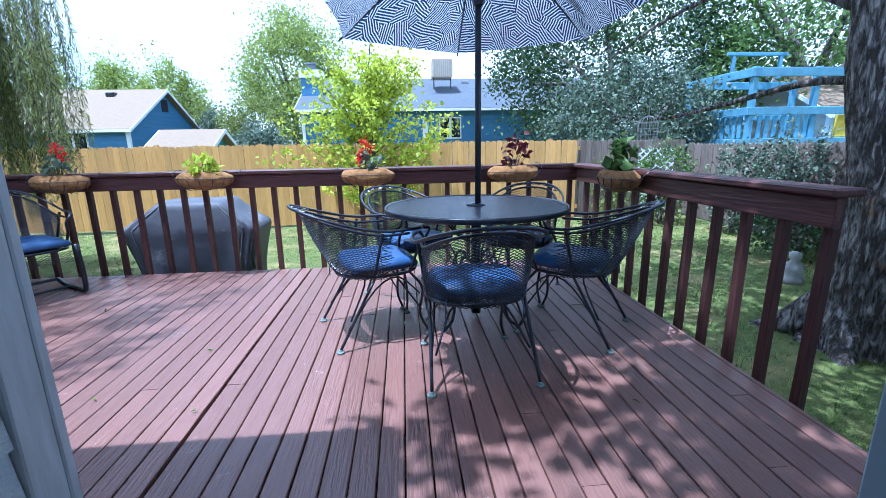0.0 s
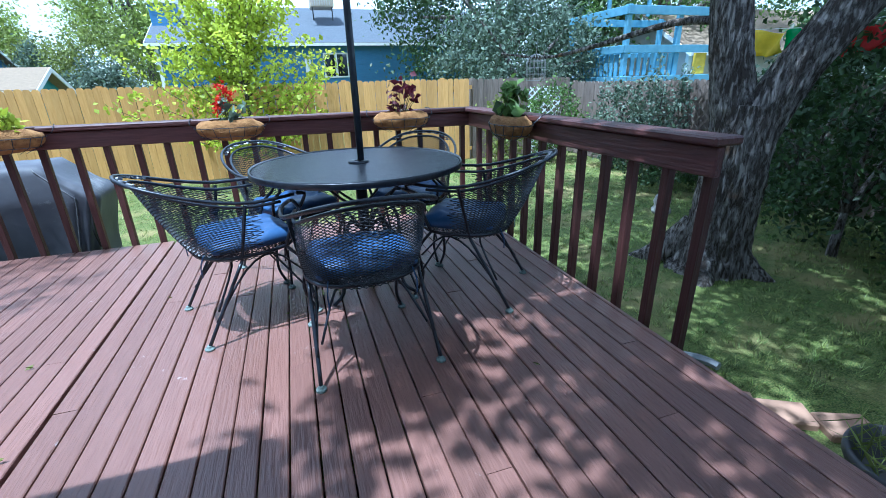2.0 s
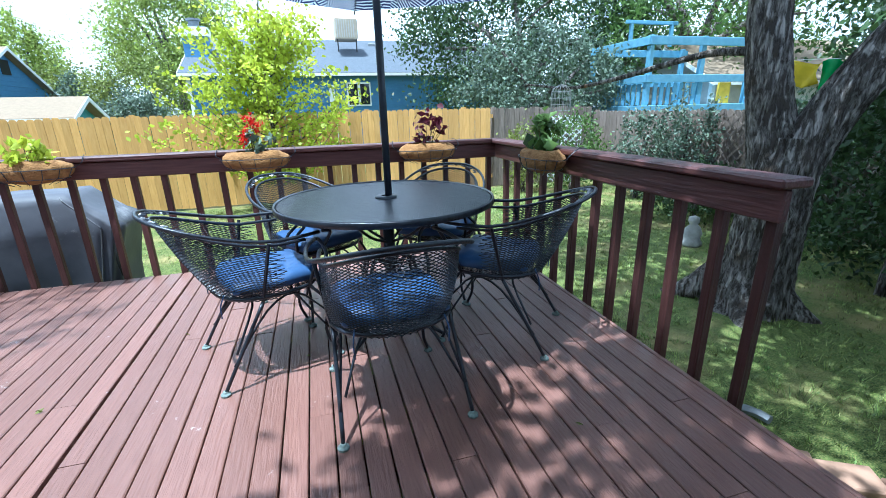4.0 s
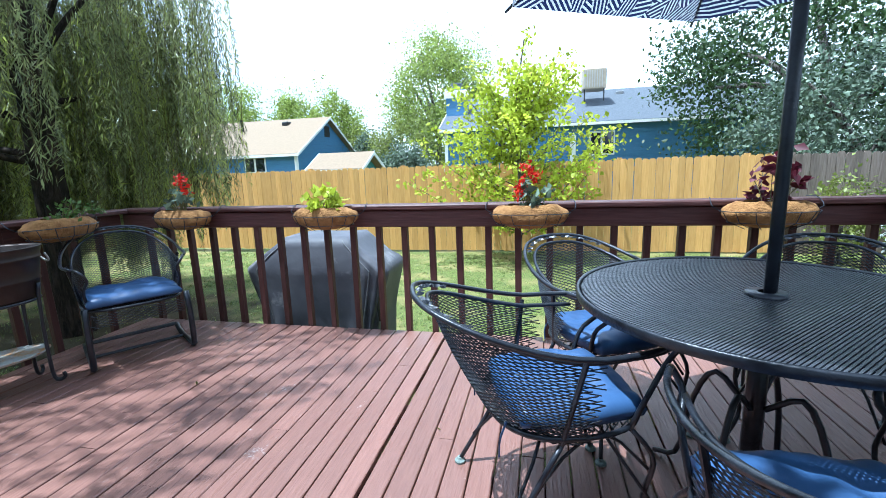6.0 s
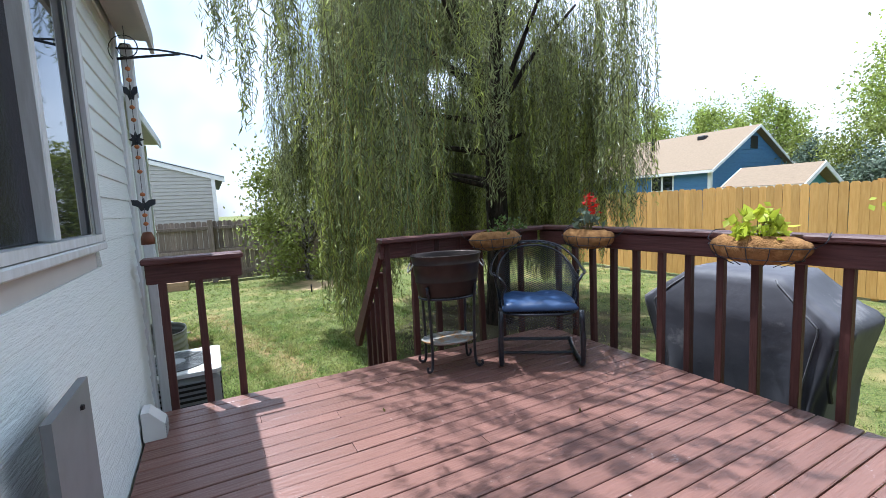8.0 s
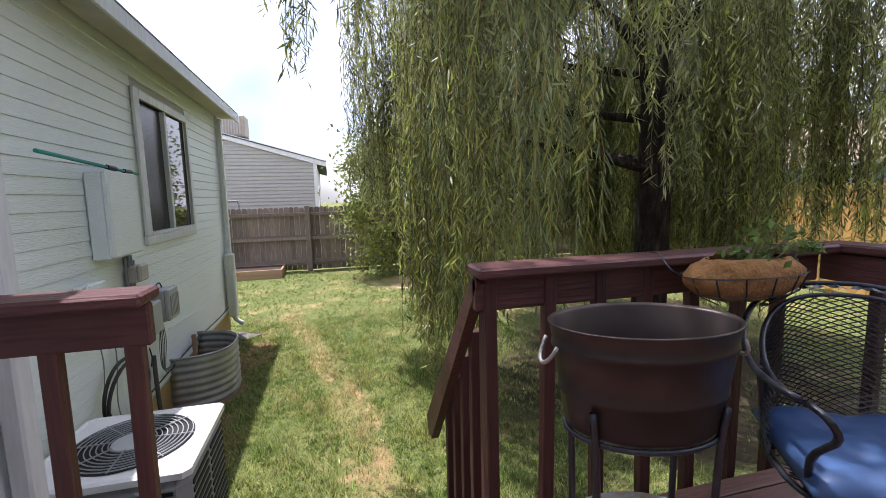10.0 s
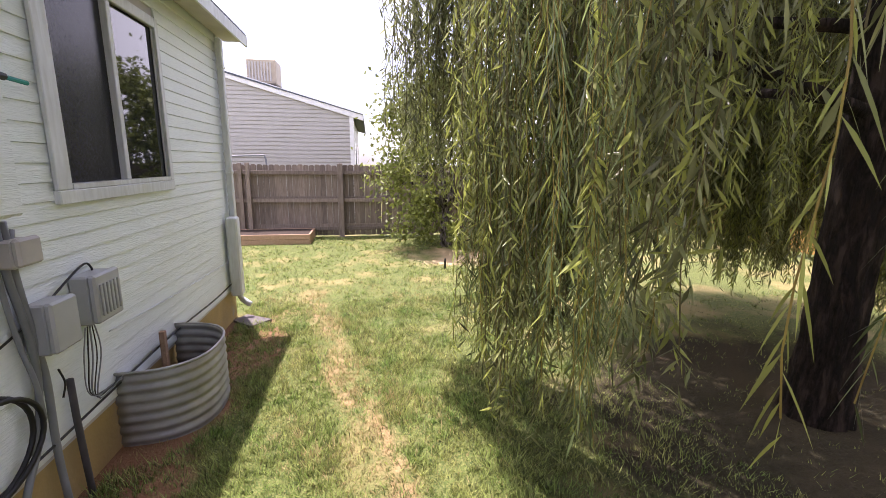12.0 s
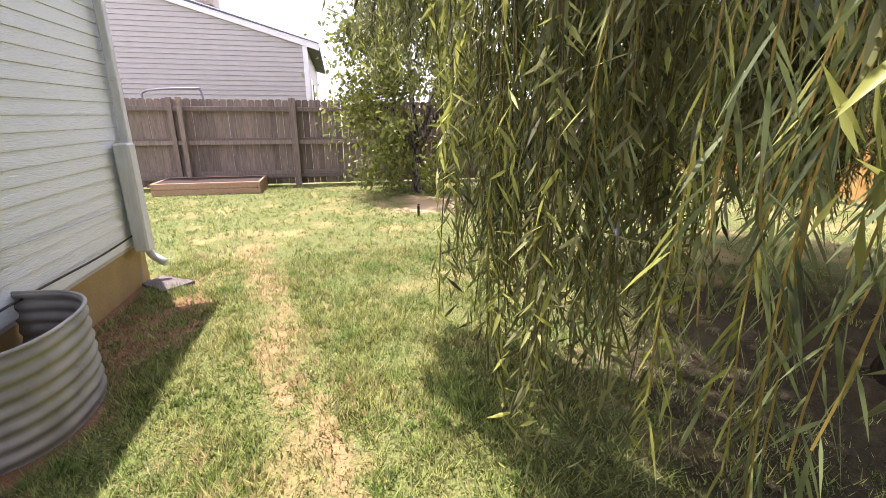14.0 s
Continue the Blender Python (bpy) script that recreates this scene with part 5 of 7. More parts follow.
def seat_parts(ob, seat_z, cushion_label, square):
    ring = []
    for i in range(28):
        a = 2 * math.pi * i / 28
        e = 0.62 if square else 0.8
        ca, sa = math.cos(a), math.sin(a)
        ring.append(Vector((0.245 * math.copysign(abs(ca) ** e, ca), 0.235 * math.copysign(abs(sa) ** e, sa), seat_z)))
    part("seat_rim", tube(ring, 0.009, 6, True), M["iron"], ob, smooth=True)

    def surf(u, v):
        w = 0.235 * math.sqrt(max(1 - (abs(u) / 0.25) ** 2.6, 0.02))
        return Vector((u, -w + 2 * w * v, seat_z - 0.003))
    part("mesh_seat", mesh_lattice(surf, -0.24, 0.24, 14, 0.9, 12), M["iron"], ob)
    # tufted cushion with a soft rim
    bm = bmesh.new()
    n = 28
    rows = []
    for j in range(n + 1):
        row = []
        for i in range(n + 1):
            u, v = i / n * 2 - 1, j / n * 2 - 1
            r = max(abs(u), abs(v))
            l = math.hypot(u, v) or 1
            sq = 0.93 if square else 0.66
            f = (r / l) ** (1 - sq) if l else 1
            x, y = u * f * (0.24 if square else 0.232), v * f * (0.225 if square or v > 0 else 0.205)
            puff = (1 - r ** 6) ** 0.5 if r < 1 else 0
            tuft = sum(math.exp(-((x - tx) ** 2 + (y - ty) ** 2) / 0.0011) for tx in (-0.09, 0.09) for ty in (-0.085, 0.085))
            z = seat_z + 0.042 + 0.040 * puff - 0.016 * tuft + 0.013 * noise.noise((x * 9, y * 9, seat_z)) + 0.007 * noise.noise((x * 24 + y * 9, y * 16, seat_z + 3))
            row.append((x, y, z, r))
        rows.append(row)
    top = [[bm.verts.new((x, y, z)) for x, y, z, r in row] for row in rows]
    low = [[bm.verts.new((x * 0.97, y * 0.97, seat_z + 0.022 - 0.012 * (1 - r ** 6))) for x, y, z, r in row] for row in rows]
    for j in range(n):
        for i in range(n):
            bm.faces.new((top[j][i], top[j][i + 1], top[j + 1][i + 1], top[j + 1][i]))
            bm.faces.new((low[j][i], low[j + 1][i], low[j + 1][i + 1], low[j][i + 1]))
    for i in range(n):
        for a, c in (((0, i), (0, i + 1)), ((n, i + 1), (n, i)), ((i + 1, 0), (i, 0)), ((i, n), (i + 1, n))):
            bm.faces.new((top[c[0]][c[1]], top[a[0]][a[1]], low[a[0]][a[1]], low[c[0]][c[1]]))
    cu = part("cushion", bm, M["cushion"], ob, cushion_label, smooth=True)
    for s in (-1, 1):
        part("tie", tube(curve_pts([(s * 0.17, -0.215, seat_z + 0.03), (s * 0.18, -0.238, seat_z - 0.02), (s * 0.178, -0.24, seat_z - 0.075)], 6), 0.0035, 4), M["cushion"], cu)


def patio_chair(m, label):
    ob = empty("patio_chair", m, label, "chair", "chairs round the table")
    sz = 0.40
    barrel_back(ob, sz, 0.79, 0.658, 0.46)
    seat_parts(ob, sz, "navy blue tufted cushion", False)
    for s in (-1, 1):
        lb = part("leg", tube(curve_pts([(s * 0.236, -0.075, sz - 0.02), (s * 0.244, -0.18, 0.2), (s * 0.255, -0.29, 0.012)], 8), 0.0085, 6), M["iron"], ob, smooth=True)
        part("foot", lathe([(0.0, 0.022), (0.010, 0.022), (0.014, 0.014), (0.022, 0.008), (0.022, 0.0), (0.0, 0.0)], 10), M["ironworn"], lb, "greenish worn foot").location = (s * 0.255, -0.29, 0)
        lf = part("leg", tube(curve_pts([(s * 0.215, 0.14, sz), (s * 0.225, 0.215, 0.29), (s * 0.20, 0.205, 0.13), (s * 0.235, 0.25, 0.012)], 12), 0.0085, 6), M["iron"], ob, smooth=True)
        part("foot", lathe([(0.0, 0.022), (0.010, 0.022), (0.014, 0.014), (0.022, 0.008), (0.022, 0.0), (0.0, 0.0)], 10), M["ironworn"], lf, "greenish worn foot").location = (s * 0.235, 0.25, 0)
        part("brace", tube(curve_pts([(s * 0.25, -0.235, 0.12), (s * 0.21, -0.06, 0.32), (s * 0.20, 0.08, 0.37), (s * 0.222, 0.20, 0.26)], 10), 0.0055, 5), M["iron"], ob, smooth=True)
    for y0, y1 in ((0.208, 0.10), (-0.215, -0.10)):
        part("arch", tube(curve_pts([(-0.225, y0, 0.16), (-0.13, y1, 0.34), (0, y1, 0.385), (0.13, y1, 0.34), (0.225, y0, 0.16)], 14), 0.0055, 5), M["iron"], ob, smooth=True)
    return ob


ch0 = patio_chair(pose(1.565, 1.06, 0, 0, 0, 3), "black wrought-iron barrel chair with navy cushion at the table")
for px, py, rz in ((1.04, 1.575, -70), (2.22, 1.44, 54), (1.29, 2.13, -148), (2.07, 2.13, 150)):
    copy_thing(ch0, pose(px, py, 0, 0, 0, rz))

# spring chair in the corner
spring = empty("spring_chair", pose(-1.70, 2.49, 0, 0, 0, -124) @ Matrix.Diagonal((1.10, 1.03, 1.0, 1.0)), "black wrought-iron spring chair with navy cushion in the deck corner", "chair")
barrel_back(spring, 0.37, 0.82, 0.64, 0.37)
seat_parts(spring, 0.37, "faded navy blue seat cushion", True)
for s in (-1, 1):
    part("spring_leg", tube(curve_pts([(s * 0.245, 0.235, 0.40), (s * 0.25, 0.25, 0.2), (s * 0.25, 0.245, 0.05), (s * 0.25, 0.215, 0.016), (s * 0.25, 0.10, 0.014), (s * 0.25, -0.12, 0.016), (s * 0.25, -0.235, 0.05)], 18), 0.0165, 6), M["iron"], spring, smooth=True)
part("cross_bar", tube([(-0.25, -0.235, 0.05), (0.25, -0.235, 0.05)], 0.013, 6), M["iron"], spring)
part("cross_bar", tube([(-0.25, -0.02, 0.016), (0.25, -0.02, 0.016)], 0.010, 6), M["iron"], spring)


def apron(u, v):
    return Vector((u, 0.245, 0.355 - 0.085 * v))


part("mesh_apron", mesh_lattice(apron, -0.24, 0.24, 14, 0.17, 4), M["iron"], spring)

# ---------------------------------------------------------------- table and umbrella
TX, TY = 1.675, 1.675
table = empty("round_table", pose(TX, TY, 0), "round black mesh-topped iron patio table", "table")
bm = lathe([(0.555, 0.735), (0.562, 0.742), (0.566, 0.735), (0.566, 0.712), (0.556, 0.708), (0.548, 0.715), (0.548, 0.735)], 56)
part("rim", bm, M["iron"], table, smooth=True)
bm = bmesh.new()
nb = 58
for k in range(-nb, nb + 1):
    c = k * 0.548 / nb
    w = math.sqrt(max(0.548 ** 2 - c * c, 0))
    if w > 0.02:
        for s in (1, -1):
            d = Vector((0.5 ** 0.5, s * 0.5 ** 0.5, 0))
            q = Vector((-d.y, d.x, 0)) * c
            a, e = q - d * w, q + d * w
            n_ = Vector((-d.y, d.x, 0)) * 0.0029
            z = 0.733 + 0.002 * s
            vs = [bm.verts.new(p + Vector((0, 0, z + dz))) for p, dz in ((a - n_, 0), (a + n_, 0), (e + n_, 0), (e - n_, 0), (a - n_, -0.003), (a + n_, -0.003), (e + n_, -0.003), (e - n_, -0.003))]
            bm.faces.new(vs[:4])
            bm.faces.new(vs[7:3:-1])
            bm.faces.new((vs[0], vs[3], vs[7], vs[4]))
            bm.faces.new((vs[1], vs[5], vs[6], vs[2]))
tagged(part("tabletop", bm, M["ironmesh"], table, "black woven metal mesh top"), kind="stuff")
part("hub", lathe([(0.024, 0.747), (0.055, 0.746), (0.058, 0.738), (0.058, 0.725)], 24), M["iron"], table, smooth=True)
part("pedestal", tube([(0, 0, 0.03), (0, 0, 0.715)], 0.030, 10), M["iron"], table, smooth=True)
for k in range(4):
    a = radians(45 + 90 * k)
    c, s = math.cos(a), math.sin(a)
    part("leg", tube(curve_pts([(0.03 * c, 0.03 * s, 0.36), (0.13 * c, 0.13 * s, 0.43), (0.20 * c, 0.20 * s, 0.28), (0.24 * c, 0.24 * s, 0.06), (0.33 * c, 0.33 * s, 0.012)], 14), 0.010, 6), M["iron"], table, smooth=True)
    part("bracket", tube(curve_pts([(0.03 * c, 0.03 * s, 0.50), (0.16 * c, 0.16 * s, 0.56), (0.34 * c, 0.34 * s, 0.71)], 10), 0.008, 5), M["iron"], table, smooth=True)
    part("support_bar", tube([(0, 0, 0.718), (0.55 * c, 0.55 * s, 0.718)], 0.007, 5), M["iron"], table)

umb = empty("patio_umbrella", pose(TX + 0.015, TY + 0.01, 0), "open navy and white patterned patio umbrella in the table", "umbrella")
part("pole", tube([(0, 0, 0.02), (0, 0, 2.34)], 0.0185, 12), M["iron"], umb, smooth=True)
RIM, RZ, AP = 0.95, 1.80, 2.28
corner = [Vector((RIM * math.cos(radians(30 + 60 * k)), RIM * math.sin(radians(30 + 60 * k)), RZ)) for k in range(6)]
for k in range(6):
    a, c = corner[k], corner[(k + 1) % 6]
    bm = bmesh.new()
    nseg = 8
    rows = []
    for i in range(nseg + 1):
        f = i / nseg
        row = []
        for j in range(nseg + 1):
            g = j / nseg
            p = Vector((0, 0, AP)).lerp(a.lerp(c, g), f)
            sag = math.sin(math.pi * g) * f * f
            p.z += 0.05 * math.sin(math.pi * f) - 0.012 * sag
            p.xy = p.xy * (1 - 0.035 * sag)
            row.append(bm.verts.new(p))
        rows.append(row)
    for i in range(nseg):
        for j in range(nseg):
            bm.faces.new((rows[i][j], rows[i + 1][j], rows[i + 1][j + 1], rows[i][j + 1]))
    bmesh.ops.remove_doubles(bm, verts=bm.verts, dist=0.0005)
    part("canopy_panel", bm, M["umbrella"], umb, smooth=True)
    tip = a + Vector((a.x, a.y, 0)).normalized() * 0.035 + Vector((0, 0, -0.012))
    rib = part("rib", tube(curve_pts([(0.02 * a.x, 0.02 * a.y, AP - 0.02), (a.x * 0.5, a.y * 0.5, (AP + RZ) / 2 + 0.035), tip], 8), 0.006, 5), M["iron"], umb)
    part("strut", tube([(0.03 * a.x, 0.03 * a.y, 1.90), (a.x * 0.5, a.y * 0.5, (AP + RZ) / 2 + 0.03)], 0.005, 5), M["iron"], rib)
part("runner", lathe([(0.019, 1.86), (0.032, 1.87), (0.032, 1.94), (0.019, 1.95)], 12), M["iron"], umb)
part("finial", lathe([(0.012, 2.33), (0.03, 2.36), (0.02, 2.40), (0.0, 2.42)], 10), M["iron"], umb)

# ---------------------------------------------------------------- tub on a stand
tub = empty("beverage_tub", pose(-1.905, 1.86, 0, 0, 0, 78) @ Matrix.Diagonal((0.91, 0.91, 1.0, 1.0)), "oval bronze drinks tub on a black iron stand", "tub")
part("basin", lathe([(0.0, 0.515), (0.20, 0.515), (0.215, 0.53), (0.232, 0.62), (0.236, 0.622), (0.236, 0.632), (0.234, 0.636), (0.25, 0.74), (0.256, 0.742), (0.256, 0.752), (0.252, 0.756), (0.262, 0.80), (0.268, 0.806), (0.262, 0.81), (0.252, 0.80), (0.22, 0.60), (0.20, 0.53), (0.0, 0.528)], 36, 1.05, 0.72), M["bronze"], tub, smooth=True)
for s in (-1, 1):
    part("handle", tube([(s * (0.272 + 0.03 * math.sin(a)), 0.055 * math.cos(a), 0.755 - 0.045 * math.sin(a) * 1.2) for a in [math.pi * i / 10 for i in range(11)]], 0.006, 6), M["steel"], tub, "bright ring handle", smooth=True)
part("stand_ring", tube([(0.225 * math.cos(a), 0.157 * math.sin(a), 0.512) for a in [2 * math.pi * i / 28 for i in range(28)]], 0.008, 5, True), M["iron"], tub, smooth=True)
for k in range(4):
    a = radians(40 + (100 if k % 2 else 0) + 180 * (k // 2))
    c, s = math.cos(a), math.sin(a)
    part("leg", tube(curve_pts([(0.248 * c, 0.172 * s, 0.60), (0.232 * c, 0.165 * s, 0.50), (0.222 * c, 0.16 * s, 0.25), (0.225 * c, 0.165 * s, 0.05), (0.255 * c, 0.19 * s, 0.014), (0.285 * c, 0.215 * s, 0.03), (0.28 * c, 0.21 * s, 0.055)], 18), 0.011, 6), M["iron"], tub, smooth=True)
part("tray", lathe([(0.0, 0.190), (0.20, 0.190), (0.225, 0.205), (0.222, 0.21), (0.20, 0.197), (0.0, 0.197)], 32, 1.0, 0.68), M["plate"], tub, "enamel tray with a rust stain", smooth=True)

# ---------------------------------------------------------------- covered grill
grill = empty("covered_grill", pose(-0.95, 3.85, ground_z(-1)), "barbecue grill under a creased grey fabric cover", "grill")


def cover_point(u, v):
    """u runs round the cover, v from hem to crown."""
    a = 2 * math.pi * u
    ca, sa = math.cos(a), math.sin(a)
    sq = 0.24
    bx_, by_ = math.copysign(abs(ca) ** sq, ca), math.copysign(abs(sa) ** sq, sa)
    prof = ((0.0, 0.47, 0.30), (0.45, 0.55, 0.31), (0.77, 0.665, 0.325), (0.80, 0.665, 0.325), (0.97, 0.37, 0.28), (1.0, 0.325, 0.23))
    for (v0, w0, d0), (v1, w1, d1) in zip(prof, prof[1:]):
        if v <= v1 + 1e-9:
            f = (v - v0) / (v1 - v0)
            w, d = w0 + (w1 - w0) * f, d0 + (d1 - d0) * f
            break
    p = Vector((bx_ * w, by_ * d, 0.03 + 1.37 * v))
    fold = 0.026 * noise.noise((p.x * 4, p.y * 4, p.z * 1.2)) + 0.018 * noise.noise((p.x * 12, p.y * 12, p.z * 1.5)) + (1 - v) * 0.024 * math.sin(a * 13 + 2 * noise.noise((p.z * 2, a, 0)))
    return p + Vector((ca, sa, 0.25)) * fold


bm = bmesh.new()
NU, NV = 96, 34
rows = [[bm.verts.new(cover_point(i / NU, j / NV)) for i in range(NU)] for j in range(NV + 1)]
for j in range(NV):
    for i in range(NU):
        bm.faces.new((rows[j][i], rows[j][(i + 1) % NU], rows[j + 1][(i + 1) % NU], rows[j + 1][i]))
bm.faces.new(rows[-1])
part("cover", bm, M["cover"], grill, smooth=True)
for i0 in (66, 78):          # double-stitched seams from hem to crown
    part("seam", tube([cover_point(i0 / NU, j / 60) + Vector((0, -0.003, 0.0)) for j in range(1, 60)], 0.006, 5), M["coverlight"], grill, "raised stitched seam")
part("strap", tube(curve_pts([(0.62, -0.32, 1.02), (0.60, -0.345, 0.85), (0.61, -0.33, 0.7)], 8), 0.012, 5), M["black"], grill)


# ---------------------------------------------------------------- rail baskets
def rail_basket(m, label, seed, plant):
    """A coir-lined wire basket hung on the rail, with its planting."""
    rng = np.random.default_rng(seed)
    ob = empty("rail_basket", m, label, "flower basket", "baskets on the railing")
    bm = bmesh.new()
    nu, nv = 40, 14
    rows = []
    for j in range(nv + 1):
        t = j / nv
        row = []
        for i in range(nu):
            a = 2 * math.pi * i / nu
            th = math.pi * (0.06 + 0.70 * t)
            r = math.sin(th)
            p = Vector((0.235 * r * math.cos(a), 0.105 * r * math.sin(a), -0.015 - 0.088 * math.cos(th)))
            f = noise.noise((p.x * 14, p.y * 14, p.z * 14 + seed)) + 0.6 * noise.noise((p.x * 40, p.y * 40, p.z * 40 + seed))
            p += Vector((math.cos(a), math.sin(a), 0.6)) * 0.013 * f
            row.append(bm.verts.new(p))
        rows.append(row)
    for j in range(nv):
        for i in range(nu):
            bm.faces.new((rows[j][i], rows[j][(i + 1) % nu], rows[j + 1][(i + 1) % nu], rows[j + 1][i]))
    bm.faces.new(rows[0][::-1])
    part("coir_liner", bm, M["coir"], ob, "shaggy brown coir liner", smooth=True)
    part("soil", lathe([(0.0, 0.030), (0.18, 0.034)], 24, 1.0, 0.42), M["soil"], ob)
    part("wire", tube([(0.246 * math.cos(a), 0.113 * math.sin(a), -0.005) for a in [2 * math.pi * i / 26 for i in range(26)]], 0.003, 4, True), M["iron"], ob)
    part("wire", tube([(0.205 * math.cos(a), 0.098 * math.sin(a), -0.068) for a in [2 * math.pi * i / 26 for i in range(26)]], 0.0025, 4, True), M["iron"], ob)
    for k in range(7):
        a = math.pi * (k + 0.5) / 7
        part("wire", tube([(0.246 * math.cos(a), -0.113 * math.sin(a), -0.005), (0.212 * math.cos(a), -0.100 * math.sin(a), -0.066), (0.12 * math.cos(a), -0.06 * math.sin(a), -0.106)], 0.0025, 4), M["iron"], ob)
    for s in (-1, 1):
        part("hook", tube(curve_pts([(s * 0.235, 0.02, -0.005), (s * 0.275, 0.03, 0.02), (s * 0.27, 0.09, 0.062), (s * 0.25, 0.16, 0.062)], 8), 0.003, 4), M["iron"], ob)
    leaf, n, rx, rz, mt = plant["leaf"], plant["n"], plant["r"], plant["h"], plant["mat"]
    pts = clumpy(rng, (plant.get("x", 0), 0.0, rz * 0.55), (rx, 0.075 + rx * 0.25, rz * 0.5), n, 14, 0.22, 0.35)
    st_ = bmesh.new()
    for p in pts[::max(1, n // 14)]:
        add_tube(st_, curve_pts([(p[0] * 0.3, p[1] * 0.3, 0.0), (p[0] * 0.6, p[1] * 0.6, p[2] * 0.6), tuple(p)], 5), 0.0025, 4)
    tagged(part("plant_stem", st_, M["twig"], ob), kind="stuff")
    tagged(link_mesh("foliage", leaves_mesh("foliage", pts, leaf, rng, plant.get("aspect", 0.6)), M[mt], ob), kind="stuff")
    for fx, fz in plant.get("flowers", ()):
        part("flower_stem", tube(curve_pts([(fx * 0.3, 0, 0.02), (fx * 0.7, 0.0, fz * 0.6), (fx, 0, fz)], 6), 0.003, 4), M["twig"], ob)
        c = rng.normal(size=(46, 3)) * np.array((0.018, 0.018, 0.028)) + np.array((fx, 0, fz))
        link_mesh("blossom", leaves_mesh("blossom", c, 0.03, rng, 0.6), M["red"], ob, "red flower head")
    return ob


ZB = 0.868
rail_basket(pose(-1.62, 2.925, ZB), "coir rail basket with red salvia and sparse leaves", 101, dict(leaf=0.07, n=36, r=0.13, h=0.22, mat="leafgrey", flowers=((0.02, 0.27), (0.06, 0.21))))
rail_basket(pose(-0.46, 2.925, ZB), "coir rail basket with bright yellow-green foliage", 102, dict(leaf=0.075, n=130, r=0.13, h=0.21, mat="maple", aspect=0.6))
rail_basket(pose(0.92, 2.925, ZB), "coir rail basket with red salvia above dark leaves", 103, dict(leaf=0.075, n=48, r=0.10, h=0.20, mat="leafgrey", flowers=((-0.01, 0.26), (0.03, 0.22), (-0.05, 0.16), (-0.06, 0.13))))
rail_basket(pose(2.22, 2.925, ZB), "coir rail basket with burgundy coleus", 104, dict(leaf=0.075, n=90, r=0.14, h=0.27, mat="burg", aspect=0.6))
rail_basket(pose(2.735, 1.97, ZB, 0, 0, -90), "coir rail basket with large pale green leaves", 105, dict(leaf=0.105, n=80, r=0.14, h=0.23, mat="leafmid", aspect=0.7, x=-0.02))
rail_basket(pose(-2.10, 2.42, ZB, 0, 0, 90), "coir rail basket with trailing small leaves", 106, dict(leaf=0.035, n=170, r=0.16, h=0.15, mat="leafmid", x=0.10))


# ---------------------------------------------------------------- along the house wall
ac = empty("air_conditioner", pose(-3.30, 0.06, ground_z(-3.3)), "grey outdoor air-conditioning unit with fan grille on top", "air conditioner")
H_AC = 0.80
part("casing", box(-0.33, -0.33, 0.03, 0.33, 0.33, H_AC - 0.03, 0.05), M["acgrey"], ac)
part("top_panel", box(-0.345, -0.345, H_AC - 0.03, 0.345, 0.345, H_AC, 0.03), M["white"], ac, "pale grey top panel")
part("base", box(-0.42, -0.42, -0.03, 0.42, 0.42, 0.028, 0.01), M["stone"], ac)
# black disc on the closed top paints the shade of the fan opening
part("fan_well_shade", lathe([(0.0, H_AC + 0.003), (0.27, H_AC + 0.003)], 36), M["gapshade"], ac)
part("fan_hub", lathe([(0.0, H_AC + 0.012), (0.09, H_AC + 0.012), (0.095, H_AC + 0.005)], 24), M["greybox"], ac)
for k in range(8):
    part("grille_ring", tube([((0.10 + 0.023 * k) * math.cos(a), (0.10 + 0.023 * k) * math.sin(a), H_AC + 0.012) for a in [2 * math.pi * i / 36 for i in range(36)]], 0.0032, 4, True), M["acgrey"], ac)
for k in range(8):
    a = math.pi * k / 4
    part("grille_spoke", tube([(0.09 * math.cos(a), 0.09 * math.sin(a), H_AC + 0.016), (0.275 * math.cos(a), 0.275 * math.sin(a), H_AC + 0.012)], 0.0035, 4), M["acgrey"], ac)
# black strips on the casing paint the shade between the louvres
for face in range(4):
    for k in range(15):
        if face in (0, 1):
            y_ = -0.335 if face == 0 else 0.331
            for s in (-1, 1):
                part("louvre", box(s * 0.145 - 0.125, y_, 0.12 + 0.041 * k, s * 0.145 + 0.125, y_ + 0.006, 0.12 + 0.041 * k + 0.018), M["gapshade"], ac)
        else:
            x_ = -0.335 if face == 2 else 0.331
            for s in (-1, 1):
                part("louvre", box(x_, s * 0.145 - 0.125, 0.12 + 0.041 * k, x_ + 0.006, s * 0.145 + 0.125, 0.12 + 0.041 * k + 0.018), M["gapshade"], ac)

# corrugated window-well trough
trough = empty("window_well", pose(-5.86, YW, ground_z(-5.7) + 0.03), "corrugated galvanised steel half-round window well", "window well")
bm = bmesh.new()
rows = []
for j in range(41):
    z = -0.05 + 0.55 * j / 40
    rr = 1 + 0.019 * math.sin(2 * math.pi * z / 0.072)
    rows.append([bm.verts.new((0.45 * math.copysign(abs(math.cos(a)) ** 0.8, math.cos(a)) * rr, 0.50 * math.sin(a) ** 0.75 * rr if 0 < i < 40 else 0.0, z)) for i, a in enumerate([math.pi * i / 40 for i in range(41)])])
for j in range(40):
    for i in range(40):
        bm.faces.new((rows[j][i], rows[j][i + 1], rows[j + 1][i + 1], rows[j + 1][i]))
wl = part("well_wall", bm, M["steel"], trough, smooth=True)
sol = wl.modifiers.new("thickness", "SOLIDIFY")
sol.thickness = 0.006
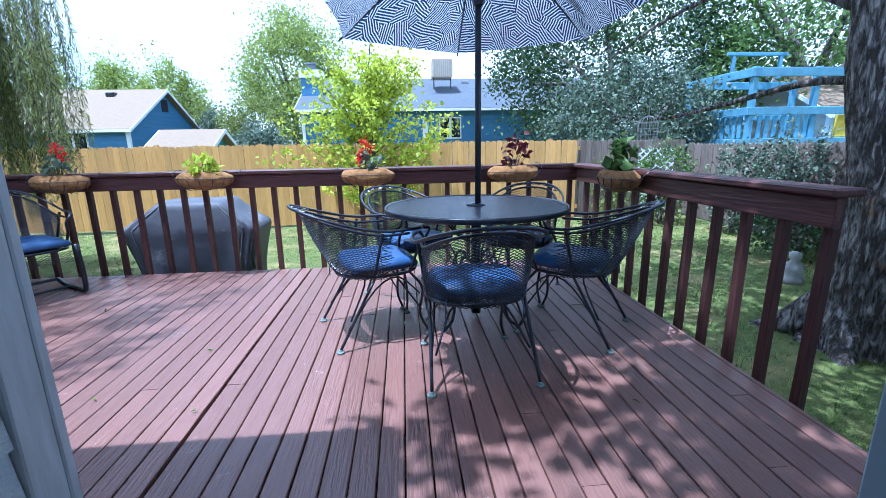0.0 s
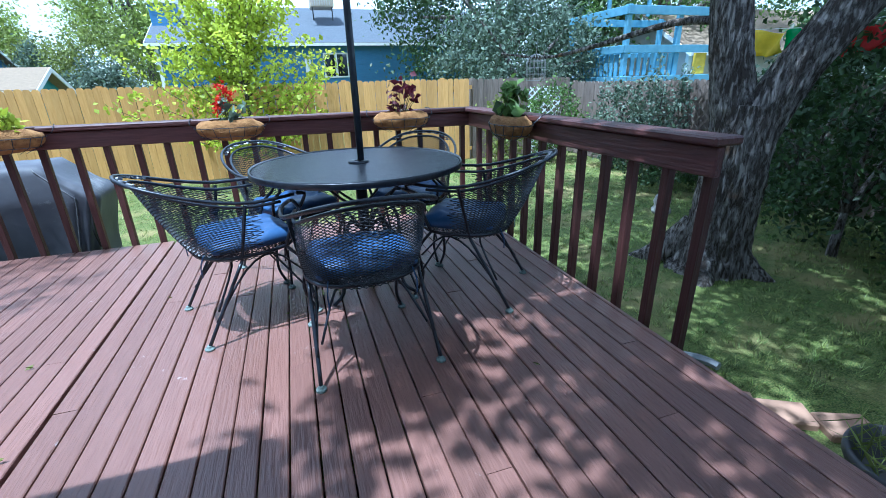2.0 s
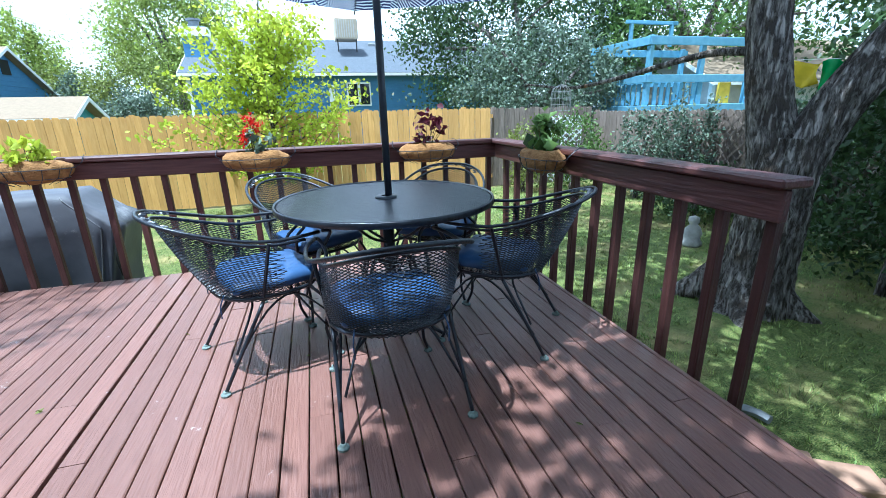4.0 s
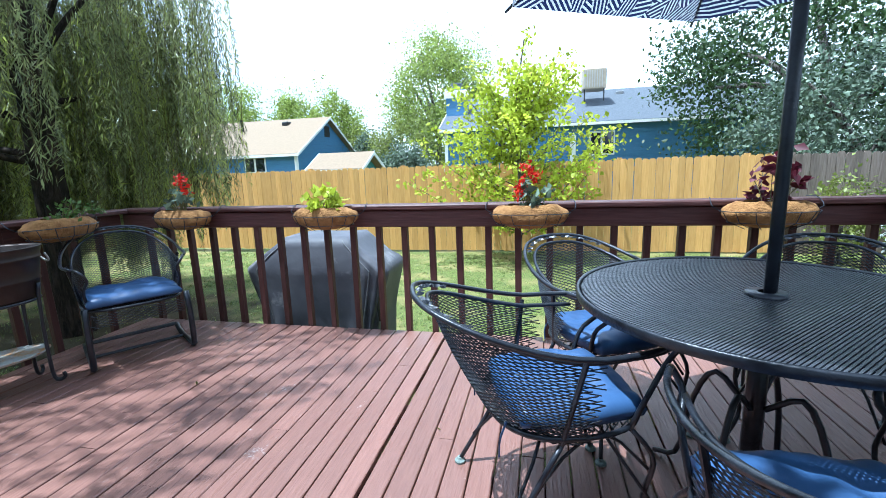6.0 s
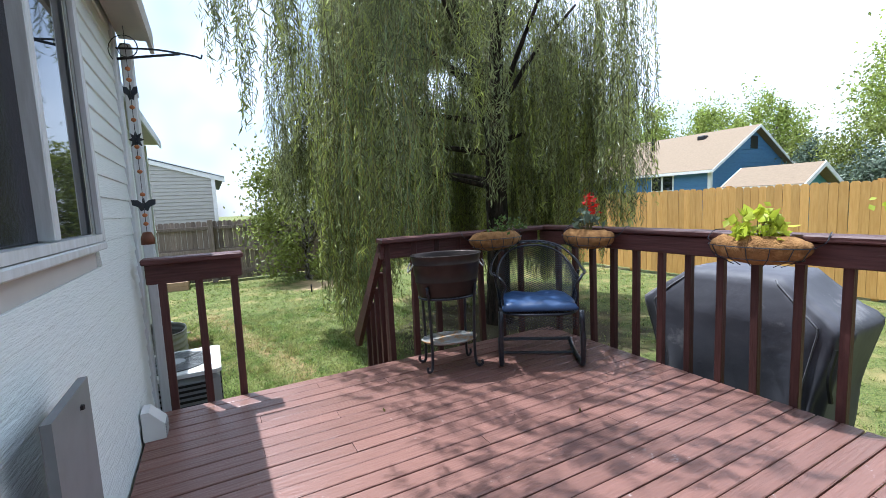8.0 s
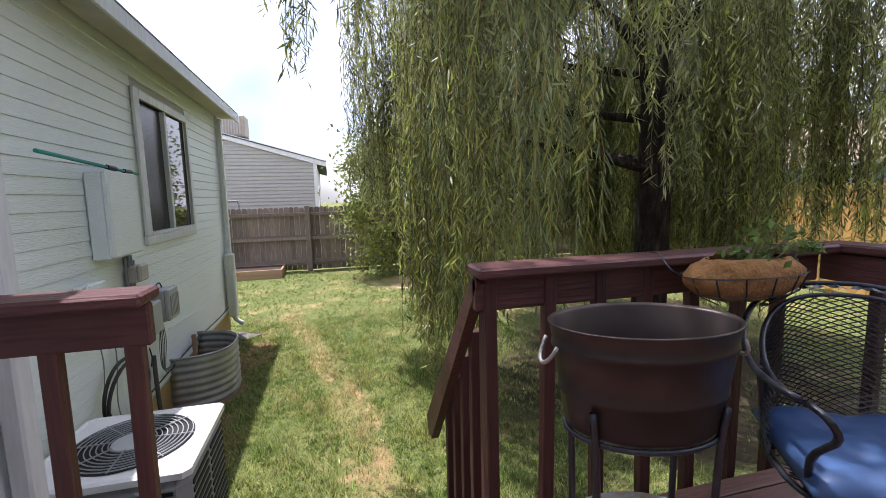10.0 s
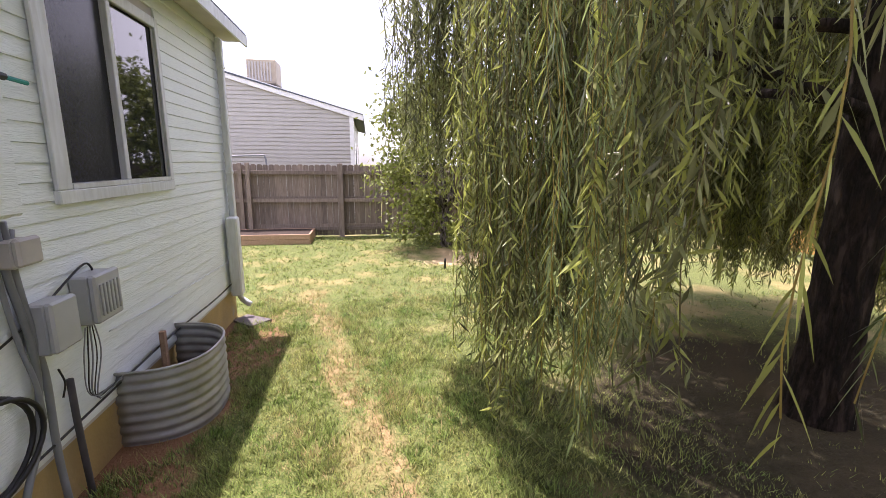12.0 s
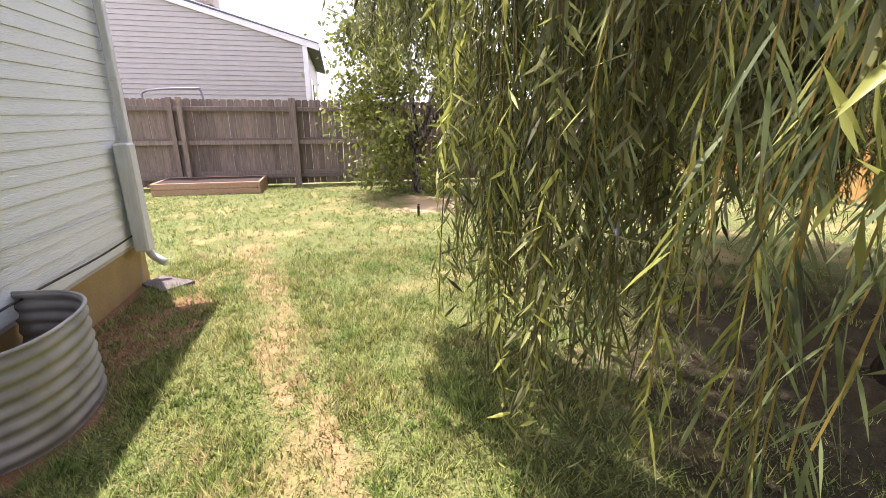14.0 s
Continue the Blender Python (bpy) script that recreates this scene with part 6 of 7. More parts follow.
part("rim", tube([(0.45 * math.copysign(abs(math.cos(a)) ** 0.8, math.cos(a)), 0.50 * math.sin(a) ** 0.75 if 0.01 < a < 3.13 else 0.0, 0.50) for a in [math.pi * i / 40 for i in range(41)]], 0.011, 6), M["steel"], trough, smooth=True)
part("stake", box(-0.1, 0.06, 0.0, -0.06, 0.10, 0.58, 0.004), M["planter"], trough)


def wall_box(name, x0, x1, z0, z1, depth, material, label, category, ribs=0):
    ob = empty(name, pose((x0 + x1) / 2, YW + 0.02, z0), label, category)
    w = (x1 - x0) / 2
    part("case", box(-w, 0.0, 0.0, w, depth * 0.72, z1 - z0, 0.010), material, ob)
    part("lid", box(-w - 0.008, depth * 0.70, 0.01, w + 0.008, depth, z1 - z0 + 0.008, 0.012), material, ob)
    for k in range(ribs):
        xx = -w + 0.03 + (2 * w - 0.06) * k / (ribs - 1)
        part("rib", box(xx - 0.008, depth - 0.002, 0.05, xx + 0.008, depth + 0.012, z1 - z0 - 0.05, 0.003), material, ob)
    part("latch", box(-w - 0.016, depth * 0.4, (z1 - z0) * 0.45, -w - 0.001, depth * 0.75, (z1 - z0) * 0.58, 0.003), M["greypipe"], ob)
    return ob


# two service boxes, a meter panel and their conduits
wall_box("service_box", -4.96, -4.78, 0.09, 0.35, 0.13, M["greybox"], "grey plastic telephone service box on the wall", "utility box")
wall_box("junction_box", -5.34, -5.11, 0.12, 0.40, 0.14, M["greybox"], "ribbed grey plastic junction box on the wall", "utility box", ribs=6)
wall_box("meter_panel", -4.70, -4.26, 0.78, 1.36, 0.14, M["siding"], "large white-painted electric panel on the wall", "utility box")
wall_box("small_panel", -4.18, -3.98, 0.40, 0.66, 0.10, M["siding"], "white-painted square box on the wall", "utility box")
tv = wall_box("cable_box", -4.80, -4.67, 0.55, 0.68, 0.12, M["soffit"], "small tan disconnect box on the wall", "utility box")


def run(name, pts, r, material, label, category, n=26):
    ob = part(name, tube(curve_pts(pts, n), r, 7), material, smooth=True)
    return tagged(ob, label, category)


yw = YW + 0.05
run("conduit", [(-4.68, yw, 0.76), (-4.70, yw, 0.5), (-4.755, yw, 0.2), (-4.755, yw, -0.05), (-4.67, yw + 0.01, -0.32), (-4.54, yw + 0.03, -0.47), (-4.42, yw + 0.05, -0.70), (-4.40, yw + 0.05, -0.86)], 0.017, M["greypipe"], "grey plastic conduit running down the wall", "conduit")
run("conduit", [(-4.72, yw, 0.76), (-4.745, yw, 0.45), (-4.795, yw, 0.1), (-4.81, yw, -0.08), (-4.80, yw, -0.45), (-4.80, yw + 0.02, -0.86)], 0.018, M["greypipe"], "grey plastic conduit running down the wall", "conduit")
run("conduit", [(-4.635, yw, 0.76), (-4.65, yw, 0.5), (-4.69, yw, 0.2), (-4.70, yw + 0.03, 0.0), (-4.715, yw + 0.03, -0.2)], 0.012, M["greypipe"], "thin grey conduit running down the wall", "conduit")
run("conduit", [(-4.76, yw, 0.72), (-4.75, yw, 0.66), (-4.75, yw, 0.60)], 0.017, M["greypipe"], "short grey conduit below the panel", "conduit", 6)
run("pipe", [(-4.965, yw, -0.12), (-4.97, yw, -0.4), (-4.98, yw + 0.01, -0.86)], 0.018, M["darkpipe"], "dark grey pipe standing against the foundation", "pipe", 8)
run("cable", [(-4.4, yw - 0.015, 0.16), (-4.8, yw - 0.015, 0.27), (-5.2, yw - 0.01, 0.44), (-5.28, yw, 0.42), (-5.28, yw, 0.36)], 0.006, M["black"], "black cable running across the wall", "cable")
run("cable", [(-4.9, yw, -0.03), (-4.93, yw, -0.12), (-4.90, yw, -0.19)], 0.005, M["black"], "thin black cable below the service box", "cable", 8)
for k in range(5):
    o_ = 0.02 * k
    run("cable", [(-5.15 - o_, yw, 0.10), (-5.08 - o_ * 2, yw + 0.01, -0.08), (-5.06 - o_, yw + 0.02, -0.25 - o_), (-5.2 - o_ * 3, yw + 0.01, -0.33), (-5.5, yw, -0.36 - 0.3 * o_)], 0.0035 + 0.0006 * (k % 3), M["black"] if k % 2 else M["greypipe"], "loose cable hanging from the junction box", "cable")
run("cable", [(-3.2, yw - 0.01, -0.34), (-4.2, yw, -0.40), (-5.4, yw, -0.37), (-6.2, yw + 0.005, -0.35), (-7.2, yw, -0.38), (-8.0, yw, -0.36)], 0.007, M["black"], "black cable along the foot of the siding", "cable", 60)
run("cable", [(-5.4, yw - 0.02, -0.02), (-6.5, yw - 0.025, -0.08), (-8.0, yw - 0.02, -0.12)], 0.004, M["trim"], "white-painted cable along the siding", "cable", 30)
for k in range(4):
    x0_ = -4.15 - 0.09 * k
    run("cable", [(x0_, yw - 0.015, 0.38), (x0_ - 0.05, yw - 0.01, 0.1), (x0_ + 0.03, yw, -0.2), (x0_ - 0.04, yw - 0.01, -0.42)], 0.004, M["siding"] if k % 2 else M["greypipe"], "thin painted cable on the wall", "cable", 14)
hose = empty("garden_hose", pose(-4.33, YW + 0.09, -0.16), "coiled dark grey garden hose hung low on the wall", "hose")
for k in range(2):
    part("coil", tube([(0.30 * math.cos(a) * (1 + 0.07 * k), 0.03 * k, 0.23 * math.sin(a) - 0.03 * k * math.cos(a * 0.5)) for a in [2 * math.pi * i / 30 for i in range(30)]], 0.012, 7, True), M["black"], hose, smooth=True)

# downspouts, boxes and gutter pieces on the house corners
def downspout(x, y, z0, z1, label):
    ob = empty("downspout", pose(x, y, z0), label, "downspout")
    part("pipe", box(-0.04, -0.03, 0.0, 0.04, 0.03, z1 - z0, 0.008), M["trim"], ob)
    for z in (0.35, (z1 - z0) * 0.5, (z1 - z0) - 0.3):
        part("strap", box(-0.046, -0.034, z, 0.046, 0.036, z + 0.03, 0.003), M["trim"], ob)
    part("elbow", tube(curve_pts([(0, 0.0, 0.02), (0, 0.02, -0.06), (0, 0.12, -0.14)], 6), 0.035, 8), M["trim"], ob, smooth=True)


downspout(-7.93, YW + 0.07, -0.55, 2.32, "white painted rain downspout at the house corner")
downspout(CX + 0.0, 0.075, -0.55, 2.2, "white painted rain downspout beside the deck")
dup = empty("utility_cover", pose(-7.78, YW + 0.09, -0.52), "tall pale plastic cover at the foot of the wall", "cover")
part("case", box(-0.07, -0.05, 0.0, 0.07, 0.07, 0.92, 0.015), M["trim"], dup)
slab = tagged(part("splash_block", prism([(-0.12, 0.0), (0.10, 0.02), (0.15, 0.36), (-0.13, 0.40)], "z", 0.0, 0.03), M["slab"]), "flat grey stone slab at the downspout", "splash block")
slab.location = (-7.9, YW + 0.05, ground_z(-7.9))
slab.rotation_euler = (0, 0, radians(-35))

# fold-down board and dryer vent on the near wall
board = empty("wall_bracket", pose(-0.52, 0.03, 0.004), "grey metal folding panel leaning on the white wall", "panel")
part("panel", prism([(-0.15, 0.0), (0.15, 0.0), (0.15, 0.745), (-0.15, 0.745)], "y", 0.055, 0.075), M["greypipe"], board)
part("knob", lathe([(0.0, 0.0), (0.008, 0.0), (0.008, 0.01), (0.0, 0.012)], 8), M["black"], board).location = (-0.06, 0.075, 0.69)
vent = empty("dryer_vent", pose(-1.93, 0.024, 0.0), "small white plastic dryer vent hood at the deck edge", "vent")
part("hood", prism([(0.0, 0.155), (0.035, 0.155), (0.10, 0.08), (0.10, 0.0), (0.0, 0.0)], "x", -0.06, 0.06), M["white"], vent)
for k in range(5):
    part("slat", box(-0.055, 0.101, 0.008 + 0.015 * k, 0.055, 0.106, 0.016 + 0.015 * k), M["greybox"], vent)

# hanging chimes with butterfly, sun and bell under the eave
chime = empty("wind_chime", pose(-2.29, 0.10, 1.0), "hanging iron chime with butterfly, sun and rusty bell", "wind chime")
part("wire", tube([(0, 0, 0.06), (0.005, 0, 0.5), (0, 0, 1.22)], 0.0022, 4), M["iron"], chime)
part("bell", lathe([(0.0, 0.075), (0.022, 0.070), (0.034, 0.04), (0.036, 0.0), (0.032, 0.0), (0.028, 0.04), (0.0, 0.06)], 14), M["rust"], chime, "rusty iron bell", smooth=True)
for z in (0.12, 0.17, 0.29, 0.42, 0.50, 0.56, 0.71, 0.78, 0.93, 0.99):
    part("bead", lathe([(0.0, z - 0.013), (0.010, z - 0.008), (0.014, z), (0.010, z + 0.008), (0.0, z + 0.013)], 8), M["amber"], chime, smooth=True)


def flat_shape(outline, y=0.0, t=0.004):
    return prism(outline, "y", y, y + t)


bf = [(0, -0.045), (0.03, -0.06), (0.05, -0.02), (0.10, 0.0), (0.105, 0.05), (0.05, 0.045), (0.012, 0.015), (0.008, 0.06), (-0.008, 0.06), (-0.012, 0.015), (-0.05, 0.045), (-0.105, 0.05), (-0.10, 0.0), (-0.05, -0.02), (-0.03, -0.06)]
o = part("butterfly", flat_shape([(u * 0.62, v * 0.62) for u, v in bf]), M["iron"], chime, "cut-out iron butterfly")
o.location, o.rotation_euler = (0, 0, 0.23), (0, 0, radians(70))
star = []
for k in range(16):
    rr = 0.042 if k % 2 == 0 else 0.022
    star.append((rr * math.cos(math.pi * k / 8), rr * 1.25 * math.sin(math.pi * k / 8)))
o = part("sun_shape", flat_shape(star), M["iron"], chime, "cut-out iron sun")
o.location, o.rotation_euler = (0, 0, 0.60), (0, 0, radians(70))
o = part("figure_shape", flat_shape([(u * 0.36, v * 0.7) for u, v in bf]), M["iron"], chime, "cut-out iron dragonfly")
o.location, o.rotation_euler = (0, 0, 0.86), (0, 0, radians(70))
part("spiral", tube([((0.012 + 0.0075 * a) * math.cos(a) * 0.35, (0.012 + 0.0075 * a) * math.cos(a), 1.10 + (0.012 + 0.0075 * a) * math.sin(a)) for a in [i * 0.35 for i in range(30)]], 0.003, 4), M["iron"], chime)
hook = empty("plant_hook", pose(CX + 0.05, 0.03, 2.16), "thin black iron plant hook on the corner board", "hook")
part("arm", tube(curve_pts([(0, 0, 0), (0.0, 0.2, 0.015), (0.0, 0.40, 0.0), (0.0, 0.44, -0.012), (0, 0.45, 0.012)], 14), 0.006, 5), M["iron"], hook)
part("brace", tube([(0, 0.0, -0.06), (0, 0.33, 0.004)], 0.008, 5), M["iron"], hook)
pole = empty("extension_pole", pose(-4.45, YW + 0.10, 1.385, 0, 0, 4), "teal and black extension pole resting on the electric panel", "pole")
part("shaft", tube([(-0.55, 0, 0.0), (0.9, 0, 0.035)], 0.011, 8), M["teal"], pole)
part("grip", tube([(-0.40, 0, 0.004), (-0.25, 0, 0.007)], 0.017, 8), M["black"], pole)
part("grip", tube([(-0.10, 0, 0.011), (0.05, 0, 0.015)], 0.017, 8), M["black"], pole)

# raised planter bed, sprinkler and far details by the grey fence
bed = empty("raised_bed", pose(-13.6, -1.25, ground_z(-13.6)), "low timber raised bed filled with dark soil", "planter")
for x0, x1, y0, y1 in ((-0.5, 0.5, -1.0, -0.95), (-0.5, 0.5, 0.95, 1.0), (-0.5, -0.45, -0.949, 0.949), (0.45, 0.5, -0.949, 0.949)):
    for z in (0.0, 0.125):
        part("timber", box(x0, y0, z, x1, y1, z + 0.12, 0.006), M["planter"], bed)
part("soil", box(-0.448, -0.948, 0.02, 0.448, 0.948, 0.236), M["soil"], bed)
hoop_ = tagged(part("pipe_hoop", tube(curve_pts([(-14.5, -2.6, 0.9), (-14.5, -2.5, 1.10), (-14.5, -1.6, 1.16), (-14.5, -1.45, 1.1), (-14.5, -1.42, 0.5), (-14.5, -1.42, -1.0)], 20), 0.022, 7), M["greypipe"], smooth=True), "grey metal pipe rail behind the fence", "pipe")
lf = empty("fence_framing", pose(-14.18, 0, ground_z(-14.2)), "weathered fence posts and rails on the yard side", "fence frame")
for y in (-5.0, -3.6, -1.8, 0.45, 2.6, 4.9, 7.2):
    part("post", box(0.05, y - 0.045, -0.1, 0.14, y + 0.045, 1.90, 0.004), M["oldfence"], lf)
for y0, y1 in ((-6, 0.40), (0.50, 9.9)):
    for z in (0.18, 0.92, 1.62):
        part("rail", box(0.012, y0, z, 0.049, y1, z + 0.09, 0.004), M["oldfence"], lf)
sprinkler = tagged(part("sprinkler", add_tube(tube([(0, 0, 0), (0, 0, 0.16)], 0.02, 8), [(-0.05, 0, 0.17), (0.05, 0, 0.19)], 0.015, 6), M["black"]), "small black lawn sprinkler", "sprinkler")
sprinkler.location = (-10.2, 2.5, ground_z(-10.2))

# ---------------------------------------------------------------- right-hand side of the yard
tower = empty("play_tower", pose(12.1, 11.5, GZ), "sky-blue painted wooden play tower behind the fence", "play tower")
TW, TD = 1.75, 1.3


def tb(x0, y0, z0, x1, y1, z1, name="beam"):
    part(name, box(x0, y0, z0, x1, y1, z1, 0.01), M["bluetower"], tower)


for sx in (-1, 1):
    for sy in (-1, 1):
        tb(sx * TW - 0.07, sy * TD - 0.07, 0, sx * TW + 0.07, sy * TD + 0.07, 3.75, "post")
tb(-0.07, -TD - 0.07, 1.4, 0.07, -TD + 0.07, 3.75, "post")
tb(-TW - 0.3, -TD - 0.3, 1.75, TW + 0.6, TD, 1.95, "platform")
for z0, z1 in ((2.55, 2.75), (3.50, 3.72)):
    tb(-TW - 0.1, -TD - 0.12, z0, TW + 0.5, -TD - 0.072, z1)
    tb(-TW - 0.12, -TD - 0.07, z0, -TW - 0.072, TD + 0.1, z1)
    tb(-TW - 0.1, TD + 0.072, z0, TW + 0.3, TD + 0.12, z1)
for k in range(11):
    yk = -TD + 0.2 + 0.22 * k
    tb(-TW - 0.05, yk, 1.96, -TW + 0.0, yk + 0.13, 2.54, "slat")
for k in range(8):
    xk = -TW + 0.2 + 0.22 * k
    tb(xk, -TD - 0.05, 1.96, xk + 0.13, -TD, 2.54, "slat")
for sx in (-1.0, 0.5):
    tb(sx - 0.05, 0.5, 3.72, sx + 0.05, 0.6, 4.35, "post")
tb(-1.2, 0.5, 4.35, 0.7, 0.6, 4.45)
part("tic_tac_panel", box(0.75, -TD - 0.04, 1.97, 1.15, -TD + 0.04, 2.54), M["ochre"], tower, "yellow spinning panel")
tan_house = gable_house("tan_house", 14.5, 24.0, 12.0, 18.0, 1.95, 3.6, M["soffit"], M["shingle_tan"], "low house with tan roof behind the play tower")


def lattice_panel(name, p0, p1, z0, z1, material, label, step=0.16):
    d = Vector((p1[0] - p0[0], p1[1] - p0[1], 0))
    ob = empty(name, Matrix.Translation((p0[0], p0[1], z0)) @ Matrix.Rotation(math.atan2(d.y, d.x), 4, "Z"), label, "trellis")
    w, h = d.length, z1 - z0
    for s, y in ((1, 0.0), (-1, 0.012)):
        k = -h
        while k < w:
            a0, a1 = max(k, 0), min(k + h, w)
            if a1 - a0 > 0.05:
                za, zb = (a0 - k, a1 - k) if s > 0 else (h - (a0 - k), h - (a1 - k))
                part("slat", prism([(a0, za - 0.025), (a0, za + 0.025), (a1, zb + 0.025), (a1, zb - 0.025)], "y", y, y + 0.008), material, ob)
            k += step
    return ob


lattice_panel("lattice_trellis", (8.5, 6.9), (8.5, 4.2), GZ + 0.55, GZ + 1.82, M["oldfence"], "dark weathered diamond lattice on the side fence", 0.2)
lattice_panel("lattice_trellis", (7.2, 9.85), (8.0, 9.6), GZ + 0.1, GZ + 1.75, M["trim"], "pale grey diamond lattice leaning on the fence", 0.17)

# prayer flags strung between the trees
flags = empty("flag_line", pose(6.9, 3.80, 1.62), "string of coloured cloth flags between trees", "flags")
FL = ("yellow", "green", "flagred", "flagblue")
ang_ = radians(-90)
for k, key in enumerate(FL):
    bm = bmesh.new()
    grid = []
    for j in range(7):
        row = []
        for i in range(9):
            u, v = i / 8, j / 6
            s = (0.0, 0.54, 1.08, 1.52)[k] + (0.52, 0.24, 0.42, 0.40)[k] * u
            sagz = -0.05 * math.sin(math.pi * s / 1.9)
            row.append(bm.verts.new((s * math.cos(ang_) + 0.03 * math.sin(9 * u + 4 * v), s * math.sin(ang_) + 0.04 * math.sin(7 * u + 2 * v + k), sagz - 0.34 * v * (1 - 0.35 * u) + 0.03 * math.sin(6 * u))))
        grid.append(row)
    for j in range(6):
        for i in range(8):
            bm.faces.new((grid[j][i], grid[j][i + 1], grid[j + 1][i + 1], grid[j + 1][i]))
    o = part("flag", bm, M[key], flags, smooth=True)
    so = o.modifiers.new("thickness", "SOLIDIFY")
    so.thickness = 0.002
part("cord", tube([(-0.3, 0.15, 0.02), (0.9 * math.cos(ang_), 0.9 * math.sin(ang_), -0.04), (2.1 * math.cos(ang_), 2.1 * math.sin(ang_), 0.03)], 0.004, 4), M["white"], flags)

# hanging wire bird cage, garden statue, pots and bricks
cage = empty("bird_cage", pose(4.55, 4.85, 1.12), "round wire bird cage hung from an elm branch", "bird cage")
for k in range(14):
    a = 2 * math.pi * k / 14
    part("bar", tube(curve_pts([(0.125 * math.cos(a), 0.125 * math.sin(a), 0.0), (0.125 * math.cos(a), 0.125 * math.sin(a), 0.24), (0.06 * math.cos(a), 0.06 * math.sin(a), 0.31), (0, 0, 0.33)], 8), 0.0035, 4), M["steel"], cage)
for z in (0.0, 0.08, 0.16, 0.24):
    part("hoop", tube([(0.125 * math.cos(a), 0.125 * math.sin(a), z) for a in [2 * math.pi * i / 20 for i in range(20)]], 0.004, 4, True), M["steel"], cage)
part("chain", tube([(0, 0, 0.33), (0, 0, 0.52)], 0.003, 4), M["steel"], cage)

bm = lathe([(0.0, 0.0), (0.13, 0.0), (0.14, 0.06), (0.10, 0.10), (0.12, 0.18), (0.10, 0.26), (0.05, 0.31), (0.075, 0.36), (0.07, 0.42), (0.0, 0.45)], 18)
for v in bm.verts:
    v.co += v.co.normalized() * 0.025 * noise.noise(v.co * 16)
sta = tagged(part("statue", bm, M["stone"], smooth=True), "small pale stone garden statue on the lawn", "statue")
sta.location = (6.45, 4.25, GZ)

pot = empty("plant_pot", pose(3.64, -0.06, GZ), "dark grey round pot with dry grass beside the deck", "plant pot")
part("pot", lathe([(0.0, 0.0), (0.15, 0.0), (0.22, 0.34), (0.235, 0.35), (0.235, 0.39), (0.215, 0.39), (0.20, 0.33), (0.0, 0.32)], 26), M["darkpipe"], pot, smooth=True)
rng = np.random.default_rng(5)
c = rng.normal(size=(160, 3)) * np.array((0.10, 0.10, 0.03)) + np.array((0, 0, 0.40))
tagged(link_mesh("grass_tuft", leaves_mesh("grass_tuft", c, 0.22, rng, 0.05), M["leafolive"], pot), kind="stuff")
edging = [(3.72, 0.80, -38), (3.92, 0.60, -30), (4.14, 0.40, -24), (4.36, 0.20, -20), (4.5, -0.05, -12)]
for bx_, by_, rz in edging:
    b = tagged(part("paving_brick", box(-0.14, -0.10, 0.0, 0.14, 0.10, 0.06, 0.010), M["clay"]), "flat clay paver on the lawn by the deck", "paver", "pavers by the deck")
    b.matrix_world = pose(bx_, by_, GZ - 0.015, 0, 0, rz)
bowl = tagged(part("metal_edging", tube([(3.62 + 0.30 * math.cos(a), 1.05 + 0.24 * math.sin(a), GZ + 0.05) for a in [math.pi * i / 12 for i in range(13)]], 0.03, 6), M["greypipe"]), "grey curved edging strip at the deck corner", "edging")


# ---------------------------------------------------------------- grass and fallen leaves
def blades(name, n, x0, x1, y0, y1, seed, h0, h1, material, label, keep=None):
    rng = np.random.default_rng(seed)
    tufts = n // 9
    tx, ty, ta, th = rng.uniform(x0, x1, tufts), rng.uniform(y0, y1, tufts), rng.uniform(0, 2 * math.pi, tufts), rng.uniform(0.55, 1.3, tufts)
    k = rng.integers(0, tufts, n)
    x, y = tx[k] + rng.normal(size=n) * 0.014, ty[k] + rng.normal(size=n) * 0.014
    lean, tall = ta[k] + rng.normal(size=n) * 0.9, th[k]
    if keep is not None:
        k = keep(x, y, rng)
        x, y, lean, tall = x[k], y[k], lean[k], tall[k]
    n = len(x)
    a, l = lean, rng.uniform(0.3, 1.3, n)
    h = tall * rng.uniform(h0, h1, n) * (1.0 + 0.45 * np.sin(x * 5.1 + 1.7 * np.sin(y * 4.3)) * np.sin(y * 6.3 + 1.3 * np.sin(x * 3.7)))
    z = GZ + 0.0085 * np.minimum(x, 0) - 0.008
    w = 0.0036
    v = np.empty((n, 3, 3))
    v[:, 0] = np.stack([x - w * np.sin(a), y + w * np.cos(a), z], 1)
    v[:, 1] = np.stack([x + w * np.sin(a), y - w * np.cos(a), z], 1)
    v[:, 2] = np.stack([x + np.cos(a) * l * h, y + np.sin(a) * l * h, z + h], 1)
    me = bpy.data.meshes.new(name)
    me.vertices.add(n * 3)
    me.vertices.foreach_set("co", v.reshape(-1).astype(np.float32))
    me.loops.add(n * 3)
    me.loops.foreach_set("vertex_index", np.arange(n * 3, dtype=np.int32))
    me.polygons.add(n)
    me.polygons.foreach_set("loop_start", np.arange(0, n * 3, 3, dtype=np.int32))
    me.update(calc_edges=True)
    return tagged(link_mesh(name, me, material), label, "grass", kind="stuff")


M["blade"] = mat("grass_blade", (0.13, 0.215, 0.040), (0.32, 0.33, 0.105), 0.45, 3.4, bump=0, island=0.8, trans=0.3)
M["straw"] = mat("dry_straw", (0.44, 0.36, 0.16), (0.34, 0.27, 0.11), 0.7, 1.1, bump=0, island=0.3, trans=0.2)


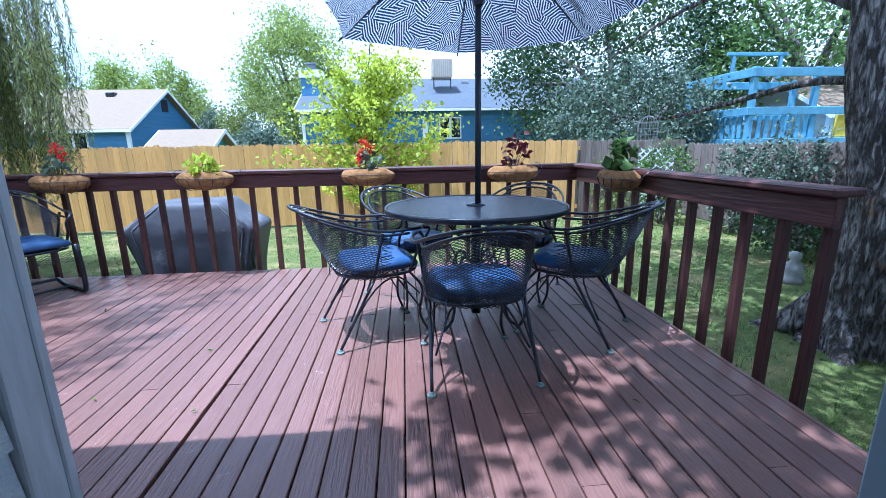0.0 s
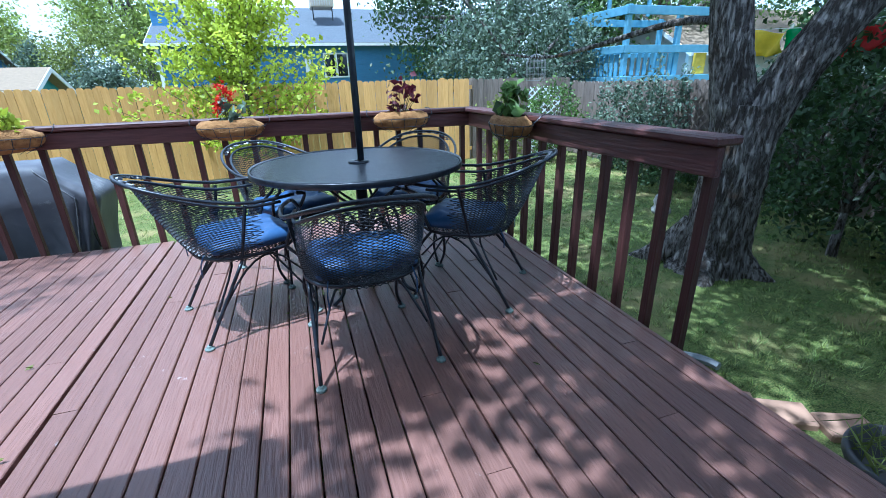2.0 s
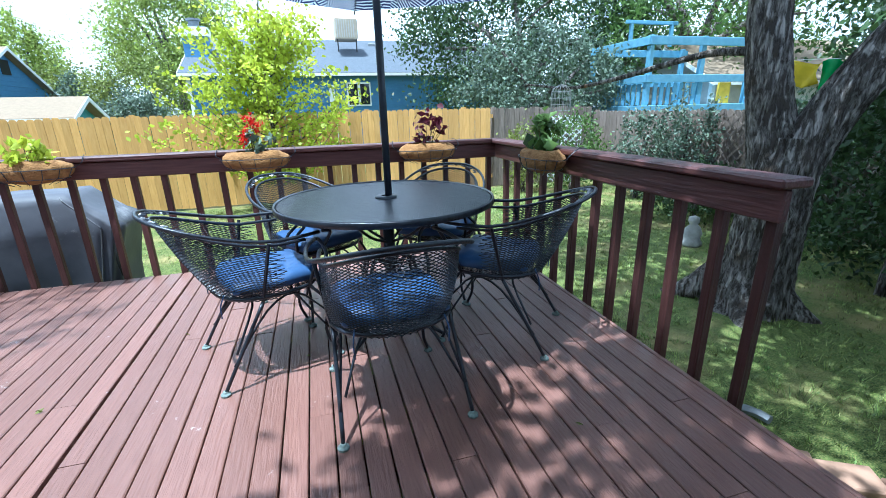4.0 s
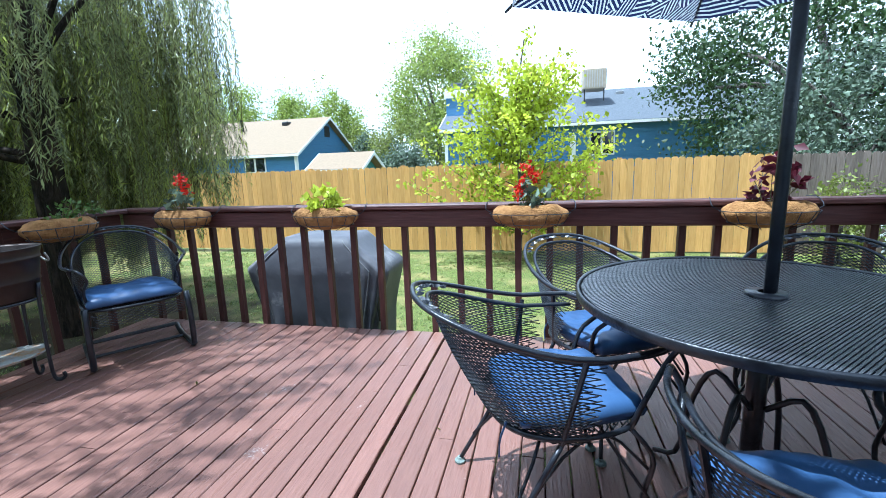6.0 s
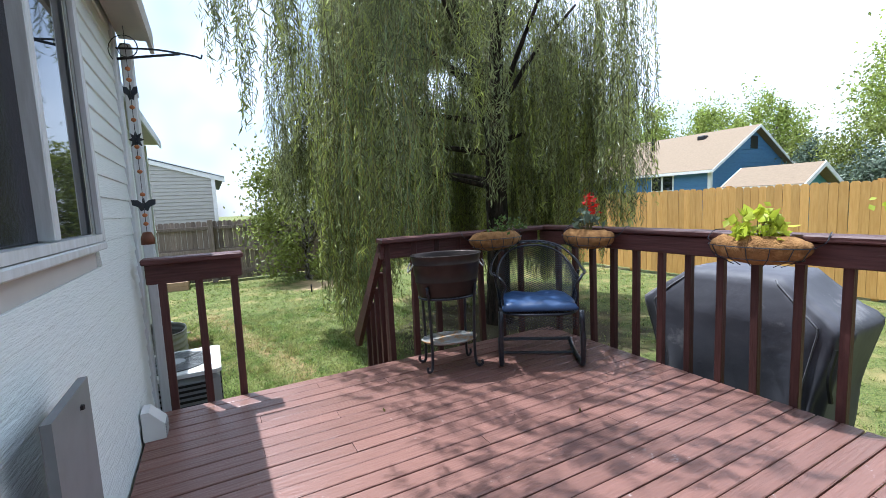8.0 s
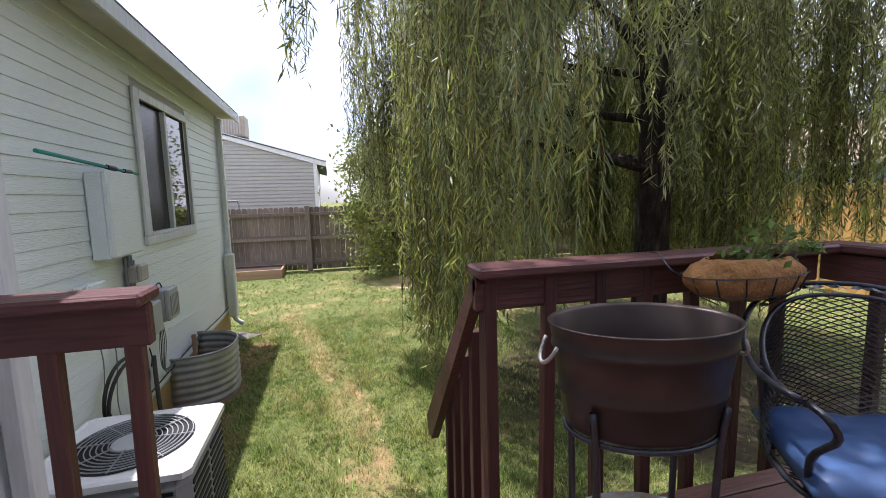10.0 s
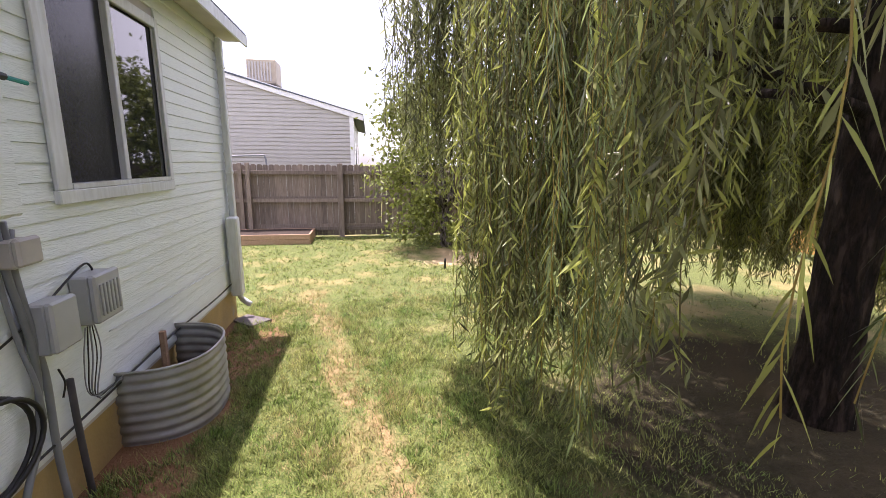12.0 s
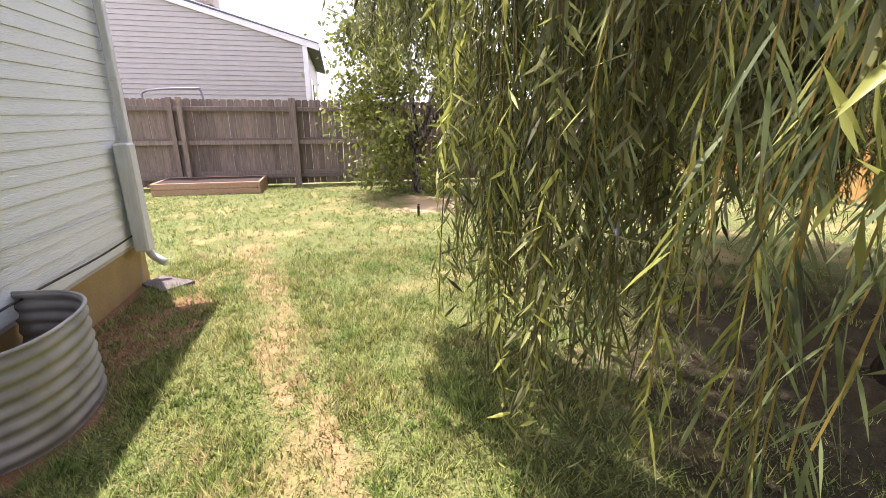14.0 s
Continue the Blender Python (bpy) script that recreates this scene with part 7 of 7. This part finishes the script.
def off_track(x, y, rng):
    line = np.minimum((x + 5.2) * 0.215 + 1.13, 1.22)
    return ~((np.abs(y - line) < 0.16 + 0.08 * rng.random(len(x))) & (x > -9) & (rng.random(len(x)) < 0.75)) & ((y > YW + 0.06) | (x < -8.15)) & (np.hypot((x + 5.75) / 0.6, (y - YW) / 0.55) > 1) & (rng.random(len(x)) < np.clip((np.hypot(x + 4.8, y - 4.4) - 1.3) * 1.0, 0.28, 1.0)) & (np.hypot(x + 11.3, y - 2.9) > 0.9)


def dry_patch(x, y, rng):
    """Thin everywhere, thick along the track and in scattered patches."""
    line = np.minimum((x + 5.2) * 0.215 + 1.13, 1.22)
    patch = np.sin(x * 2.3 + 1.1 * np.sin(y * 2.9)) * np.sin(y * 3.1 + 1.4 * np.sin(x * 1.9 + 1.0))
    near = np.exp(-((y - line) / 0.17) ** 2)
    return rng.random(len(x)) < np.clip(0.09 + 0.5 * near + 1.2 * np.clip(patch - 0.35, 0, 1), 0, 0.9) * np.clip((np.hypot(x + 4.8, y - 4.4) - 1.8) * 1.2, 0.03, 1.0)


blades("grass", 260000, -8.5, -2.35, -0.45, 3.6, 61, 0.016, 0.058, M["blade"], "short green lawn grass", off_track)
blades("grass", 60000, -14.0, -8.0, -2.5, 5.0, 62, 0.03, 0.065, M["blade"], "short green lawn grass", off_track)
blades("dry_grass", 150000, -9.5, -2.4, -0.4, 3.5, 63, 0.012, 0.045, M["straw"], "dry straw-coloured grass", dry_patch)
blades("grass", 70000, 2.95, 8.3, 0.6, 9.8, 64, 0.02, 0.06, M["blade"], "short green lawn grass", None)
blades("grass", 70000, -8.0, 5.5, 3.2, 9.9, 65, 0.02, 0.06, M["blade"], "short green lawn grass", off_track)
blades("dry_grass", 26000, -8.0, 5.5, 3.2, 9.9, 66, 0.015, 0.05, M["straw"], "dry straw-coloured grass", dry_patch)

rng = np.random.default_rng(91)
for px, py in ((-0.55, 1.05), (0.12, 1.35), (0.30, 0.75), (-0.9, 2.1), (0.55, 1.9), (-1.5, 1.2), (1.2, 1.45), (2.2, 0.6), (-0.2, 0.9)):
    o = tagged(link_mesh("fallen_leaf", leaves_mesh("fallen_leaf", np.zeros((2, 3)), 0.035, rng, 0.4, dirs=np.array(((1, 0.2, 0), (0.6, -0.5, 0.0)))), M["leafolive"]), "small fallen yellow-green leaf on the deck", "leaf", "fallen leaves")
    o.location = (px, py, 0.012)
for k in range(26):
    x, y = rng.uniform(-6.5, -3.2), rng.uniform(0.9, 2.6)
    o = tagged(link_mesh("fallen_leaf", leaves_mesh("fallen_leaf", np.zeros((1, 3)), 0.07, rng, 0.2, dirs=np.array(((1, 0.3, 0.0),))), M["willowlit"]), "fallen pale willow leaf on the lawn", "leaf", "fallen leaves")
    o.location = (x, y, ground_z(x) + 0.035)

# ---------------------------------------------------------------- deck boards
deck = empty("deck", pose(0, 0, 0), "red-brown painted deck boards worn and scuffed", "deck")
deck["kind"] = "structure"
k0 = int((DX0 - SEAM) / PITCH) - 1
x = SEAM + PITCH * k0
# butt joints fall on the joists: board number counted from the seam, and place along the board
joints = {-1: (0.56,), 0: (0.97, 2.19), 2: (1.39,), 6: (0.17, 1.79), 5: (0.58,), 7: (2.19,), 9: (1.39,), 11: (0.58,), 12: (1.79,), 13: (0.18,), 15: (0.61,), 16: (2.19,),
          -3: (1.79,), -5: (2.19,), -7: (1.85,), -9: (0.97,), -11: (1.37, 2.51), -12: (2.19,), -13: (0.97,), -15: (1.79,), -17: (0.56,), -18: (1.37,), -20: (1.76,),
          -21: (0.56, 2.19), -23: (1.52,), -24: (1.79, 2.51), -26: (0.95, 1.35), -28: (0.56, 1.34), -30: (0.97, 1.79), -32: (0.58, 2.19), -33: (1.37,), -35: (0.96,)}
idx = k0
shared = {}
while x < DX1 - 0.02:
    a, c = max(x + (0.008 if idx == -9 else 0.003), DX0), min(x + PITCH - (0.0085 if idx == -10 else random.choice((0.002, 0.003, 0.004))), DX1)
    if c - a > 0.02:
        cuts = [DY0 if (a + c) / 2 < JX + 0.05 else YD + 0.03] + list(joints.get(idx, ())) + [DY1 + 0.012]
        for y0, y1 in zip(cuts, cuts[1:]):
            key = (round(c - a, 3), round(y1 - y0, 2))
            if key not in shared:
                w, l = (c - a) / 2, (y1 - y0) / 2 - 0.0015
                bm = bmesh.new()
                prof = [(-w, -0.026), (-w, -0.003), (-w + 0.004, 0.0), (w - 0.004, 0.0), (w, -0.003), (w, -0.026)]
                add_prism(bm, prof, "y", -l, l)
                me = bpy.data.meshes.new("board")
                bm.to_mesh(me)
                bm.free()
                shared[key] = me
            o = link_mesh("board", shared[key], M["deck"], deck)
            o.location = ((a + c) / 2, (y0 + y1) / 2, random.uniform(-0.0022, 0.001))
            o.rotation_euler = (0, radians(random.uniform(-0.5, 0.5)), radians(random.uniform(-0.05, 0.05)))
    x += PITCH
    idx += 1
